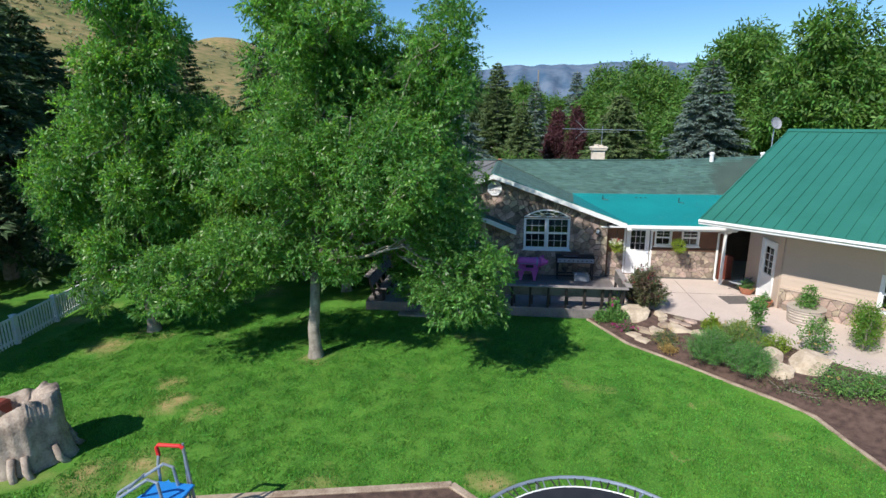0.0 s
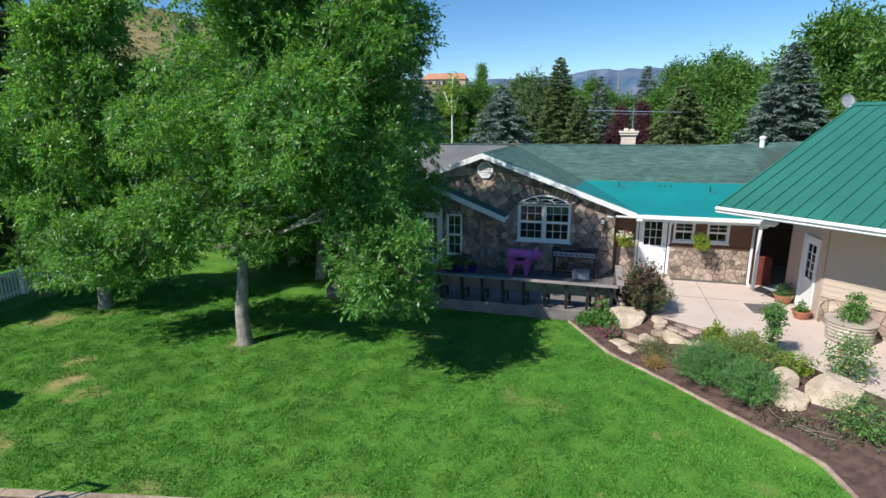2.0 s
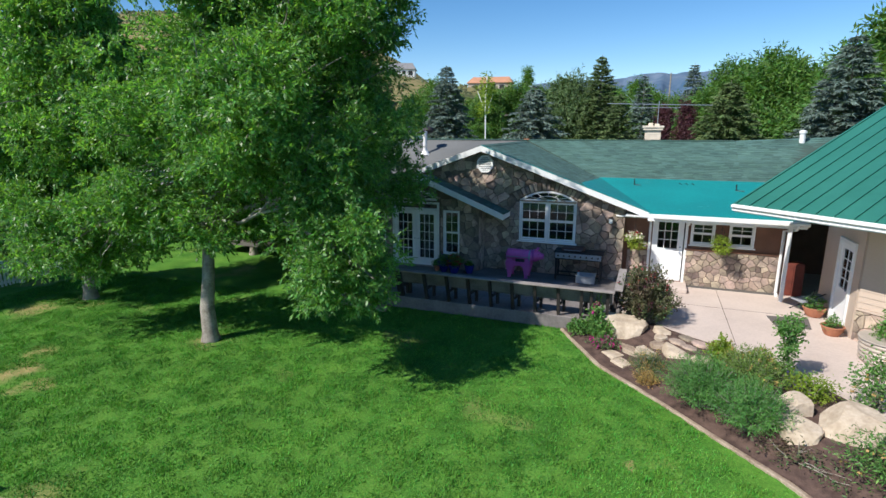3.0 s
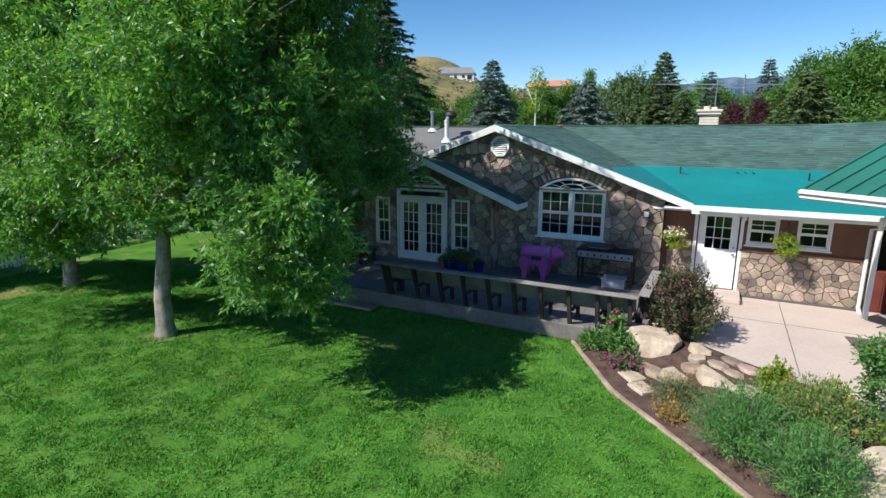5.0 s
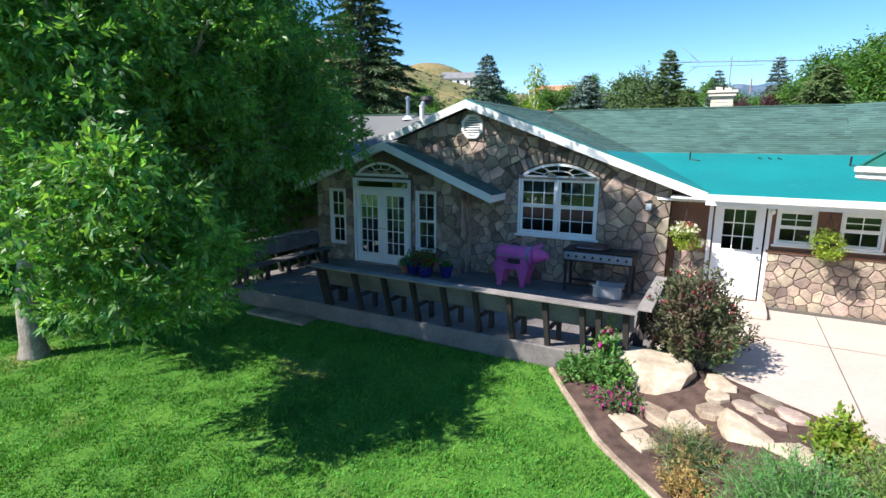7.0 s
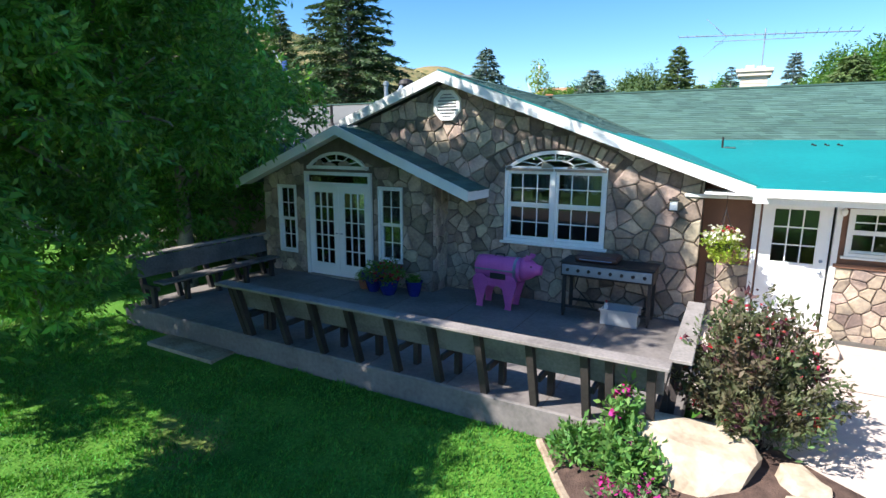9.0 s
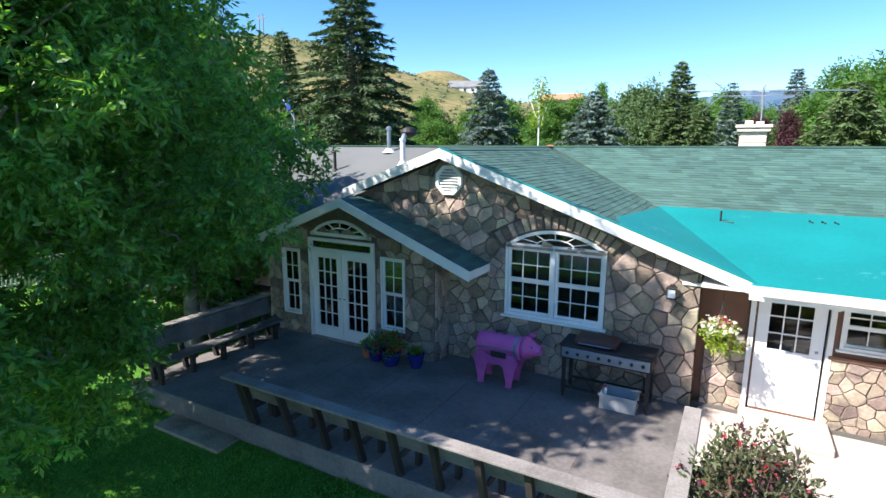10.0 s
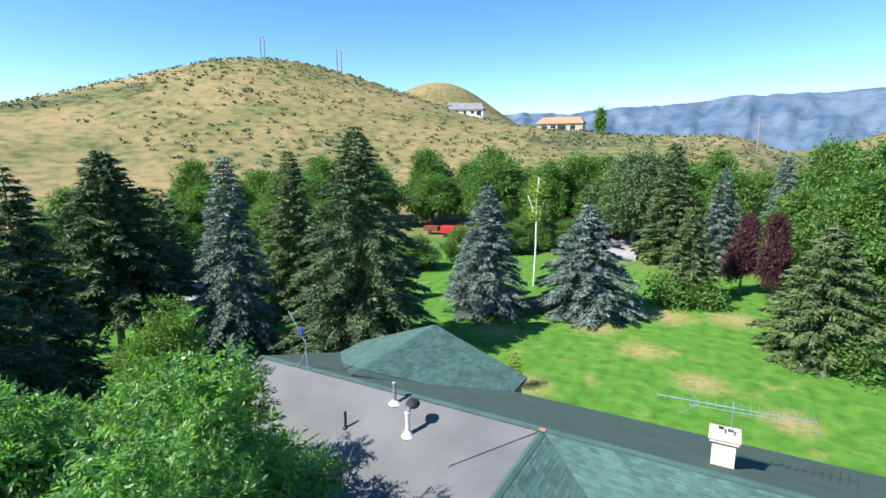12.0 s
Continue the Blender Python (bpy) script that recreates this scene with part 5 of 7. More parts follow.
def conifer(label, tall, wide, levels, mat, seed, m, droop=0.35, bare=0.06, open_up=1.0, trunk=0.02, clump=0.5):
    """A spruce or pine: straight trunk, whorls of boughs, needled sprays hanging along each bough."""
    rng = np.random.default_rng(seed)
    t = thing("conifer_tree", m, label, "tree")
    bm = bmesh.new()
    tube(bm, [(0, 0, -0.1), (0.02 * tall * 0.1, 0, tall * 0.5), (0, 0, tall * 0.985)], tall * trunk, 8, 0.02)
    part("trunk", bm, BARK, t)
    cs, ds, bough = [], [], bmesh.new()
    for i in range(levels):
        f = (i + rng.uniform(-0.3, 0.3)) / levels
        z = tall * (bare + (0.985 - bare) * f)
        reach = wide * (1 - f) ** 0.85 * (0.82 + 0.18 * min(1, f * 8)) + 0.12
        nb = max(4, int(9 * open_up * (1 - 0.4 * f)))
        a0 = rng.uniform(0, math.tau)
        for k in range(nb):
            a = a0 + math.tau * k / nb + rng.uniform(-0.25, 0.25)
            L = reach * rng.uniform(0.72, 1.12)
            tip = np.array([math.cos(a) * L, math.sin(a) * L, z - droop * L * rng.uniform(0.5, 1.1) + 0.12 * L * f * 4])
            base = np.array([0, 0, z])
            if L > 0.7:
                tube(bough, [base, (base + tip) / 2 + np.array([0, 0, 0.06 * L]), tip], 0.012 * L + 0.01, 4, 0.008, cap=False)
            n = max(8, int(L * 46))
            s = rng.uniform(0.1, 1.0, n) ** 0.7
            side = np.array([-math.sin(a), math.cos(a), 0])
            out = np.array([math.cos(a), math.sin(a), 0])
            sg = rng.choice([-1.0, 1.0], n)
            off = rng.uniform(0, 1, n) * 0.26 * L * (1.1 - s) + 0.02
            p = base + (tip - base) * s[:, None] + side * (sg * off)[:, None] + np.array([0, 0, 0.10]) * L * np.sin(s * math.pi)[:, None]
            p[:, 2] -= off * 0.35 + np.abs(rng.normal(size=n)) * 0.05
            cs.append(p)
            ds.append(unit(out * 0.7 + side * sg[:, None] * rng.uniform(0.2, 1.0, (n, 1)) + rng.normal(size=(n, 3)) * 0.25 + np.array([0, 0, -0.25])))
    part("bough", bough, BARK, t)
    c = np.concatenate(cs)
    d = np.concatenate(ds)
    w = unit(np.cross(d, np.array([0, 0, 1.0]) + rng.normal(size=d.shape) * 0.8))
    ln = clump * 0.85 * rng.uniform(0.6, 1.35, (len(c), 1))
    leaf_mesh("needles", np.stack([c - w * ln * 0.16, c + w * ln * 0.16, c + d * ln], 1).reshape(-1, 3), 3, mat, t)
    return t


def shrub(name, m, label, blobs, count, per, size, mat, seed, stems=7, flowers=None, slim=0.42, droop=0.0):
    """A bush: stems from the ground and leaves in sprigs, with flowers when it bears them."""
    rng, g = random.Random(seed), np.random.default_rng(seed)
    s = thing(name, m, label, "shrub")
    bm = bmesh.new()
    for i in range(stems):
        b = rng.choice(blobs)
        e = (b[0] + rng.uniform(-0.7, 0.7) * b[3], b[1] + rng.uniform(-0.7, 0.7) * b[4], b[2] + rng.uniform(0.2, 0.9) * b[5])
        limb(bm, (rng.uniform(-0.08, 0.08), rng.uniform(-0.08, 0.08), -0.03), e, 0.014, 0.004, rng, 0.08, 4, 5)
    tagged(part("stem", bm, BARK, s), kind="stuff")
    foliage("leafage", sprigs(blobs, count, per, g, 0.5, size * 1.2), size, mat, s, seed, droop, slim)
    if flowers:
        fm, n, fs = flowers
        foliage("flower", sprigs([(b[0], b[1], b[2], b[3] * 1.05, b[4] * 1.05, b[5] * 1.08) for b in blobs], n, 5, g, 1.0, fs * 0.5), fs, fm, s, seed + 9, 0, 0.8)
    return s


def spray_bush(name, m, label, wide, tall, stems, per, size, mat, seed, flowers=None, second=None, slim=0.4):
    """A bush of arching stems from its foot, each leafed along its upper part; second: (material, every nth stem)."""
    g = np.random.default_rng(seed)
    s = thing(name, m, label, "shrub")
    bm = bmesh.new()
    rows, tips = {0: [], 1: []}, []
    for i in range(stems):
        a = i * 2.39996 + g.uniform(-0.3, 0.3)
        f = math.sqrt((i + 0.5) / stems)
        lean = wide * f * g.uniform(0.75, 1.12)
        top = np.array([math.cos(a) * lean, math.sin(a) * lean, tall * (1 - 0.62 * f ** 2.2) * g.uniform(0.78, 1.1)])
        foot = np.array([math.cos(a) * lean * 0.22, math.sin(a) * lean * 0.22, -0.02])
        mid = (foot + top) / 2 + np.array([-math.cos(a), -math.sin(a), 0]) * lean * 0.06 + np.array([0, 0, 0.10 * tall])
        if i % 2 == 0:
            tube(bm, [foot, mid, top], 0.007, 4, 0.002, cap=False)
        t = g.uniform(0.22, 1.0, per)[:, None] ** 0.8
        p = foot * (1 - t) ** 2 + 2 * mid * t * (1 - t) + top * t ** 2
        p = p + g.normal(size=(per, 3)) * (0.35 * size + 0.055 * wide * (1.15 - t))
        p[:, 2] = np.maximum(p[:, 2], 0.02)
        d = unit((top - foot)[None, :] * 0.6 / tall + g.normal(size=(per, 3)) * 0.65)
        rows[1 if second and i % second[1] == 0 else 0].append(aimed_leaves(p, d, size, slim, g))
        tips.append(top)
    tagged(part("stem", bm, BARK, s), kind="stuff")
    leaf_mesh("leafage", np.concatenate(rows[0]), 4, mat, s)
    if rows[1]:
        leaf_mesh("young_leafage", np.concatenate(rows[1]), 4, second[0], s)
    if flowers:
        at = np.array(tips)[g.choice(stems, flowers[1])] * g.uniform(0.8, 1.02, (flowers[1], 1))
        foliage("flower", np.repeat(at, 6, 0) + g.normal(size=(flowers[1] * 6, 3)) * flowers[2] * 0.5, flowers[2], flowers[0], s, seed + 9, 0, 0.8)
    return s


# the big ash on the lawn; masses given from its foot
# some masses are added where their shade falls on wall, terrace and lawn
ASH = [(0.6, 0.3, 7.6, 2.2, 2.2, 3.0), (-0.2, 0.2, 5.2, 2.2, 2.2, 2.0), (1.2, 0.6, 5.6, 2.4, 2.4, 2.2), (0.8, 0.5, 10.2, 1.8, 1.8, 2.0),
       (2.9, 0.2, 7.3, 1.6, 1.7, 1.7), (-2.3, -0.4, 3.2, 1.6, 1.5, 1.3), (-3.6, -0.9, 2.5, 1.4, 1.3, 1.15), (4.75, -1.2, 3.1, 1.15, 1.2, 1.45), (5.1, -0.8, 2.6, 0.95, 1.0, 1.15),
       (4.3, -0.3, 2.5, 1.0, 1.1, 1.15), (3.1, 1.6, 3.5, 1.5, 1.7, 1.4), (1.4, 2.4, 5.0, 2.0, 1.7, 2.0), (2.1, 1.5, 9.1, 1.5, 1.5, 1.4), (1.6, 2.4, 8.0, 1.8, 1.6, 1.9), (3.4, 2.8, 5.6, 1.3, 1.4, 1.3), (3.6, 3.2, 4.2, 1.2, 1.4, 1.2), (0.9, 0.5, 11.0, 2.0, 1.9, 1.4), (-0.4, 2.8, 6.6, 1.9, 1.7, 1.9), (-0.2, 1.9, 8.5, 1.5, 1.5, 1.5), (0.9, -0.6, 3.3, 1.2, 1.1, 0.8), (-1.0, -0.7, 3.5, 1.2, 1.0, 0.8), (0.3, 1.3, 3.4, 1.5, 1.3, 0.9), (0.0, 1.6, 10.2, 1.5, 1.5, 1.4), (3.3, 2.2, 7.5, 1.3, 1.3, 1.4), (3.6, 0.9, 9.0, 1.2, 1.3, 1.5), (1.0, 3.0, 9.3, 1.5, 1.5, 1.2), (3.2, 1.5, 2.3, 1.1, 1.2, 1.0), (4.2, 0.8, 5.2, 1.0, 1.1, 1.0), (3.9, -0.9, 4.1, 0.8, 0.8, 0.8), (3.0, 2.6, 9.9, 1.2, 1.2, 1.0), (3.2, -1.5, 5.4, 1.3, 1.3, 1.1), (2.6, -1.0, 6.7, 1.4, 1.4, 1.3), (4.1, -0.8, 4.7, 1.0, 1.1, 0.9), (3.9, 2.4, 8.4, 0.9, 1.0, 0.9), (3.9, 1.5, 10.8, 1.0, 1.1, 1.1), (4.0, 2.4, 9.4, 0.9, 1.0, 0.9), (1.9, 0.4, 4.2, 1.3, 1.3, 1.0), (2.0, -0.6, 5.0, 1.2, 1.2, 1.0)]
ASH = [(x, y, z if z < 6 else 6 + (z - 6) * 0.74, rx, ry, rz if z < 6 else rz * 0.85) for x, y, z, rx, ry, rz in ASH]
shade_tree(pose(-5.96, 14.3, 0), "tall leafy ash tree with a grey trunk on the lawn", ASH, (0.1, 0.15, 2.7), 0.175, 38000, 11, 0.104, LEAF, 71, slim=0.38)
SECOND = [(0, 0, 6.0, 2.6, 2.6, 3.0), (0.6, 0.3, 8.6, 1.9, 1.9, 2.0), (-1.8, -0.2, 4.4, 1.9, 2.0, 1.9), (1.9, 0.4, 5.0, 1.9, 1.9, 2.0), (-0.3, -0.9, 2.4, 2.0, 1.8, 1.5)]
shade_tree(pose(-12.3, 15.6, 0) @ Matrix.Diagonal((0.88, 0.88, 1.1, 1)), "second ash tree standing further back by the fence", SECOND, (0.0, 0.1, 2.2), 0.2, 14000, 10, 0.135, LEAF, 83, slim=0.38)
for x, y, s, sd in ((-11.6, 22.5, 0.7, 4), (-6.9, 20.3, 0.9, 5), (-16.5, 25.5, 0.75, 6), (-9.6, 22.6, 0.7, 7)):
    shade_tree(pose(x, y, 0, 0, 0, sd * 50) @ Matrix.Diagonal((s * 1.05, s * 1.05, s, 1)), "dark leafy tree in shade beside the house", SECOND, (0.0, 0.1, 2.2), 0.2, 5500, 9, 0.2, LEAF if sd == 5 else LEAF_DARK, 90 + sd)

# conifers of the back garden: foot, height, spread
conifer("tall dark green spruce behind the house", 16.0, 6.3, 54, NEEDLE, 3, pose(-18.3, 40.9, 0), clump=0.42)
conifer("narrow blue spruce with hanging boughs", 14.2, 3.7, 46, NEEDLE_BLUE, 4, pose(-26.0, 36.6, 0), 0.6, clump=0.4)
conifer("dark pine with a bare lower trunk", 14.4, 5.6, 40, NEEDLE, 5, pose(-32.0, 32.1, 0), 0.05, 0.2, 1.1, clump=0.5)
conifer("yellowing pine with a bare trunk", 11.6, 3.6, 22, NEEDLE_PINE, 6, pose(-34.0, 37.0, 0), 0.1, 0.3, 0.7, clump=0.45)
conifer("olive-brown pine behind the blue spruce", 14.6, 3.9, 40, NEEDLE_PINE, 17, pose(-29.5, 46.0, 0), 0.1, 0.04, clump=0.45)
conifer("grey-green spruce on the back lawn", 11.5, 4.3, 40, NEEDLE_BLUE, 7, pose(-14.7, 54.1, 0), clump=0.42)
conifer("broad blue spruce on the back lawn", 9.7, 5.4, 38, NEEDLE_BLUE, 8, pose(-6.9, 58.0, 0), 0.3, 0.02, clump=0.45)
conifer("bushy green pine at the lawn's end", 9.2, 3.0, 30, NEEDLE_PINE, 9, pose(0.6, 67.0, 0), 0.1, 0.03, clump=0.45)
conifer("broad grey-green juniper at the lawn's side", 9.4, 4.6, 32, NEEDLE_PINE, 10, pose(9.9, 55.5, 0), 0.05, 0.01, 1.1, clump=0.5)
conifer("tall loose pine beyond the lawn", 15.6, 4.6, 34, NEEDLE_PINE, 11, pose(-3.2, 84.0, 0), 0.05, 0.05, clump=0.55)
conifer("thin grey spruce beyond the plum trees", 14.0, 3.2, 34, NEEDLE_BLUE, 12, pose(8.5, 84.0, 0), 0.2, 0.05, clump=0.5)
conifer("sparse grey spruce beyond the lawn", 12.5, 3.0, 32, NEEDLE_BLUE, 13, pose(2.5, 82.0, 0), 0.2, 0.05, 0.8, clump=0.5)
conifer("large grey-green spruce behind the house roof", 12.6, 5.2, 38, NEEDLE_BLUE, 14, pose(18.0, 55.2, 0), 0.2, 0.01, clump=0.5)
conifer("small dark spruce beside the tall one", 6.5, 3.0, 24, NEEDLE_BLUE, 15, pose(-17.6, 57.5, 0), 0.25, 0.02, clump=0.42)
big = conifer("huge dark spruce beside the white fence", 15.5, 4.6, 44, NEEDLE, 16, pose(-23.0, 20.5, -0.3), 0.4, 0.14, clump=0.45)
# the first two stand out of view, added to shade the white fence
for x, y, s, a in ((-20.3, 8.2, 0.9, 75), (-25.0, 8.0, 0.95, 310), (-27.5, 25.0, 0.9, 40), (-29.0, 17.0, 0.9, 200)):
    copy_thing(big, pose(x, y, -0.3, 0, 0, a) @ Matrix.Scale(s, 4))

# broad-leaved trees behind: one crown each of two kinds, repeated at other sizes and turns
FAR = [(0, 0, 6.5, 3.0, 3.0, 3.4), (1.8, 0.4, 5.0, 2.4, 2.2, 2.4), (-1.9, -0.3, 5.2, 2.3, 2.4, 2.6), (0.2, 1.8, 4.6, 2.3, 2.1, 2.3), (0.1, -1.9, 4.4, 2.3, 2.0, 2.3), (0.6, -0.2, 9.2, 1.8, 1.8, 2.0)]
WIDE = [(0, 0, 5.0, 3.4, 3.2, 3.0), (2.4, 0.2, 4.4, 2.4, 2.4, 2.4), (-2.4, 0.3, 4.3, 2.5, 2.3, 2.5), (0.3, 2.2, 4.2, 2.4, 2.1, 2.3), (0, -2.2, 4.0, 2.4, 2.1, 2.4), (0.8, 0.3, 7.6, 2.0, 2.0, 1.7), (-1.2, 0, 7.2, 1.7, 1.8, 1.6)]
fa = shade_tree(pose(-40, 104, 0), "green broad-leaved tree in the row beyond the drive", FAR, (0, 0, 2.2), 0.25, 6000, 6, 0.38, LEAF_FAR, 101, branches=False)
fb = shade_tree(pose(-26, 101, 0), "rounded green tree in the row beyond the drive", WIDE, (0, 0, 1.8), 0.25, 6000, 6, 0.38, LEAF_FAR, 102, branches=False)
fw = shade_tree(pose(-9.5, 96, 0) @ Matrix.Scale(1.5, 4), "pale grey-green willow beyond the lawn", WIDE, (0, 0, 1.8), 0.25, 6500, 6, 0.36, LEAF_WILLOW, 103, branches=False)
rg = random.Random(5)
spots = [(-33, 100, 1.3), (-20, 104, 1.3), (-47, 100, 1.2), (-55, 92, 1.1), (-62, 84, 1.0), (-70, 74, 1.0), (-44, 66, 0.75), (-38, 58, 0.7), (3, 100, 1.2), (14, 96, 1.3), (22, 92, 1.45), (30, 84, 1.5), (17, 74, 1.3), (24, 66, 1.38), (31, 60, 1.48), (26, 52, 1.25), (20, 61, 1.15), (28, 73, 1.4),
         (37, 66, 1.5), (38, 50, 1.38), (33, 44, 1.25), (44, 56, 1.4), (11, 80, 1.2), (18, 84, 1.4), (-75, 60, 1.0), (-30, 92, 0.6), (-28, 84, 0.55), (-22, 86, 0.6), (46, 42, 1.4), (40, 36, 1.2), (-14, 100, 1.2), (-4, 104, 1.2), (8, 108, 1.3), (-37, 106, 1.25), (-29, 108, 1.3), (-24, 98, 1.1), (-42, 108, 1.3), (-51, 106, 1.3), (-60, 100, 1.2), (-68, 92, 1.2), (-78, 86, 1.1), (-84, 76, 1.1), (-50, 78, 0.9), (-58, 72, 0.95), (-48, 60, 0.85), (-62, 60, 0.9), (-54, 50, 0.85), (-18, 112, 1.3), (-10, 110, 1.3), (0, 112, 1.3), (16, 106, 1.3), (-70, 48, 1.0), (-60, 40, 0.9), (-46, 44, 0.8)]
for i, (x, y, s) in enumerate(spots):
    s *= 1.13 if x > 15 else 1.0
    copy_thing(fa if i % 2 else fb, pose(x, y, height(x, y) - 0.1, 0, 0, rg.uniform(0, 360)) @ Matrix.Diagonal((s * rg.uniform(0.9, 1.1), s * rg.uniform(0.9, 1.1), s * rg.uniform(0.85, 1.1), 1)))
for x, y, s in ((-29.5, 66.4, 0.5), (-27, 73.7, 0.55), (-23.3, 81.0, 0.5), (-32.0, 61.5, 0.55), (-17.7, 89.0, 0.5), (-34.5, 55, 0.6), (-25.5, 77.5, 0.42), (-36, 49.5, 0.6), (-20.5, 85.5, 0.42)):
    copy_thing(fb, pose(x, y, height(x, y) - 0.6, 0, 0, rg.uniform(0, 360)) @ Matrix.Diagonal((s * 1.25, s * 1.25, s, 1)))
PLUM = [(0, 0, 4.2, 1.5, 1.5, 2.6), (0.3, 0.2, 6.4, 1.0, 1.0, 1.6), (-0.6, 0.3, 3.0, 1.4, 1.3, 1.7)]
pl = shade_tree(pose(4.9, 72.0, 0) @ Matrix.Diagonal((0.85, 0.85, 1.0, 1)), "dark purple-leaved plum tree", PLUM, (0, 0, 1.4), 0.14, 2600, 6, 0.28, LEAF_RED, 111, branches=False)
copy_thing(pl, pose(7.6, 71.0, 0, 0, 0, 70) @ Matrix.Diagonal((0.85, 0.85, 1.05, 1)))


# ---- things on the terrace ----
def smoker(m):
    s = thing("barrel_smoker", m, "pink painted barrel smoker shaped like a pig by the wall", "smoker")
    across = Matrix.Rotation(radians(90), 4, "Y")
    part("barrel", lathe([(0.02, 0), (0.13, 0.005), (0.2, 0.04), (0.215, 0.1), (0.215, 0.86), (0.21, 0.9)], 24, pose(0, 0, 0.72) @ across), PINK, s, smooth=True)
    part("lid_band", lathe([(0.217, 0), (0.222, 0.005), (0.222, 0.05), (0.217, 0.055)], 24, pose(0.78, 0, 0.72) @ across), STEEL, s, "bare metal band")
    part("lid_seam", boxes((0.05, 0.85, -0.226, -0.212, 0.70, 0.725)), STEEL, s)
    head = part("end_cap", lathe([(0.21, 0), (0.205, 0.08), (0.165, 0.17), (0.105, 0.25), (0.085, 0.33), (0.088, 0.345), (0.06, 0.35)], 20, pose(0.9, 0, 0.75) @ across), PINK, s, "tapered pink snout end", smooth=True)
    for y in (-0.11, 0.11):
        bm = bmesh.new()
        prism([(0, 0), (0.12, 0.03), (0.16, 0.10), (0.06, 0.12)], y - 0.012, y + 0.012, bm)
        bmesh.ops.transform(bm, matrix=pose(0.94, 0, 0.90), verts=bm.verts[:])
        part("ear_plate", bm, PINK, head)
        part("stud", lathe([(0.02, 0), (0.02, 0.02), (0.01, 0.03)], 8, pose(1.09, y * 0.95, 0.82, 90 * (1 if y < 0 else -1))), BLACKIRON, head)
    for y in (-0.2, 0.2):
        for x in (0.16, 0.72):
            bm = bmesh.new()
            poly = [(x + 0.15 * math.cos(a), 0.47 + 0.16 * math.sin(a)) for a in np.linspace(-0.6, math.pi + 0.6, 14)]
            poly += [(x - 0.055, 0.08), (x - 0.07, 0.0), (x + 0.05, 0.0), (x + 0.055, 0.1)]
            prism(poly, y - 0.02, y + 0.02, bm)
            part("leg", bm, PINK, s, "flat cut-out pink leg")
        bm = bmesh.new()
        prism([(0.2, 0.42), (0.28, 0.38), (0.34, 0.43), (0.42, 0.38), (0.5, 0.43), (0.58, 0.38), (0.66, 0.42), (0.66, 0.56), (0.2, 0.56)], y - 0.015, y + 0.015, bm)
        part("skirt", bm, PINK, s)
    part("ash_door", boxes((0.36, 0.66, -0.238, -0.214, 0.55, 0.66), bevel=0.01), BLACKIRON, s, "black ash door")
    part("lid_handle", tubes(([(0.38, -0.02, 0.92), (0.38, -0.02, 0.975), (0.55, -0.02, 0.975), (0.55, -0.02, 0.92)], 0.013)), BLACKIRON, s)
    return s


smoker(pose(0.12, 21.35, FLOOR))


def griddle(m):
    g = thing("gas_griddle", m, "long black gas griddle with a steel knob panel", "grill")
    part("body", boxes((0, 1.5, 0.03, 0.6, 0.72, 0.95), bevel=0.01), BLACKIRON, g)
    panel = part("control_panel", boxes((0.03, 1.47, -0.012, 0.027, 0.76, 0.93), bevel=0.006), STEEL, g, "blue-grey steel control panel")
    for i in range(8):
        part("knob", lathe([(0.028, 0), (0.028, 0.02), (0.02, 0.035)], 10, pose(0.13 + i * 0.177, -0.013, 0.845, 90)), BLACKIRON, panel)
    part("top", boxes((-0.02, 1.52, 0.0, 0.62, 0.952, 0.975), bevel=0.005), BLACKIRON, g)
    lid = part("lid", boxes((0.2, 0.92, 0.1, 0.56, 0.978, 1.09), bevel=0.035), RUSTLID, g, "closed reddish-brown lid")
    part("lid_handle", tubes(([(0.3, 0.09, 1.03), (0.3, 0.05, 1.03), (0.82, 0.05, 1.03), (0.82, 0.09, 1.03)], 0.01)), STEEL, lid)
    for x in (0.03, 1.42):
        for y in (0.05, 0.53):
            part("leg", boxes((x, x + 0.055, y, y + 0.055, 0.06, 0.72)), BLACKIRON, g)
            part("caster", lathe([(0.03, 0), (0.045, 0.005), (0.045, 0.03), (0.03, 0.035)], 10, pose(x + 0.01, y + 0.03, 0.046, 0, 90)), BLACKIRON, g)
    part("rail", boxes((0.05, 1.45, 0.07, 0.1, 0.16, 0.2), (0.05, 1.45, 0.54, 0.57, 0.16, 0.2)), BLACKIRON, g)
    part("hose", tubes(([(0.25, 0.3, 0.72), (0.22, 0.2, 0.5), (0.4, 0.25, 0.3), (0.55, 0.3, 0.1)], 0.012)), BLACKIRON, g)
    return g


griddle(pose(1.72, 21.28, FLOOR))
bin_ = thing("storage_bin", pose(2.45, 21.2, FLOOR), "open clear plastic bin under the griddle", "bin")
part("tub", boxes((0, 0.58, 0, 0.02, 0.01, 0.27), (0, 0.58, 0.36, 0.38, 0.01, 0.27), (0, 0.02, 0.02, 0.36, 0.01, 0.27), (0.56, 0.58, 0.02, 0.36, 0.01, 0.27), (0.02, 0.56, 0.02, 0.36, 0.01, 0.03)), PLASTIC, bin_)
for y0 in (-0.025, 0.382):
    part("rim", boxes((-0.02, 0.6, y0, y0 + 0.023, 0.24, 0.275)), PLASTIC, bin_)
can = thing("spray_can", pose(2.52, 21.28, FLOOR + 0.03), "small white bottle with a red cap in the bin", "bottle")
part("body", lathe([(0.03, 0), (0.032, 0.01), (0.032, 0.3), (0.012, 0.33)], 12), WHITE, can)
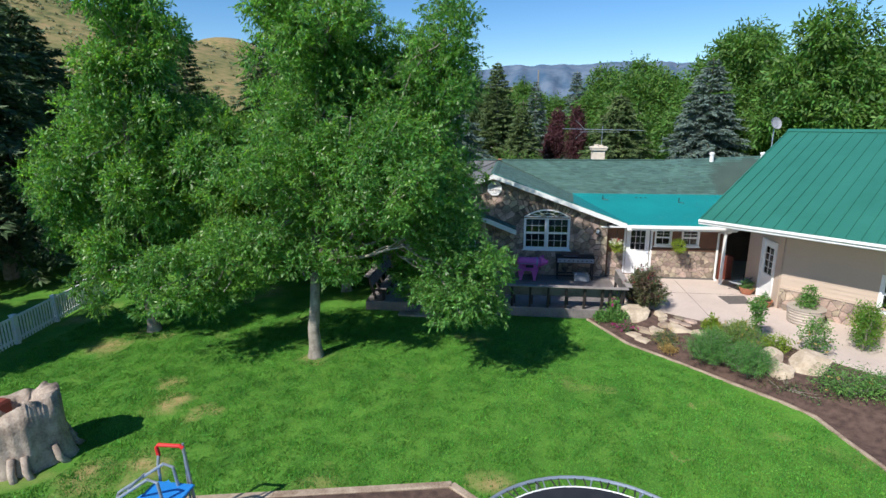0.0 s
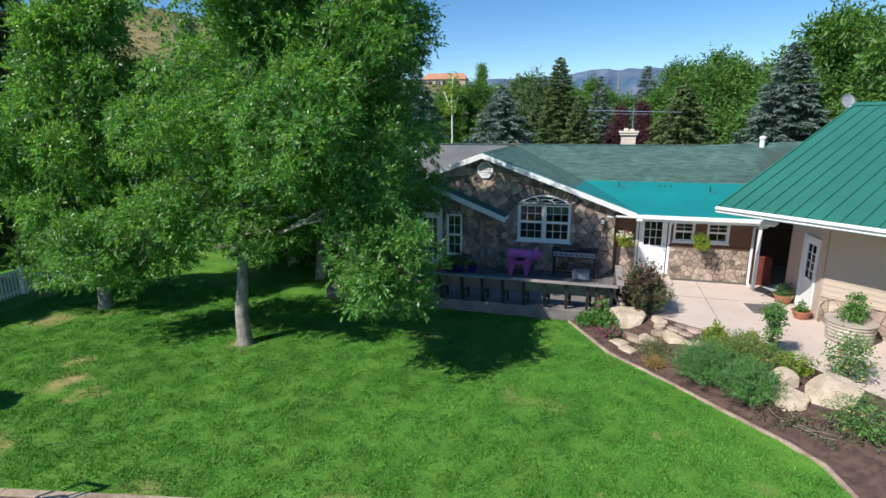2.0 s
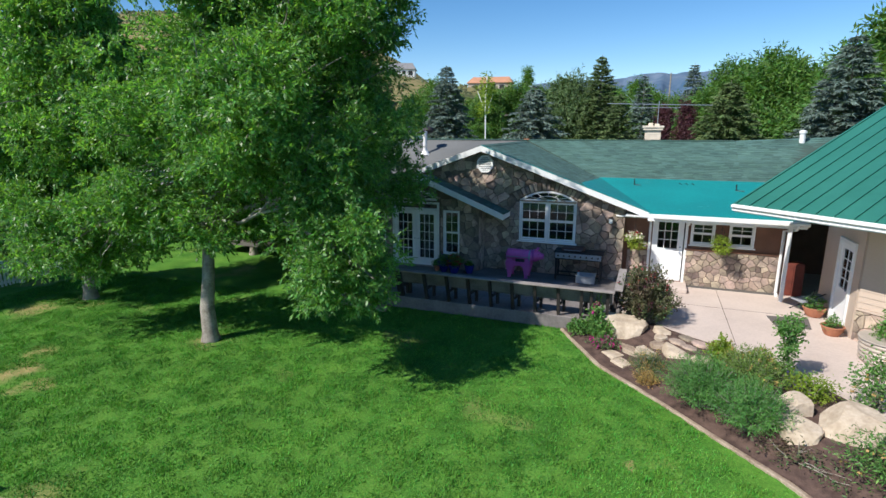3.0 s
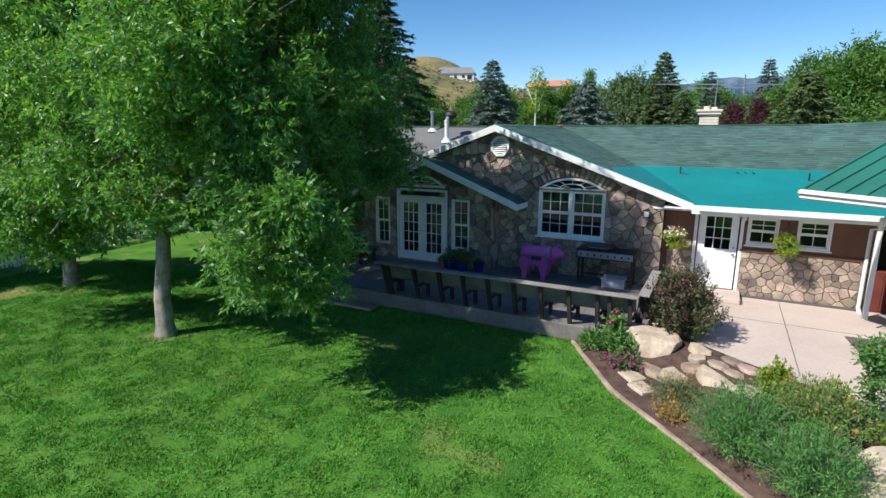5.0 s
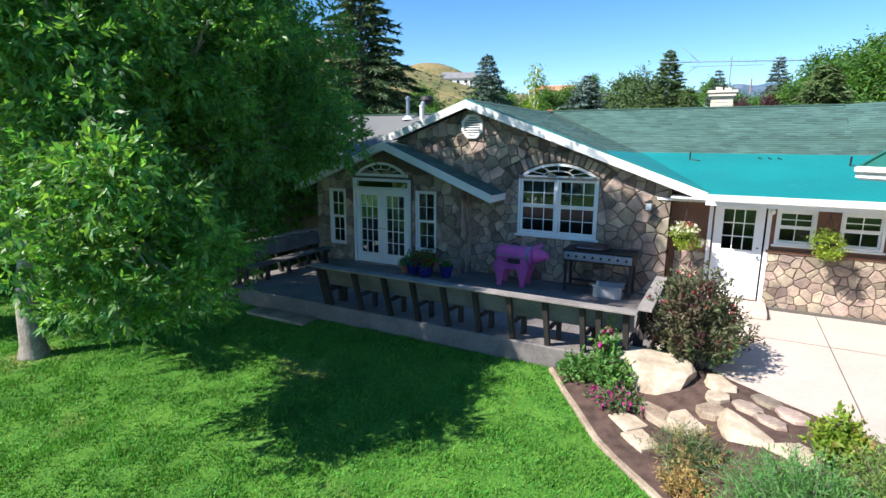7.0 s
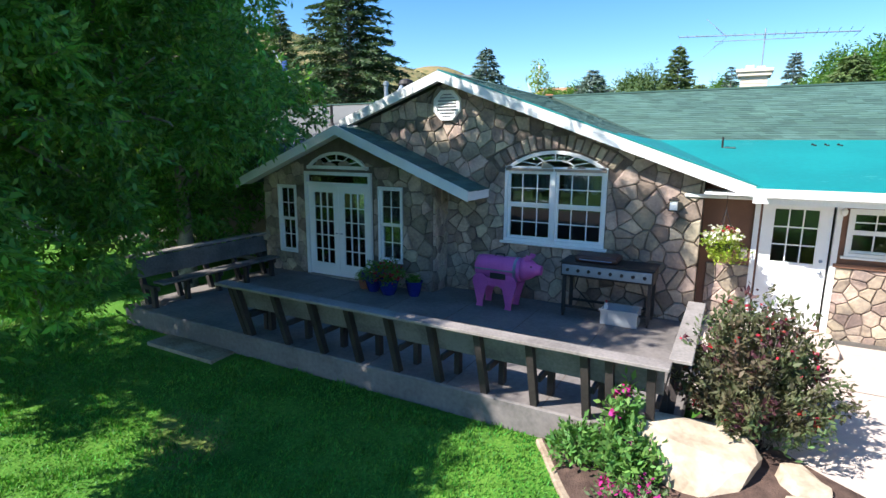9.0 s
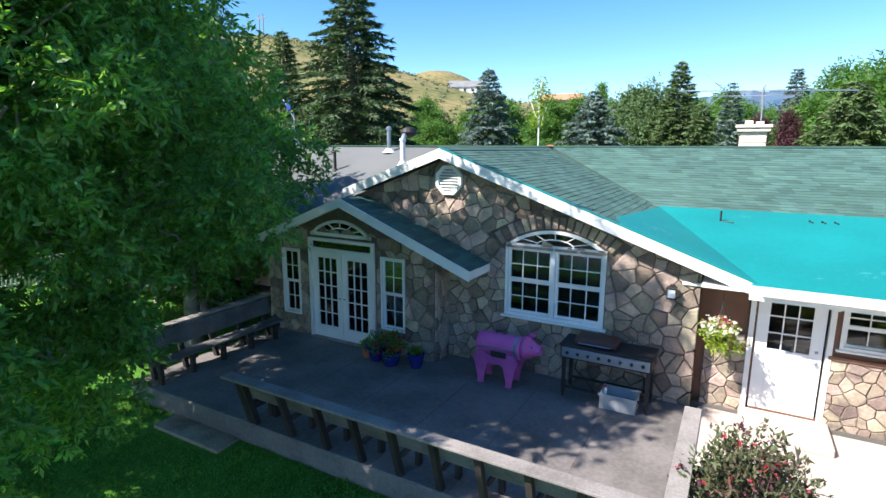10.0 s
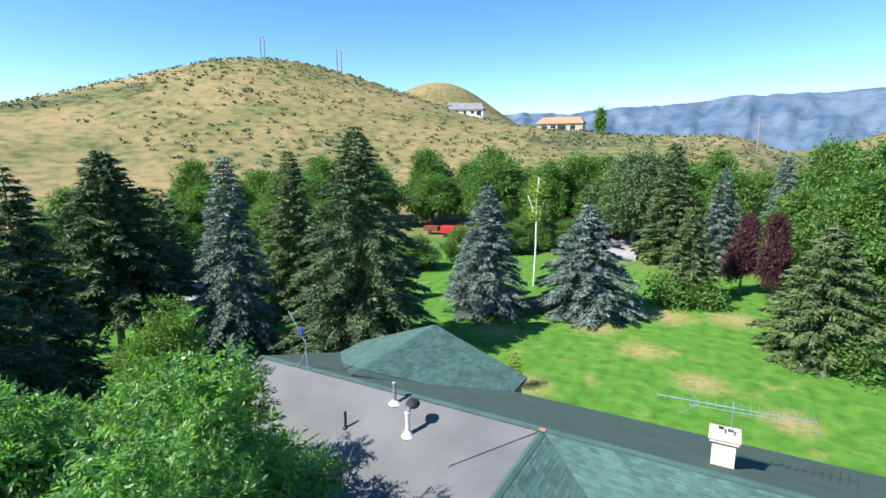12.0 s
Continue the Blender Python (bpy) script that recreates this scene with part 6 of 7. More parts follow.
part("cap", lathe([(0.016, 0.332), (0.016, 0.37), (0.01, 0.375)], 10), FOAMRED, can)


def pot(m, label, r, h, mat, leaf, seed, flowers=None, grow=1.0):
    p = thing("plant_pot", m, label, "plant pot")
    part("pot", lathe([(r * 0.6, 0), (r * 0.8, h * 0.3), (r * 0.98, h * 0.75), (r, h * 0.88), (r * 1.07, h * 0.9), (r * 1.07, h), (r * 0.94, h), (r * 0.92, h * 0.86)], 20), mat, p, smooth=False)
    part("soil", lathe([(r * 0.05, h * 0.85), (r * 0.9, h * 0.87)], 14), MULCH, p)
    b = [(0, 0, h + r * 0.45 * grow, r * 0.95 * grow, r * 0.95 * grow, r * 0.75 * grow)]
    foliage("plant", sprigs(b, int(60 * grow), 6, np.random.default_rng(seed), 0.4, 0.04), 0.07, leaf, p, seed)
    if flowers:
        foliage("flower", sprigs(b, 36, 4, np.random.default_rng(seed + 1), 1, 0.03), 0.06, flowers, p, seed + 3, 0, 0.8)
    return p


pot(pose(-2.02, 21.0, FLOOR), "blue glazed pot of violet flowers by the doors", 0.17, 0.28, BLUEGLAZE, LEAF_BUSH, 3, FLOWER_BLUE, 1.5)
pot(pose(-1.62, 20.95, FLOOR), "bushy potted plant on the terrace by the doors", 0.2, 0.3, BLUEGLAZE, LEAF_DARK, 4, FLOWER_RED, 1.6)
pot(pose(-1.12, 21.1, FLOOR), "dark blue empty-looking pot at the porch corner", 0.16, 0.3, BLUEGLAZE, LEAF_DARK, 5, None, 0.6)
pot(pose(-2.3, 21.05, FLOOR), "small pot of green leaves beside the french doors", 0.11, 0.2, TERRACOTTA, LEAF_BUSH, 6, None, 1.2)


def basket(m, label, leaf, flowers, seed):
    b = thing("hanging_basket", m, label, "hanging basket", "hanging baskets")
    part("bowl", lathe([(0.02, -0.14), (0.12, -0.11), (0.19, -0.02), (0.2, 0.02), (0.17, 0.01)], 16), BLACKIRON, b)
    part("chain", tubes(*[([(0.18 * math.cos(a), 0.18 * math.sin(a), 0.02), (0, 0, 0.52)], 0.006) for a in (0.3, 2.4, 4.5)], ([(0, 0, 0.5), (0, 0, 0.74)], 0.006), sides=4), BLACKIRON, b)
    bl = [(0, 0, 0.05, 0.26, 0.26, 0.17), (0.05, -0.05, -0.12, 0.22, 0.22, 0.17)]
    foliage("plant", sprigs(bl, 260, 6, np.random.default_rng(seed), 0.6, 0.04), 0.06, leaf, b, seed)
    if flowers:
        foliage("flower", sprigs([(0, 0, 0.1, 0.26, 0.26, 0.16)], 130, 4, np.random.default_rng(seed + 2), 1, 0.02), 0.05, flowers, b, seed + 2, 0, 0.9)
        foliage("red_flower", sprigs([(0, 0, 0.2, 0.2, 0.2, 0.1)], 12, 4, np.random.default_rng(seed + 4), 1, 0.02), 0.05, FLOWER_RED, b, seed + 4, 0, 0.9)
    return b


basket(pose(4.12, 21.78, 1.98), "hanging basket of white flowers and lime trailing leaves", LEAF_YELLOW, FLOWER_WHITE, 14)
basket(pose(6.55, 21.85, 2.03), "hanging basket of lime-green trailing leaves", LEAF_YELLOW, None, 18)

lamp = thing("wall_lamp", pose(3.36, 22.0, 2.42), "small dark wall lantern on the flagstone", "wall lamp")
part("bracket", boxes((-0.04, 0.04, -0.02, 0.02, 0.05, 0.22), (-0.02, 0.02, -0.1, -0.02, 0.18, 0.21)), BLACKIRON, lamp)
part("base_plate", boxes((-0.07, 0.07, -0.17, -0.05, 0.0, 0.02)), BLACKIRON, lamp)
part("hood", boxes((-0.08, 0.08, -0.18, -0.04, 0.17, 0.2), bevel=0.008), BLACKIRON, lamp)
part("glass", boxes((-0.055, 0.055, -0.16, -0.06, 0.021, 0.169)), WHITE, lamp, "frosted lantern glass")
lamp = thing("wall_lamp", pose(5.66, 22.3, 2.45), "small white porch light beside the side door", "wall lamp")
part("bulb", lathe([(0.02, 0), (0.045, 0.03), (0.05, 0.08), (0.02, 0.12)], 10), WHITE, lamp)
sign = thing("wall_plaque", pose(4.42, 22.385, 1.75), "small pale plaque on the recess wall", "plaque")
part("plate", boxes((-0.06, 0.06, -0.012, 0.01, -0.09, 0.09), bevel=0.004), GREYWOOD, sign)

gv = thing("gable_vent", pose(-0.88, 22.0, 4.22), "white octagonal louvred gable vent", "vent")
oct8 = [(math.cos(math.pi / 8 + k * math.pi / 4), math.sin(math.pi / 8 + k * math.pi / 4)) for k in range(8)]
bm = bmesh.new()
for k in range(8):
    a, b = oct8[k], oct8[(k + 1) % 8]
    prism([(a[0] * 0.24, a[1] * 0.24), (b[0] * 0.24, b[1] * 0.24), (b[0] * 0.31, b[1] * 0.31), (a[0] * 0.31, a[1] * 0.31)], -0.06, 0.03, bm)
part("rim", bm, WHITE, gv)
part("backing", prism([(x * 0.24, z * 0.24) for x, z in oct8], -0.005, 0.02), CURTAIN, gv)
for k in range(7):
    z = -0.18 + k * 0.06
    hw = min(0.22, 0.225 - max(0, abs(z) - 0.09))
    bm = boxes((-hw, hw, -0.045, -0.008, z - 0.008, z + 0.008))
    bmesh.ops.rotate(bm, verts=bm.verts[:], cent=(0, -0.02, z), matrix=Matrix.Rotation(radians(35), 3, "X"))
    part("slat", bm, WHITE, gv)

# ---- on the roofs ----
ch = thing("chimney", pose(4.35, 30.0, 4.1), "cream painted brick chimney with a wider cap", "chimney")
part("stack", boxes((-0.31, 0.31, -0.31, 0.31, 0.0, 1.22)), CHIMNEY, ch)
for k in range(12):
    part("brick_course", boxes((-0.325, 0.325, -0.325, 0.325, 0.03 + k * 0.1, 0.115 + k * 0.1), bevel=0.006), CHIMNEY, ch)
part("cap", boxes((-0.40, 0.40, -0.40, 0.40, 1.22, 1.32), (-0.44, 0.44, -0.44, 0.44, 1.325, 1.41), bevel=0.01), CHIMNEY, ch)
part("flue", boxes((-0.22, -0.02, -0.14, 0.14, 1.41, 1.53), (0.04, 0.24, -0.14, 0.14, 1.41, 1.50), bevel=0.01), CHIMNEY, ch, "clay flue liner")
# thin black plates stand in for the darkness inside the open flues
part("flue_hole_dark", boxes((-0.19, -0.05, -0.1, 0.1, 1.531, 1.536), (0.07, 0.21, -0.1, 0.1, 1.501, 1.506)), BLACKIRON, ch)

ant = thing("tv_antenna", pose(4.5, 29.95, 5.55), "grey rooftop television antenna on a thin mast", "antenna")
part("mast", tubes(([(0, 0, 0), (0, 0, 1.02)], 0.018), sides=6), TUBE, ant)
boom = part("boom", tubes(([(-2.1, -0.35, 0.92), (2.1, 0.2, 0.80)], 0.016), ([(-1.2, -0.22, 0.75), (0.9, 0.05, 0.72)], 0.01), sides=5), TUBE, ant)
for k in range(19):
    f = k / 18
    x, y, z = -2.1 + 4.2 * f, -0.35 + 0.55 * f, 0.92 - 0.12 * f
    ln = 0.22 + 0.55 * f ** 1.5
    part("element", tubes(([(x - 0.05 * ln, y - ln, z), (x, y, z), (x - 0.05 * ln, y + ln, z)], 0.006), sides=4), TUBE, boom)
for sg in (-1, 1):
    part("reflector", tubes(([(-0.9, -0.2, 0.86), (-1.45, -0.2, 0.86 + 0.5 * sg)], 0.009), ([(-1.2, -0.25, 0.86 + 0.25 * sg), (-1.0, 0.1, 0.86 + 0.1 * sg)], 0.006), sides=4), TUBE, boom)


def slope_z(y):
    return RIDGE_Z - (RIDGE_Y - y) * 0.42


v = thing("roof_vent", pose(-6.52, 28.0, slope_z(28.0)), "white flue pipe with a small cap on the grey roof", "roof vent", "roof vents")
part("flashing", lathe([(0.24, -0.03), (0.16, 0.05), (0.085, 0.12)], 14), WHITE, v)
part("pipe", lathe([(0.07, 0.05), (0.07, 0.72), (0.095, 0.73), (0.095, 0.82), (0.03, 0.86)], 12), TUBE, v)
v = thing("roof_vent", pose(-5.27, 26.96, slope_z(26.96)), "white flue pipe with a dark turbine head", "roof vent", "roof vents")
part("flashing", lathe([(0.24, -0.04), (0.17, 0.05), (0.1, 0.16)], 14), WHITE, v)
part("pipe", lathe([(0.085, 0.05), (0.085, 0.78), (0.1, 0.8), (0.1, 0.86)], 12), WHITE, v)
part("elbow", tubes(([(0, 0, 0.8), (0.02, 0.06, 0.95), (0.0, 0.2, 1.02)], 0.08)), TUBE, v)
part("turbine", lathe([(0.08, 0.9), (0.2, 0.96), (0.26, 1.06), (0.2, 1.18), (0.06, 1.23)], 14, pose(0.05, 0.28, 0.0)), BLACKIRON, v, "dark round turbine head")
v = thing("roof_vent", pose(-7.7, 26.54, slope_z(26.54)), "thin black vent pipe on the grey roof", "roof vent", "roof vents")
part("pipe", lathe([(0.05, -0.03), (0.05, 0.62), (0.03, 0.64)], 10), BLACKIRON, v)
part("flashing", lathe([(0.13, -0.05), (0.06, 0.06)], 10), BLACKIRON, v)
for x, y in ((9.6, 28.2), (12.0, 28.3)):
    v = thing("roof_vent", pose(x, y, 4.85), "short white vent pipe near the ridge", "roof vent", "roof vents")
    part("pipe", lathe([(0.1, -0.1), (0.1, 0.35), (0.13, 0.36), (0.13, 0.45), (0.05, 0.48)], 10), WHITE, v)
dish = thing("satellite_dish", pose(12.6, 28.9, 5.0), "round grey satellite dish on a pole", "satellite dish")
part("pole", tubes(([(0, 0, 0), (0, 0, 1.6)], 0.03)), TUBE, dish)
part("reflector", lathe([(0.02, 0), (0.2, 0.02), (0.3, 0.08), (0.3, 0.09), (0.2, 0.035), (0.02, 0.015)], 20, pose(0, -0.05, 1.68, 70, 0, 20)), CURTAIN, dish)
part("feed_arm", tubes(([(0, -0.05, 1.5), (0.0, -0.4, 1.6)], 0.012)), TUBE, dish)
am = thing("roof_mast", pose(-11.5, 28.6, 4.92), "leaning aerial mast with a blue dish on the ridge", "antenna")
part("tripod", tubes(([(-0.3, -0.2, 0), (0, 0, 0.7)], 0.018), ([(0.3, -0.2, 0), (0, 0, 0.7)], 0.018), ([(0, 0.25, 0), (0, 0, 0.7)], 0.018), ([(0, 0, 0), (0, 0, 1.25)], 0.022), sides=6), TUBE, am)
part("arm", tubes(([(0.05, 0, 1.0), (-1.0, 0.1, 2.3)], 0.02), sides=6), TUBE, am, "long pale leaning arm")
part("panel", boxes((-0.35, -0.1, -0.05, 0.0, 1.35, 1.75), bevel=0.02), BLUEPOLY, am, "dark blue panel")


# ---- garden ----
def boulder(m, label, sx, sy, sz, seed, mat=None):
    bm = bmesh.new()
    bmesh.ops.create_icosphere(bm, subdivisions=3, radius=1)
    rng = random.Random(seed)
    cuts = [(Vector((rng.gauss(0, 1), rng.gauss(0, 1), rng.gauss(0.2, 0.8))).normalized(), rng.uniform(0.52, 0.8)) for _ in range(13)] + [(Vector((0.1, -0.12, 1)).normalized(), 0.6)]
    for v in bm.verts:
        for n, c in cuts:
            d = v.co.dot(n) - c
            if d > 0:
                v.co -= n * d * 0.95
        v.co *= 1 + 0.05 * noise.noise(v.co * 2.5 + Vector((seed, 0, 0))) + 0.02 * noise.noise(v.co * 7)
        v.co = Vector((v.co.x * sx, v.co.y * sy, max(-0.25, v.co.z) * sz))
    ob = part("boulder", bm, mat or LIMESTONE)
    ob.matrix_basis = m
    return tagged(ob, label, "boulder", "garden boulders")


boulder(pose(4.14, 18.0, 0.26, 0, 0, 8), "large pale flat-topped boulder by the terrace", 0.84, 0.52, 0.72, 2)
boulder(pose(5.0, 17.88, 0.36, 0, 0, 20), "small flat white boulder beside the patio", 0.36, 0.27, 0.30, 13)
boulder(pose(7.08, 14.72, 0.40), "pale boulder half hidden by the green shrub", 0.48, 0.42, 0.56, 4)
boulder(pose(7.18, 14.08, 0.36, 0, 0, 20), "medium pale rounded boulder in the bed", 0.52, 0.40, 0.40, 5)
boulder(pose(7.95, 14.22, 0.40, 0, 0, 35), "largest white boulder in the mulched bed", 0.82, 0.62, 0.78, 6)
boulder(pose(5.28, 16.72, 0.34, 0, 0, -35), "long cream boulder at the top of the stone path", 0.50, 0.28, 0.36, 8)
boulder(pose(5.78, 16.42, 0.36, 0, 0, -40), "cream stepping boulder beside the path", 0.46, 0.28, 0.36, 9)

for i, (x, y, a, w, d) in enumerate(((3.94, 16.87, -44, 0.42, 0.34), (4.18, 16.54, -44, 0.42, 0.36), (4.36, 16.98, -45, 0.85, 0.28), (4.68, 16.9, 50, 0.55, 0.5), (4.95, 17.1, 20, 0.36, 0.34), (4.98, 17.48, 35, 0.32, 0.26), (5.34, 17.36, -40, 0.42, 0.24), (5.56, 17.66, -40, 0.44, 0.26), (5.84, 17.36, -45, 0.42, 0.26), (5.58, 17.08, -40, 0.40, 0.22))):
    rng = random.Random(i)
    poly = [(math.cos(k * math.tau / 7) * w * 0.55 * rng.uniform(0.85, 1.1), math.sin(k * math.tau / 7) * d * 0.6 * rng.uniform(0.85, 1.1)) for k in range(7)] if i > 1 else [(-w / 2, -d / 2), (w / 2, -d / 2), (w / 2, d / 2), (-w / 2, d / 2)]
    bm = slab([(px, py, 0.075) for px, py in poly], 0.12)
    bmesh.ops.bevel(bm, geom=[e for e in bm.edges if e.verts[0].co.z > 0 and e.verts[1].co.z > 0], offset=0.012, segments=1, affect="EDGES")
    st = part("paving_stone", bm, KERB if i in (2, 4) else STONE if i > 5 else LIMESTONE)
    st.matrix_basis = pose(x, y, height(x, y) + 0.02 + 0.007 * (i % 3), 0, 0, a)
    tagged(st, "square pale concrete paver in the mulch" if i < 2 else "irregular flat flagstone of the garden path", "paving stone", "path stones")

g0 = lambda x, y: height(x, y) + 0.03
spray_bush("shrub_ninebark", pose(4.58, 18.56, 0.38), "dark purple-green bush with red berry clusters by the terrace", 0.88, 1.62, 150, 84, 0.075, LEAF_MIX, 201, (FLOWER_RED, 60, 0.04), (LEAF_RED, 9))
spray_bush("shrub_broom", pose(5.72, 14.98, g0(5.72, 14.98)), "large feathery green shrub in the bed", 0.86, 1.02, 230, 70, 0.065, LEAF_BROOM, 202, slim=0.16)
spray_bush("shrub_broom", pose(6.42, 14.25, g0(6.42, 14.25)), "feathery green shrub spreading towards the kerb", 0.8, 0.88, 190, 66, 0.065, LEAF_BROOM, 222, slim=0.16)
spray_bush("shrub_heather", pose(6.55, 15.4, g0(6.55, 15.4)), "olive-green shrub with brownish tips", 0.72, 0.85, 170, 60, 0.06, LEAF_OLIVE, 223, (LEAF_STRAW, 60, 0.04), slim=0.2)
spray_bush("shrub_yellow", pose(6.15, 16.42, g0(6.15, 16.42)), "yellow-green bush with small gold flowers", 0.34, 0.62, 36, 50, 0.075, LEAF_YELLOW, 203, (LEAF_STRAW, 24, 0.05))
spray_bush("shrub_yellow", pose(6.85, 16.1, g0(6.85, 16.1)), "low yellow-green bush at the patio's edge", 0.36, 0.6, 34, 46, 0.07, LEAF_YELLOW, 224)
spray_bush("shrub_lavender", pose(4.72, 16.12, g0(4.72, 16.12)), "grey-green wispy plant with straw-coloured stalks", 0.5, 0.52, 90, 34, 0.07, LEAF_WILLOW, 204, None, (LEAF_STRAW, 4), slim=0.14)
spray_bush("shrub_dry", pose(4.72, 15.68, g0(4.72, 15.68)), "dry orange-brown mound of old foliage", 0.3, 0.34, 46, 30, 0.06, LEAF_STRAW, 205, slim=0.25)
spray_bush("shrub_low", pose(3.55, 17.7, g0(3.55, 17.7)), "bright leafy plants against the terrace wall", 0.46, 0.5, 46, 38, 0.10, LEAF_BUSH, 206)
spray_bush("shrub_low", pose(3.02, 17.66, g0(3.02, 17.66)), "trailing green leaves at the foot of the terrace", 0.32, 0.42, 30, 34, 0.09, LEAF_BUSH, 226)
spray_bush("shrub_petunia", pose(3.72, 17.2, g0(3.72, 17.2)), "low green plant with magenta flowers before the boulder", 0.42, 0.26, 44, 28, 0.06, LEAF_WILLOW, 207, (FLOWER_PINK, 34, 0.05))
spray_bush("shrub_hollyhock", pose(3.42, 17.83, g0(3.42, 17.83)), "tall leafy stalk with magenta blooms at the bench post", 0.22, 0.95, 12, 46, 0.11, LEAF_BUSH, 217, (FLOWER_PINK, 16, 0.06))
rg = random.Random(9)
bm = bmesh.new()
top = thing("topiary_standard", pose(7.25, 16.05, g0(7.25, 16.05)), "slim young standard tree in tiers of green leaves", "young tree")
tube(bm, [(0, 0, -0.05), (0.02, 0, 0.7), (0, 0.02, 1.35)], 0.022, 6, 0.01)
part("stem", bm, BARK, top)
foliage("leafage", sprigs([(0, 0, 1.15, 0.24, 0.24, 0.24), (0.02, 0, 0.75, 0.2, 0.2, 0.2), (0, 0, 0.36, 0.17, 0.17, 0.16)], 260, 6, np.random.default_rng(8), 0.4, 0.05), 0.085, LEAF_BUSH, top, 208)
shrub("shrub_lime", pose(7.55, 15.3, g0(7.55, 15.3)), "low lime-green bush in the bed", [(0, 0, 0.24, 0.38, 0.34, 0.26)], 220, 6, 0.06, LEAF_YELLOW, 209)
shrub("shrub_rose", pose(8.5, 15.25, g0(8.5, 15.25)), "rose bush with reddish young leaves", [(0, 0, 0.45, 0.42, 0.4, 0.42), (0.1, 0.1, 0.8, 0.25, 0.25, 0.25)], 230, 6, 0.08, LEAF_BUSH, 210, 12, (LEAF_STRAW, 20, 0.05))
shrub("shrub_spread", pose(8.15, 13.0, g0(8.15, 13.0)), "spreading green shrub with brown tips", [(0, 0, 0.32, 0.75, 0.5, 0.34), (0.8, -0.2, 0.3, 0.6, 0.5, 0.3)], 640, 7, 0.08, LEAF_BUSH, 211, 14, (LEAF_STRAW, 20, 0.05), 0.25)
shrub("shrub_spread", pose(9.9, 12.3, g0(9.9, 12.3)), "spreading green shrub at the bed's far end", [(0, 0, 0.3, 0.8, 0.6, 0.34)], 420, 7, 0.08, LEAF_BUSH, 216, 10, None, 0.25)
shrub("shrub_creeper", pose(6.95, 13.5, g0(6.95, 13.5)), "thin low creeper with dry stems on the mulch", [(0, 0, 0.1, 0.5, 0.35, 0.12), (0.5, -0.5, 0.08, 0.35, 0.3, 0.08)], 110, 6, 0.06, LEAF_MIX, 212, 8)
shrub("shrub_juniper", pose(10.0, 15.6, 0.47), "dark upright juniper column by the garage", [(0, 0, 0.55, 0.32, 0.32, 0.5), (0, 0, 1.1, 0.3, 0.3, 0.4)], 420, 7, 0.07, LEAF_DARK, 213, 8)
shrub("shrub_gold", pose(10.5, 16.35, 0.47), "bright yellow-green bush at the garage wall", [(0, 0, 0.5, 0.36, 0.34, 0.45)], 280, 6, 0.07, LEAF_YELLOW, 214)
shrub("shrub_blue", pose(7.45, 15.85, g0(7.45, 15.85)), "small violet-flowered plant below the young tree", [(0, 0, 0.16, 0.22, 0.2, 0.16)], 90, 6, 0.05, LEAF_BUSH, 215, 5, (FLOWER_BLUE, 20, 0.04))

br = thing("tub_planter", pose(9.48, 17.75, 0.47), "round pale ribbed metal tub with a leafy shrub", "planter")
ribs = [(0.02, 0.0), (0.47, 0.0)]
for k in range(5):
    z = 0.02 + k * 0.095
    ribs += [(0.48 + 0.008 * k, z), (0.505 + 0.008 * k, z + 0.03), (0.505 + 0.008 * k, z + 0.055), (0.482 + 0.008 * k, z + 0.085)]
part("tub", lathe(ribs + [(0.535, 0.50), (0.545, 0.515), (0.525, 0.525), (0.50, 0.50), (0.49, 0.42)], 32), TUBMETAL, br, "pale ribbed tub wall")
part("rim", lathe([(0.53, 0.505), (0.556, 0.51), (0.556, 0.53), (0.53, 0.535)], 32), TUBMETAL, br)
part("soil", lathe([(0.02, 0.44), (0.5, 0.43)], 18), MULCH, br)
foliage("plant", sprigs([(0, 0, 0.68, 0.3, 0.3, 0.26), (0.05, 0, 1.02, 0.2, 0.2, 0.26)], 220, 6, np.random.default_rng(6), 0.4, 0.05), 0.08, LEAF_BUSH, br, 31)
pot(pose(8.80, 20.6, 0.47), "round terracotta bowl of green plants by the garage", 0.26, 0.26, TERRACOTTA, LEAF_BUSH, 41, None, 1.0)
pot(pose(8.86, 19.2, 0.47), "terracotta bowl planter near the garage door", 0.24, 0.24, TERRACOTTA, LEAF_BUSH, 42, None, 0.8)
mat = part("door_mat", slab([(7.72, 19.3, 0.482), (8.5, 19.42, 0.482), (8.62, 20.3, 0.482), (7.63, 20.17, 0.482)], 0.011), MAT)
tagged(mat, "large dark grey doormat on the sunny patio", "mat")
cart = thing("patio_chair", pose(8.75, 21.0, 0.47, 0, 0, 25), "folding lounge chair with a pale cloth seat in the passage", "chair")
part("frame", tubes(([(-0.3, -0.3, 0), (0.3, 0.2, 0.55)], 0.014), ([(-0.3, 0.3, 0), (0.3, -0.2, 0.55)], 0.014), ([(-0.35, -0.25, 0.32), (0.5, -0.25, 0.4)], 0.014), ([(-0.35, 0.25, 0.32), (0.5, 0.25, 0.4)], 0.014), sides=6), BLACKIRON, cart)
part("seat", slab([(-0.35, -0.24, 0.33), (0.5, -0.24, 0.41), (0.5, 0.24, 0.41), (-0.35, 0.24, 0.33)], 0.02), CURTAIN, cart, "pale cloth seat")
cab = thing("wood_cabinet", pose(8.62, 22.6, 0.47), "dark red wooden cabinet inside the passage", "cabinet")
part("body", boxes((-0.28, 0.28, -0.2, 0.2, 0, 1.0), bevel=0.01), REDWOOD, cab)
part("door", boxes((-0.26, -0.01, -0.22, -0.202, 0.05, 0.95), (0.01, 0.26, -0.22, -0.202, 0.05, 0.95)), REDWOOD, cab)


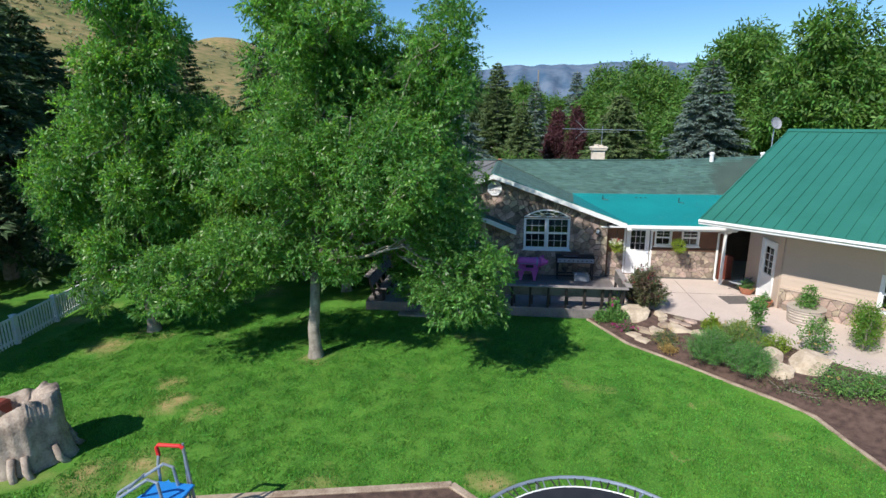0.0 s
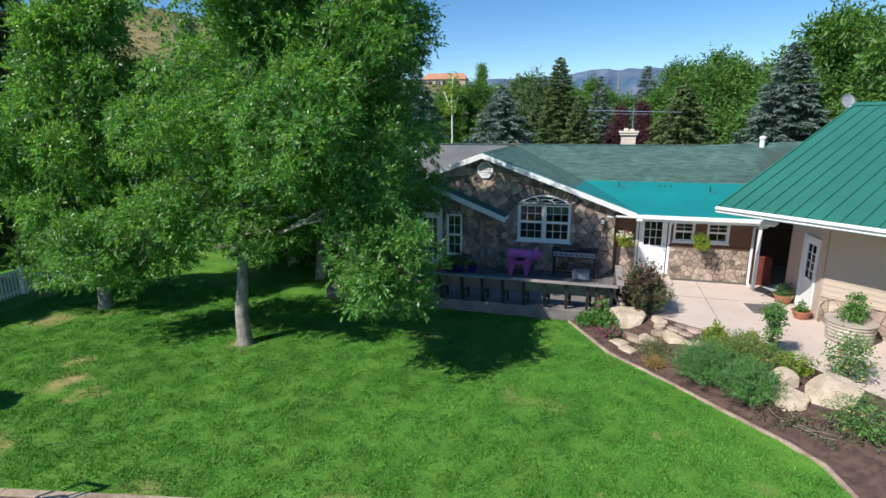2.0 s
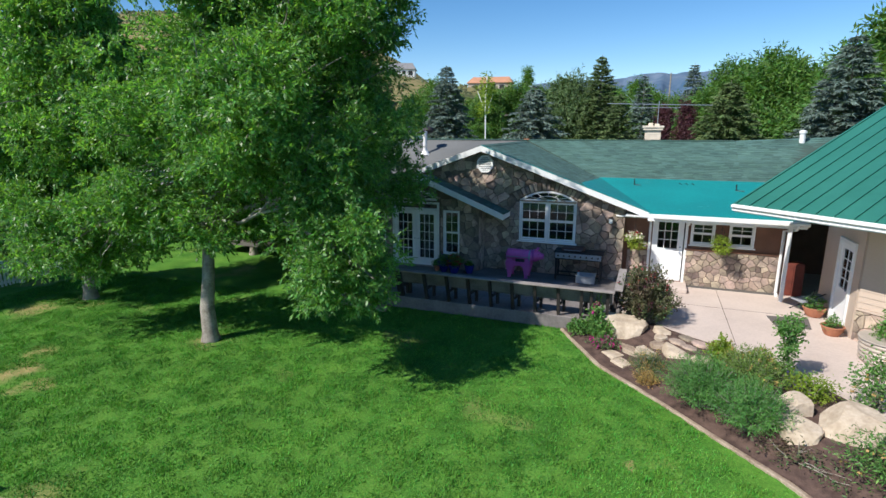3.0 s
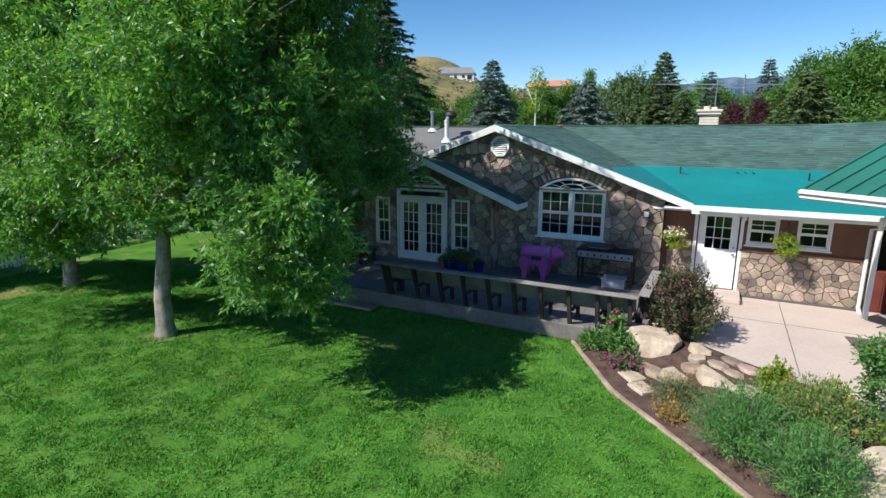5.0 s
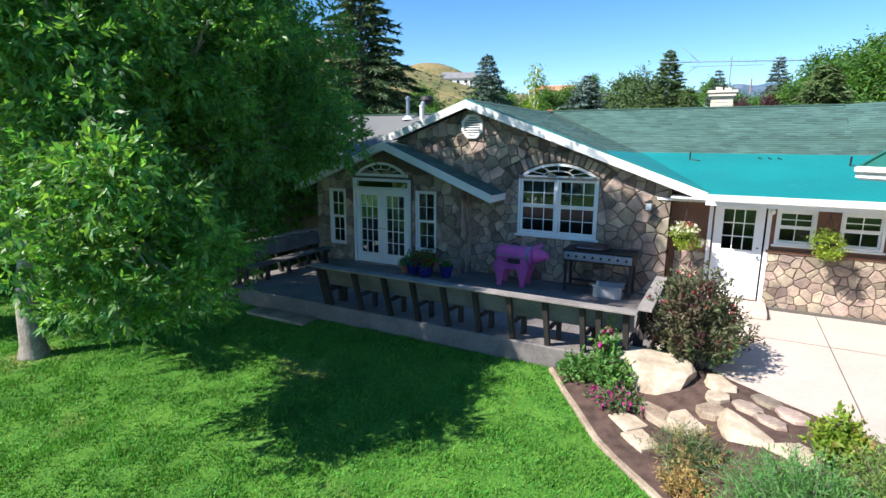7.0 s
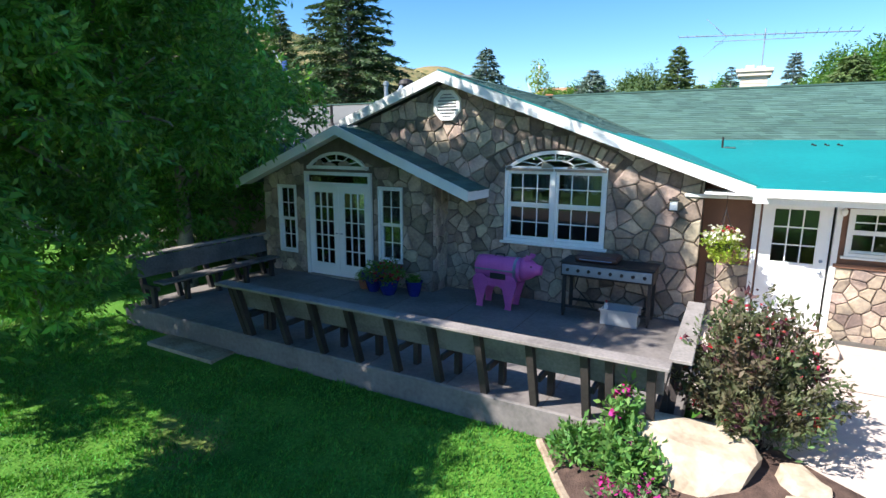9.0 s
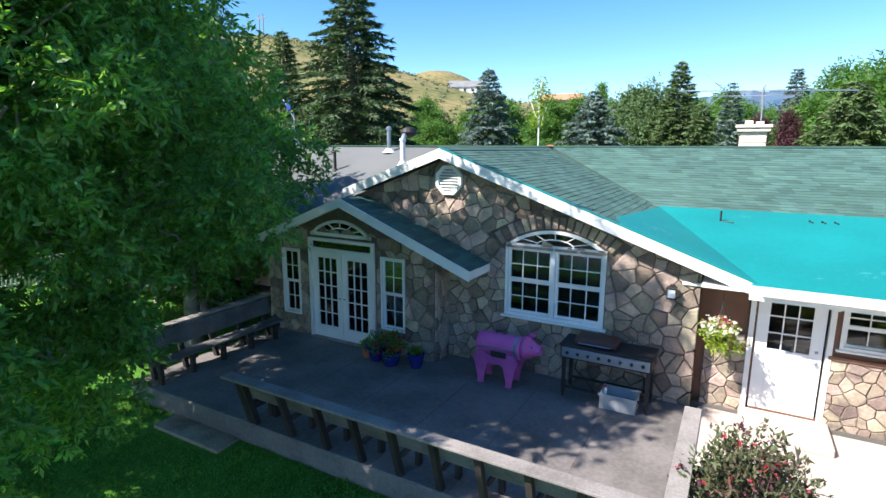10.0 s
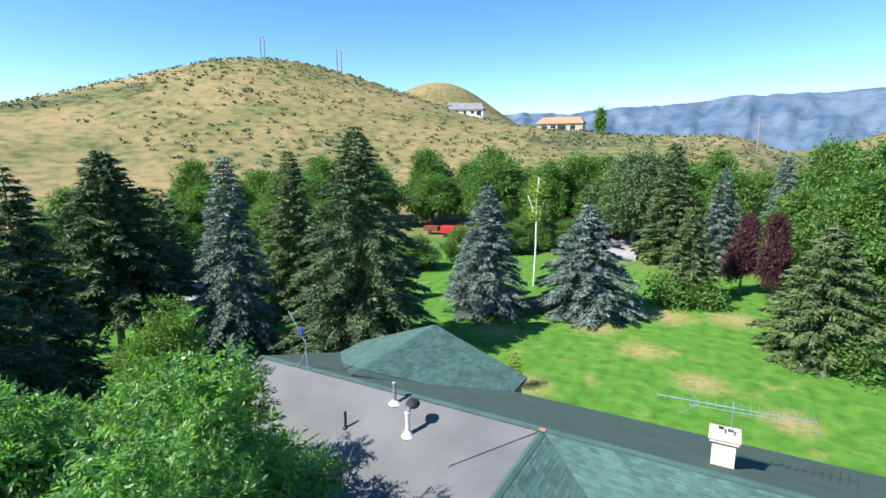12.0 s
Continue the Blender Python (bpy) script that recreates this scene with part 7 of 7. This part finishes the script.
# stump
def stump(m):
    s = thing("tree_stump", m, "large weathered hollow tree stump on the lawn", "tree stump")
    rng = random.Random(4)
    bm = bmesh.new()
    n, rings = 72, []
    prof = ((0.0, 1.0), (0.12, 0.95), (0.35, 0.92), (0.6, 0.9), (0.95, 0.88), (1.28, 0.87))
    for z, k in prof:
        ring = []
        for i in range(n):
            a = i * math.tau / n
            r = 0.76 * k * (1 + 0.09 * math.sin(3 * a + 0.6) + 0.04 * math.sin(7 * a + z) + 0.022 * math.sin(17 * a + 2 * z) + 0.03 * noise.noise(Vector((a * 4, z * 1.2, 3))) + (0.08 * max(0, math.sin(5 * a)) * (1.0 - z) if z < 1 else 0))
            zz = z + (0.22 * smoothstep(-0.2, 0.5, math.cos(a - 0.3)) * (z > 1) + 0.03 * math.sin(9 * a) * (z > 1))
            ring.append(bm.verts.new((r * math.cos(a), r * math.sin(a), zz)))
        rings.append(ring)
    rings.append([bm.verts.new((v.co.x * 0.55, v.co.y * 0.55, v.co.z - 0.05 - 0.1 * rng.random())) for v in rings[-1]])
    rings.append([bm.verts.new((v.co.x * 0.8, v.co.y * 0.8, 0.75)) for v in rings[-1]])
    for u, v in zip(rings, rings[1:]):
        for i in range(n):
            bm.faces.new((u[i], u[(i + 1) % n], v[(i + 1) % n], v[i]))
    bm.faces.new(rings[-1])
    part("trunk", bm, DEADWOOD, s, smooth=True)
    for k in range(9):
        a = k * math.tau / 9 + rng.uniform(-0.2, 0.2)
        root = tubes(([(0.70 * math.cos(a), 0.70 * math.sin(a), 0.42), (0.80 * math.cos(a), 0.80 * math.sin(a), 0.12), (0.92 * math.cos(a + 0.1), 0.92 * math.sin(a + 0.1), -0.04)], 0.07), sides=8)
        part("root", root, DEADWOOD, s, "pale flaring root", smooth=True)
    part("slab_piece", boxes((-0.62, -0.3, -0.3, 0.1, 0.9, 1.35), bevel=0.05), REDWOOD, s, "reddish broken inner wood")
    return s


stump(pose(-10.25, 8.75, 0.0))
rk = boulder(pose(-9.75, 7.35, 0.0, 0, 0, 20), "small pale stone at the foot of the stump", 0.16, 0.13, 0.12, 21)

# play slide by the mulch
sl = thing("play_slide", pose(-5.6, 6.95, 0.035), "children's slide with grey tube rails, blue deck and red grip", "slide")
part("deck", boxes((-0.36, 0.36, -0.35, 0.12, 1.03, 1.07), bevel=0.015), SLIDEBLUE, sl, "bright blue plastic platform")
chute = bmesh.new()
pts = [(0.0, 0.0, 1.06), (-0.35, -0.35, 0.95), (-1.1, -1.0, 0.45), (-1.6, -1.45, 0.12)]
for (xa, ya, za), (xb, yb, zb) in zip(pts, pts[1:]):
    slab([(xa - 0.16, ya + 0.18, za), (xa + 0.16, ya - 0.18, za), (xb + 0.16, yb - 0.18, zb), (xb - 0.16, yb + 0.18, zb)], 0.04, chute)
part("chute", chute, SLIDEBLUE, sl, "blue plastic chute")
part("hoop_rail", tubes(([(-0.30, 0.15, -0.03), (-0.30, 0.15, 1.35), (-0.30, 0.2, 1.55)], 0.026), ([(0.30, 0.2, -0.03), (0.22, 0.2, 1.1), (0.17, 0.2, 1.7)], 0.026), ([(0.06, 0.35, -0.03), (0.16, 0.22, 1.76)], 0.02), sides=8), TUBE, sl, "grey tube uprights")
part("grip", tubes(([(-0.30, 0.2, 1.50), (-0.32, 0.2, 1.66), (-0.28, 0.2, 1.71), (0.12, 0.2, 1.72), (0.17, 0.2, 1.68)], 0.034), sides=8), FOAMRED, sl, "red foam grip")
for y in (-0.35, 0.05):
    part("side_rail", tubes(([(0.1, y, 1.06), (0.05, y, 1.42), (-0.1, y - 0.02, 1.48), (-0.9, y - 0.15, 0.95), (-1.3, y - 0.2, -0.03)], 0.026), sides=8), TUBE, sl, "bent grey side rail")
part("rung", tubes(([(-0.45, -0.4, 1.28), (-0.45, 0.0, 1.28)], 0.02), ([(-0.8, -0.5, 0.95), (-0.8, -0.08, 0.95)], 0.02), ([(-1.1, -0.55, 0.5), (-1.1, -0.12, 0.5)], 0.02), sides=6), TUBE, sl)
part("strut", tubes(([(-0.3, -0.3, -0.03), (0.3, 0.1, 1.02)], 0.02), ([(0.3, -0.3, -0.03), (0.3, -0.3, 1.03)], 0.022), ([(-0.3, -0.3, -0.03), (-0.3, -0.3, 1.03)], 0.022), sides=6), TUBE, sl)
part("bar", tubes(([(0.2, -0.2, 0.78), (2.35, -0.15, 0.75)], 0.03), sides=8), TUBE, sl, "long grey cross bar")
part("bar_end", tubes(([(2.3, -0.15, 0.75), (2.42, -0.15, 0.75)], 0.045), sides=8), FLOWER_PINK, sl, "pink plastic end")
tag_legs = part("bar_leg", tubes(([(2.3, -0.15, 0.75), (2.35, -0.5, -0.03)], 0.025), ([(2.3, -0.15, 0.75), (2.35, 0.2, -0.03)], 0.025), sides=6), TUBE, sl)

# trampoline
TR = 2.05
tp = thing("trampoline", pose(1.3, 6.28, 0.0), "round trampoline with springs and a galvanised rim", "trampoline")
circ = [(math.cos(k * math.tau / 64), math.sin(k * math.tau / 64)) for k in range(65)]
bm = bmesh.new()
tube(bm, [(x * TR, y * TR, 0.9) for x, y in circ], 0.032, 8, cap=False)
part("rim", bm, TUBE, tp, "galvanised steel rim")
part("mat", lathe([(0.02, 0.885), (TR - 0.24, 0.89), (TR - 0.23, 0.895), (0.02, 0.89)], 64), TRAMP, tp, "black woven jumping mat")
bm = bmesh.new()
tube(bm, [(x * (TR - 0.24), y * (TR - 0.24), 0.895) for x, y in circ], 0.014, 6, cap=False)
part("mat_edge", bm, WHITE, tp, "pale stitched mat edge")
for k in range(88):
    a = k * math.tau / 88
    b = a + (0.02 if k % 2 else -0.02)
    part("spring", tubes(([((TR - 0.03) * math.cos(a), (TR - 0.03) * math.sin(a), 0.9), ((TR - 0.23) * math.cos(b), (TR - 0.23) * math.sin(b), 0.893)], 0.013), sides=5), BLACKIRON if k % 3 else TUBE, tp)
for k in range(4):
    a0, a1 = k * math.tau / 4 + 0.4, k * math.tau / 4 + 1.1
    part("leg", tubes(([(TR * math.cos(a0), TR * math.sin(a0), 0.88), (TR * 1.0 * math.cos(a0), TR * math.sin(a0), 0.02), (TR * math.cos(a1), TR * math.sin(a1), 0.02), (TR * math.cos(a1), TR * math.sin(a1), 0.88)], 0.025)), TUBE, tp)
ld = thing("trampoline_ladder", pose(3.1, 7.9, 0.0), "bent galvanised tube ladder beside the trampoline", "ladder")
part("rail", tubes(([(-0.7, -0.1, 0.9), (0.1, 0.05, 0.9), (0.5, 0.12, 0.9), (0.58, 0.1, 0.84), (0.6, -0.05, 0.4), (0.62, -0.2, 0.0)], 0.028), ([(-0.1, -0.35, 0.0), (-0.1, 0.0, 0.9)], 0.025)), TUBE, ld)
part("rung", tubes(([(-0.1, -0.2, 0.35), (0.6, -0.08, 0.35)], 0.018), ([(-0.1, -0.1, 0.62), (0.58, 0.0, 0.62)], 0.018)), TUBE, ld)

# white fence
F0, F1 = Vector((-15.35, 10.2, 0)), Vector((-17.75, 23.6, 0))
fn = thing("fence", pose(0, 0, 0), "white vinyl picket fence along the lawn", "fence")
L = (F1 - F0).length
fd = (F1 - F0).normalized()
fm = Matrix.Translation(F0) @ Matrix.Rotation(math.atan2(fd.y, fd.x), 4, "Z")
fn.matrix_basis = fm
npost = 8
post_me = None
for i in range(npost):
    x = L * i / (npost - 1)
    p = part("post", boxes((x - 0.065, x + 0.065, -0.065, 0.065, -0.3, 0.98), (x - 0.08, x + 0.08, -0.08, 0.08, 0.98, 1.01)), WHITE, fn)
for z in (0.14, 0.86):
    part("rail", boxes((0, L, -0.022, 0.022, z, z + 0.07)), WHITE, fn)
pk = bpy.data.meshes.new("picket")
bm = boxes((-0.038, 0.038, -0.034, -0.024, 0.05, 0.93))
bm.to_mesh(pk)
bm.free()
pk.materials.append(WHITE)
for i in range(int(L / 0.135)):
    o = new("picket", pk)
    o.parent = fn
    o.location = (0.1 + i * 0.135, 0, 0)
pp = thing("garden_stake", pose(-19.6, 22.2, 0.0), "thin pale stake beyond the white fence", "stake")
part("shaft", tubes(([(0, 0, -0.1), (0, 0, 1.25)], 0.035)), WHITE, pp)


# ---- beyond the garden ----
def far_house(m, label, w, d, h, roof_h, wall_mat, roof_mat, wins):
    hs = thing("house", m, label, "house")
    part("wall", boxes((-w / 2, w / 2, -d / 2, d / 2, -1.5, h)), wall_mat, hs)
    ov = 0.6
    bm = slab([(-w / 2 - ov, -d / 2 - ov, h - 0.1), (w / 2 + ov, -d / 2 - ov, h - 0.1), (w / 2 + ov - d * 0.2, 0, h + roof_h), (-w / 2 - ov + d * 0.2, 0, h + roof_h)], 0.2)
    slab([(w / 2 + ov, d / 2 + ov, h - 0.1), (-w / 2 - ov, d / 2 + ov, h - 0.1), (-w / 2 - ov + d * 0.2, 0, h + roof_h), (w / 2 + ov - d * 0.2, 0, h + roof_h)], 0.2, bm)
    slab([(w / 2 + ov, -d / 2 - ov, h - 0.1), (w / 2 + ov, d / 2 + ov, h - 0.1), (w / 2 + ov - d * 0.2, 0, h + roof_h)], 0.2, bm)
    slab([(-w / 2 - ov, d / 2 + ov, h - 0.1), (-w / 2 - ov, -d / 2 - ov, h - 0.1), (-w / 2 - ov + d * 0.2, 0, h + roof_h)], 0.2, bm)
    part("roof", bm, roof_mat, hs)
    for x, z, ww, wh in wins:
        wd = part("window", boxes((x - ww / 2, x + ww / 2, -d / 2 - 0.06, -d / 2 - 0.01, z, z + wh)), BLACKIRON, hs)
        part("frame", boxes((x - ww / 2 - 0.15, x - ww / 2, -d / 2 - 0.1, -d / 2 - 0.005, z - 0.15, z + wh + 0.15), (x + ww / 2, x + ww / 2 + 0.15, -d / 2 - 0.1, -d / 2 - 0.005, z - 0.15, z + wh + 0.15)), WHITE, wd)
    return hs


def on_hill(x, y):
    return height(x, y)


far_house(pose(-124, 268, on_hill(-124, 268) - 0.9, 0, 0, 20), "white house with a grey roof high on the hillside", 17, 10, 3.4, 3.4, WHITE, GREYTILE, [(-5, 1, 1.6, 1.4), (-1, 1, 1.4, 1.4), (3, 1, 1.6, 1.4), (6.3, 0.2, 2.4, 2.2)])
far_house(pose(-134, 272, on_hill(-134, 272) + 0.6, 0, 0, 20), "small white shed beside the hillside house", 6, 6, 2.4, 1.4, WHITE, GREYTILE, [(0, 0.8, 1.2, 1.0)])
far_house(pose(-73, 266, on_hill(-73, 266) - 1.0, 0, 0, 8), "long house with an orange tile roof on the bluff", 21, 11, 3.8, 3.0, TAN_SIDING, ORANGEROOF, [(-7, 0.8, 2.5, 1.8), (-3, 0.8, 2.5, 1.8), (1, 0.5, 4.0, 2.2), (6, 0.8, 2.5, 1.8)])
far_house(pose(-9, 128, height(-9, 128) + 1.0, 0, 0, 15), "far house with a reddish roof among the trees", 9, 7, 3.0, 2.2, WHITE, ORANGEROOF, [(-2.5, 1, 1.2, 1.2), (2, 1, 1.2, 1.2)])
far_house(pose(-27, 122, height(-27, 122) + 0.5, 0, 0, -10), "grey-roofed house half hidden by the spruces", 11, 8, 2.8, 2.2, CURTAIN, GREYTILE, [(-2.5, 1, 1.4, 1.2), (2.5, 1, 1.4, 1.2)])
cop = shade_tree(pose(-54, 262, on_hill(-54, 262) - 0.3), "slim dark poplar beside the orange-roofed house", [(0, 0, 5, 2.2, 2.2, 4.2), (0.3, 0, 9, 1.5, 1.5, 3.0)], (0, 0, 1), 0.3, 500, 6, 0.9, LEAF_DARK, 121, branches=False)
for x, y, h in ((-248, 246, 15), (-204, 262, 13)):
    py_ = thing("power_pylon", pose(x, y, on_hill(x, y) - 0.5), "far wooden H-frame power pylon on the hilltop", "pylon", "pylons")
    part("pole", tubes(([(-1.6, 0, 0), (-1.6, 0, h)], 0.28), sides=6), GREYWOOD, py_)
    part("pole", tubes(([(1.6, 0, 0), (1.6, 0, h)], 0.28), sides=6), GREYWOOD, py_)
    part("crossarm", boxes((-4, 4, -0.2, 0.2, h * 0.86, h * 0.86 + 0.4)), GREYWOOD, py_)
up = thing("utility_pole", pose(-21.1, 98, height(-21, 98)), "brown wooden utility pole beyond the lawn", "utility pole")
part("pole", tubes(([(0, 0, -0.2), (0, 0, 8.5)], 0.16)), BARK, up)
part("crossarm", boxes((-1, 1, -0.06, 0.06, 7.6, 7.8)), BARK, up)
up = thing("utility_pole", pose(8, 235, height(8, 235)), "far pale utility pole on the mesa", "utility pole")
part("pole", tubes(([(0, 0, -0.2), (0, 0, 13)], 0.25)), BARK, up)
bt = thing("tree", pose(-14.2, 65.0, 0.0), "slim white-barked birch with few leaves", "tree")
part("trunk", tubes(([(0, 0, -0.1), (0.15, 0, 4.5), (0.1, 0, 9.0), (0.3, 0, 11.4)], 0.085), ([(0.1, 0, 6.5), (0.9, 0.2, 9.2)], 0.05), ([(0.1, 0, 7.2), (-0.8, -0.2, 9.6)], 0.05), sides=7), WHITE, bt, "white birch bark")
foliage("crown", sprigs([(0.2, 0, 10.0, 0.9, 0.9, 1.6), (0.1, 0, 7.8, 0.9, 0.9, 1.0)], 170, 6, np.random.default_rng(2), 0.3, 0.3), 0.3, LEAF_YELLOW, bt, 66)
flat("road_drive", [(-12.2, 84), (-7.0, 84), (-8.5, 96), (-11.2, 113), (-24, 122), (-26, 116), (-15.8, 110), (-13.0, 96)], 0.42, 0.4, ASPHALT, "pale driveway curving beyond the back lawn", "road")
flat("road_west", [(-43, 40.5), (-40, 43.5), (-52, 57), (-75, 66), (-77, 62), (-56, 53)], 0.06, 0.05, ASPHALT, "pale road glimpsed beyond the pines", "road")
rd = thing("farm_trailer", pose(-37.0, 90.0, 0.0, 0, 0, 15), "bright red flat trailer half hidden by trees", "trailer")
part("bed", boxes((-2.2, 2.2, -0.9, 0.9, 0.7, 1.8), bevel=0.03), REDPAINT, rd)
for x in (-1.3, 1.3):
    part("wheel", lathe([(0.2, -0.1), (0.42, -0.08), (0.42, 0.08), (0.2, 0.1)], 16, pose(x, -0.95, 0.42, 90)), BLACKIRON, rd)
rdr = thing("farm_trailer", pose(-41.5, 90.5, 0.0, 0, 0, 0), "dark reddish flat trailer beside the red one", "trailer")
part("bed", boxes((-1.4, 1.4, -0.8, 0.8, 0.7, 1.5), bevel=0.03), REDWOOD, rdr)
part("wheel", lathe([(0.2, -0.1), (0.42, -0.08), (0.42, 0.08), (0.2, 0.1)], 16, pose(0, -0.85, 0.42, 90)), BLACKIRON, rdr)
yt = shrub("shrub_sapling", pose(-6.7, 40.8, 0.0), "young yellow-green sapling behind the house", [(0, 0, 1.3, 0.45, 0.45, 0.9)], 120, 6, 0.16, LEAF_YELLOW, 218)
for x, y, s, sd in ((-28, 78, 1.7, 1), (-24, 80, 1.6, 2), (-31, 80, 1.5, 3), (-20.5, 62.5, 1.1, 4), (-1.2, 64.6, 1.7, 5), (1.6, 64.4, 1.5, 6), (11.5, 52.4, 1.4, 7)):
    shrub("shrub_round", pose(x, y, 0.0, 0, 0, sd * 60) @ Matrix.Scale(s, 4), "rounded bright green bush at the lawn's edge", [(0, 0, 0.8, 1.1, 1.0, 0.85), (0.6, 0.2, 0.6, 0.8, 0.7, 0.6)], 230, 6, 0.24, LEAF_FAR, 230 + sd)


def scatter_sage():
    """Sagebrush over the slopes, thicker on the shaded side: small three-leaf tufts joined in one mesh."""
    rng = np.random.default_rng(77)
    cs = []
    for x, y, n, r, size in zip(rng.uniform(-430, 60, 9000), rng.uniform(112, 420, 9000), rng.uniform(0, 1, 9000), rng.uniform(0, 1, 9000), rng.uniform(0.4, 1.1, 9000)):
        thick = 0.5 + 0.5 * noise.noise(Vector((x * 0.016, y * 0.016, 1.5)))
        if math.hypot(x - 4, y - 12) < 118 or n > thick ** 1.6 + 0.10 + 0.3 * smoothstep(-150, -40, x):
            continue
        z = height(x, y)
        k = int(5 + 8 * r)
        cs.append(np.column_stack([x + rng.normal(size=k) * size * 0.8, y + rng.normal(size=k) * size * 0.8, z + np.abs(rng.normal(size=k)) * size * 0.45 + 0.2]))
    ob = foliage("sagebrush", np.concatenate(cs), 1.0, SAGE, None, 78, 0.0, 0.8)
    tagged(ob, "scattered grey-green sagebrush on the dry hillside", "sagebrush", kind="stuff")


scatter_sage()


def lawn_blades():
    """Short mown blades over the near lawn, one small triangle each."""
    rng = np.random.default_rng(12)
    n = 520000
    x, y = rng.uniform(-15.2, 7.8, n), rng.uniform(7.2, 18.2, n)
    keep = (x < np.interp(y, [p[1] for p in KERBLINE[::-1]], [p[0] for p in KERBLINE[::-1]]) - 0.09) & (y > np.interp(x, [-12, -5.9, -4.5, -1.12, -0.45, 0.5], [6.8, 8.1, 8.4, 9.1, 8.6, 7.2]))
    keep &= ~((x > -5.45) & (y > 17.92)) & ~((x > -4.4) & (x < -2.35) & (y > 17.4)) & (np.hypot(x + 10.15, y - 8.55) > 1.0)
    for cx, cy, r in ((3.6, 10.6, 0.15), (-0.4, 9.2, 0.4), (-8.3, 11.0, 0.6), (-7.4, 8.6, 0.5), (-13.0, 14.0, 0.8)):
        keep &= (np.hypot(x - cx, y - cy) > r) | (rng.uniform(size=n) < 0.25)
    x, y = x[keep], y[keep]
    n = len(x)
    a, h, w = rng.uniform(0, math.tau, n), rng.uniform(0.018, 0.05, n), rng.uniform(0.006, 0.012, n)
    h *= np.clip(0.95 + 1.1 * np.array([noise.noise(Vector((p * 2.3, q * 2.3, 4))) + 0.7 * noise.noise(Vector((p * 7, q * 7, 8))) for p, q in zip(x, y)]), 0.25, 2.0)
    lean = rng.normal(size=(n, 2)) * 0.018 + np.array([0.006, 0.004])
    dx, dy = np.cos(a) * w, np.sin(a) * w
    z = np.array([height(p, q) for p, q in zip(x, y)]) - 0.002
    v = np.stack([np.column_stack([x - dx, y - dy, z]), np.column_stack([x + dx, y + dy, z]), np.column_stack([x + lean[:, 0], y + lean[:, 1], z + h])], 1).reshape(-1, 3)
    me = bpy.data.meshes.new("grass")
    me.vertices.add(3 * n)
    me.vertices.foreach_set("co", v.ravel())
    me.loops.add(3 * n)
    me.loops.foreach_set("vertex_index", np.arange(3 * n))
    me.polygons.add(n)
    me.polygons.foreach_set("loop_start", np.arange(0, 3 * n, 3))
    me.update(calc_edges=True)
    me.materials.append(BLADE)
    tagged(new("grass", me), "short mown green lawn grass", "grass", kind="stuff")


lawn_blades()
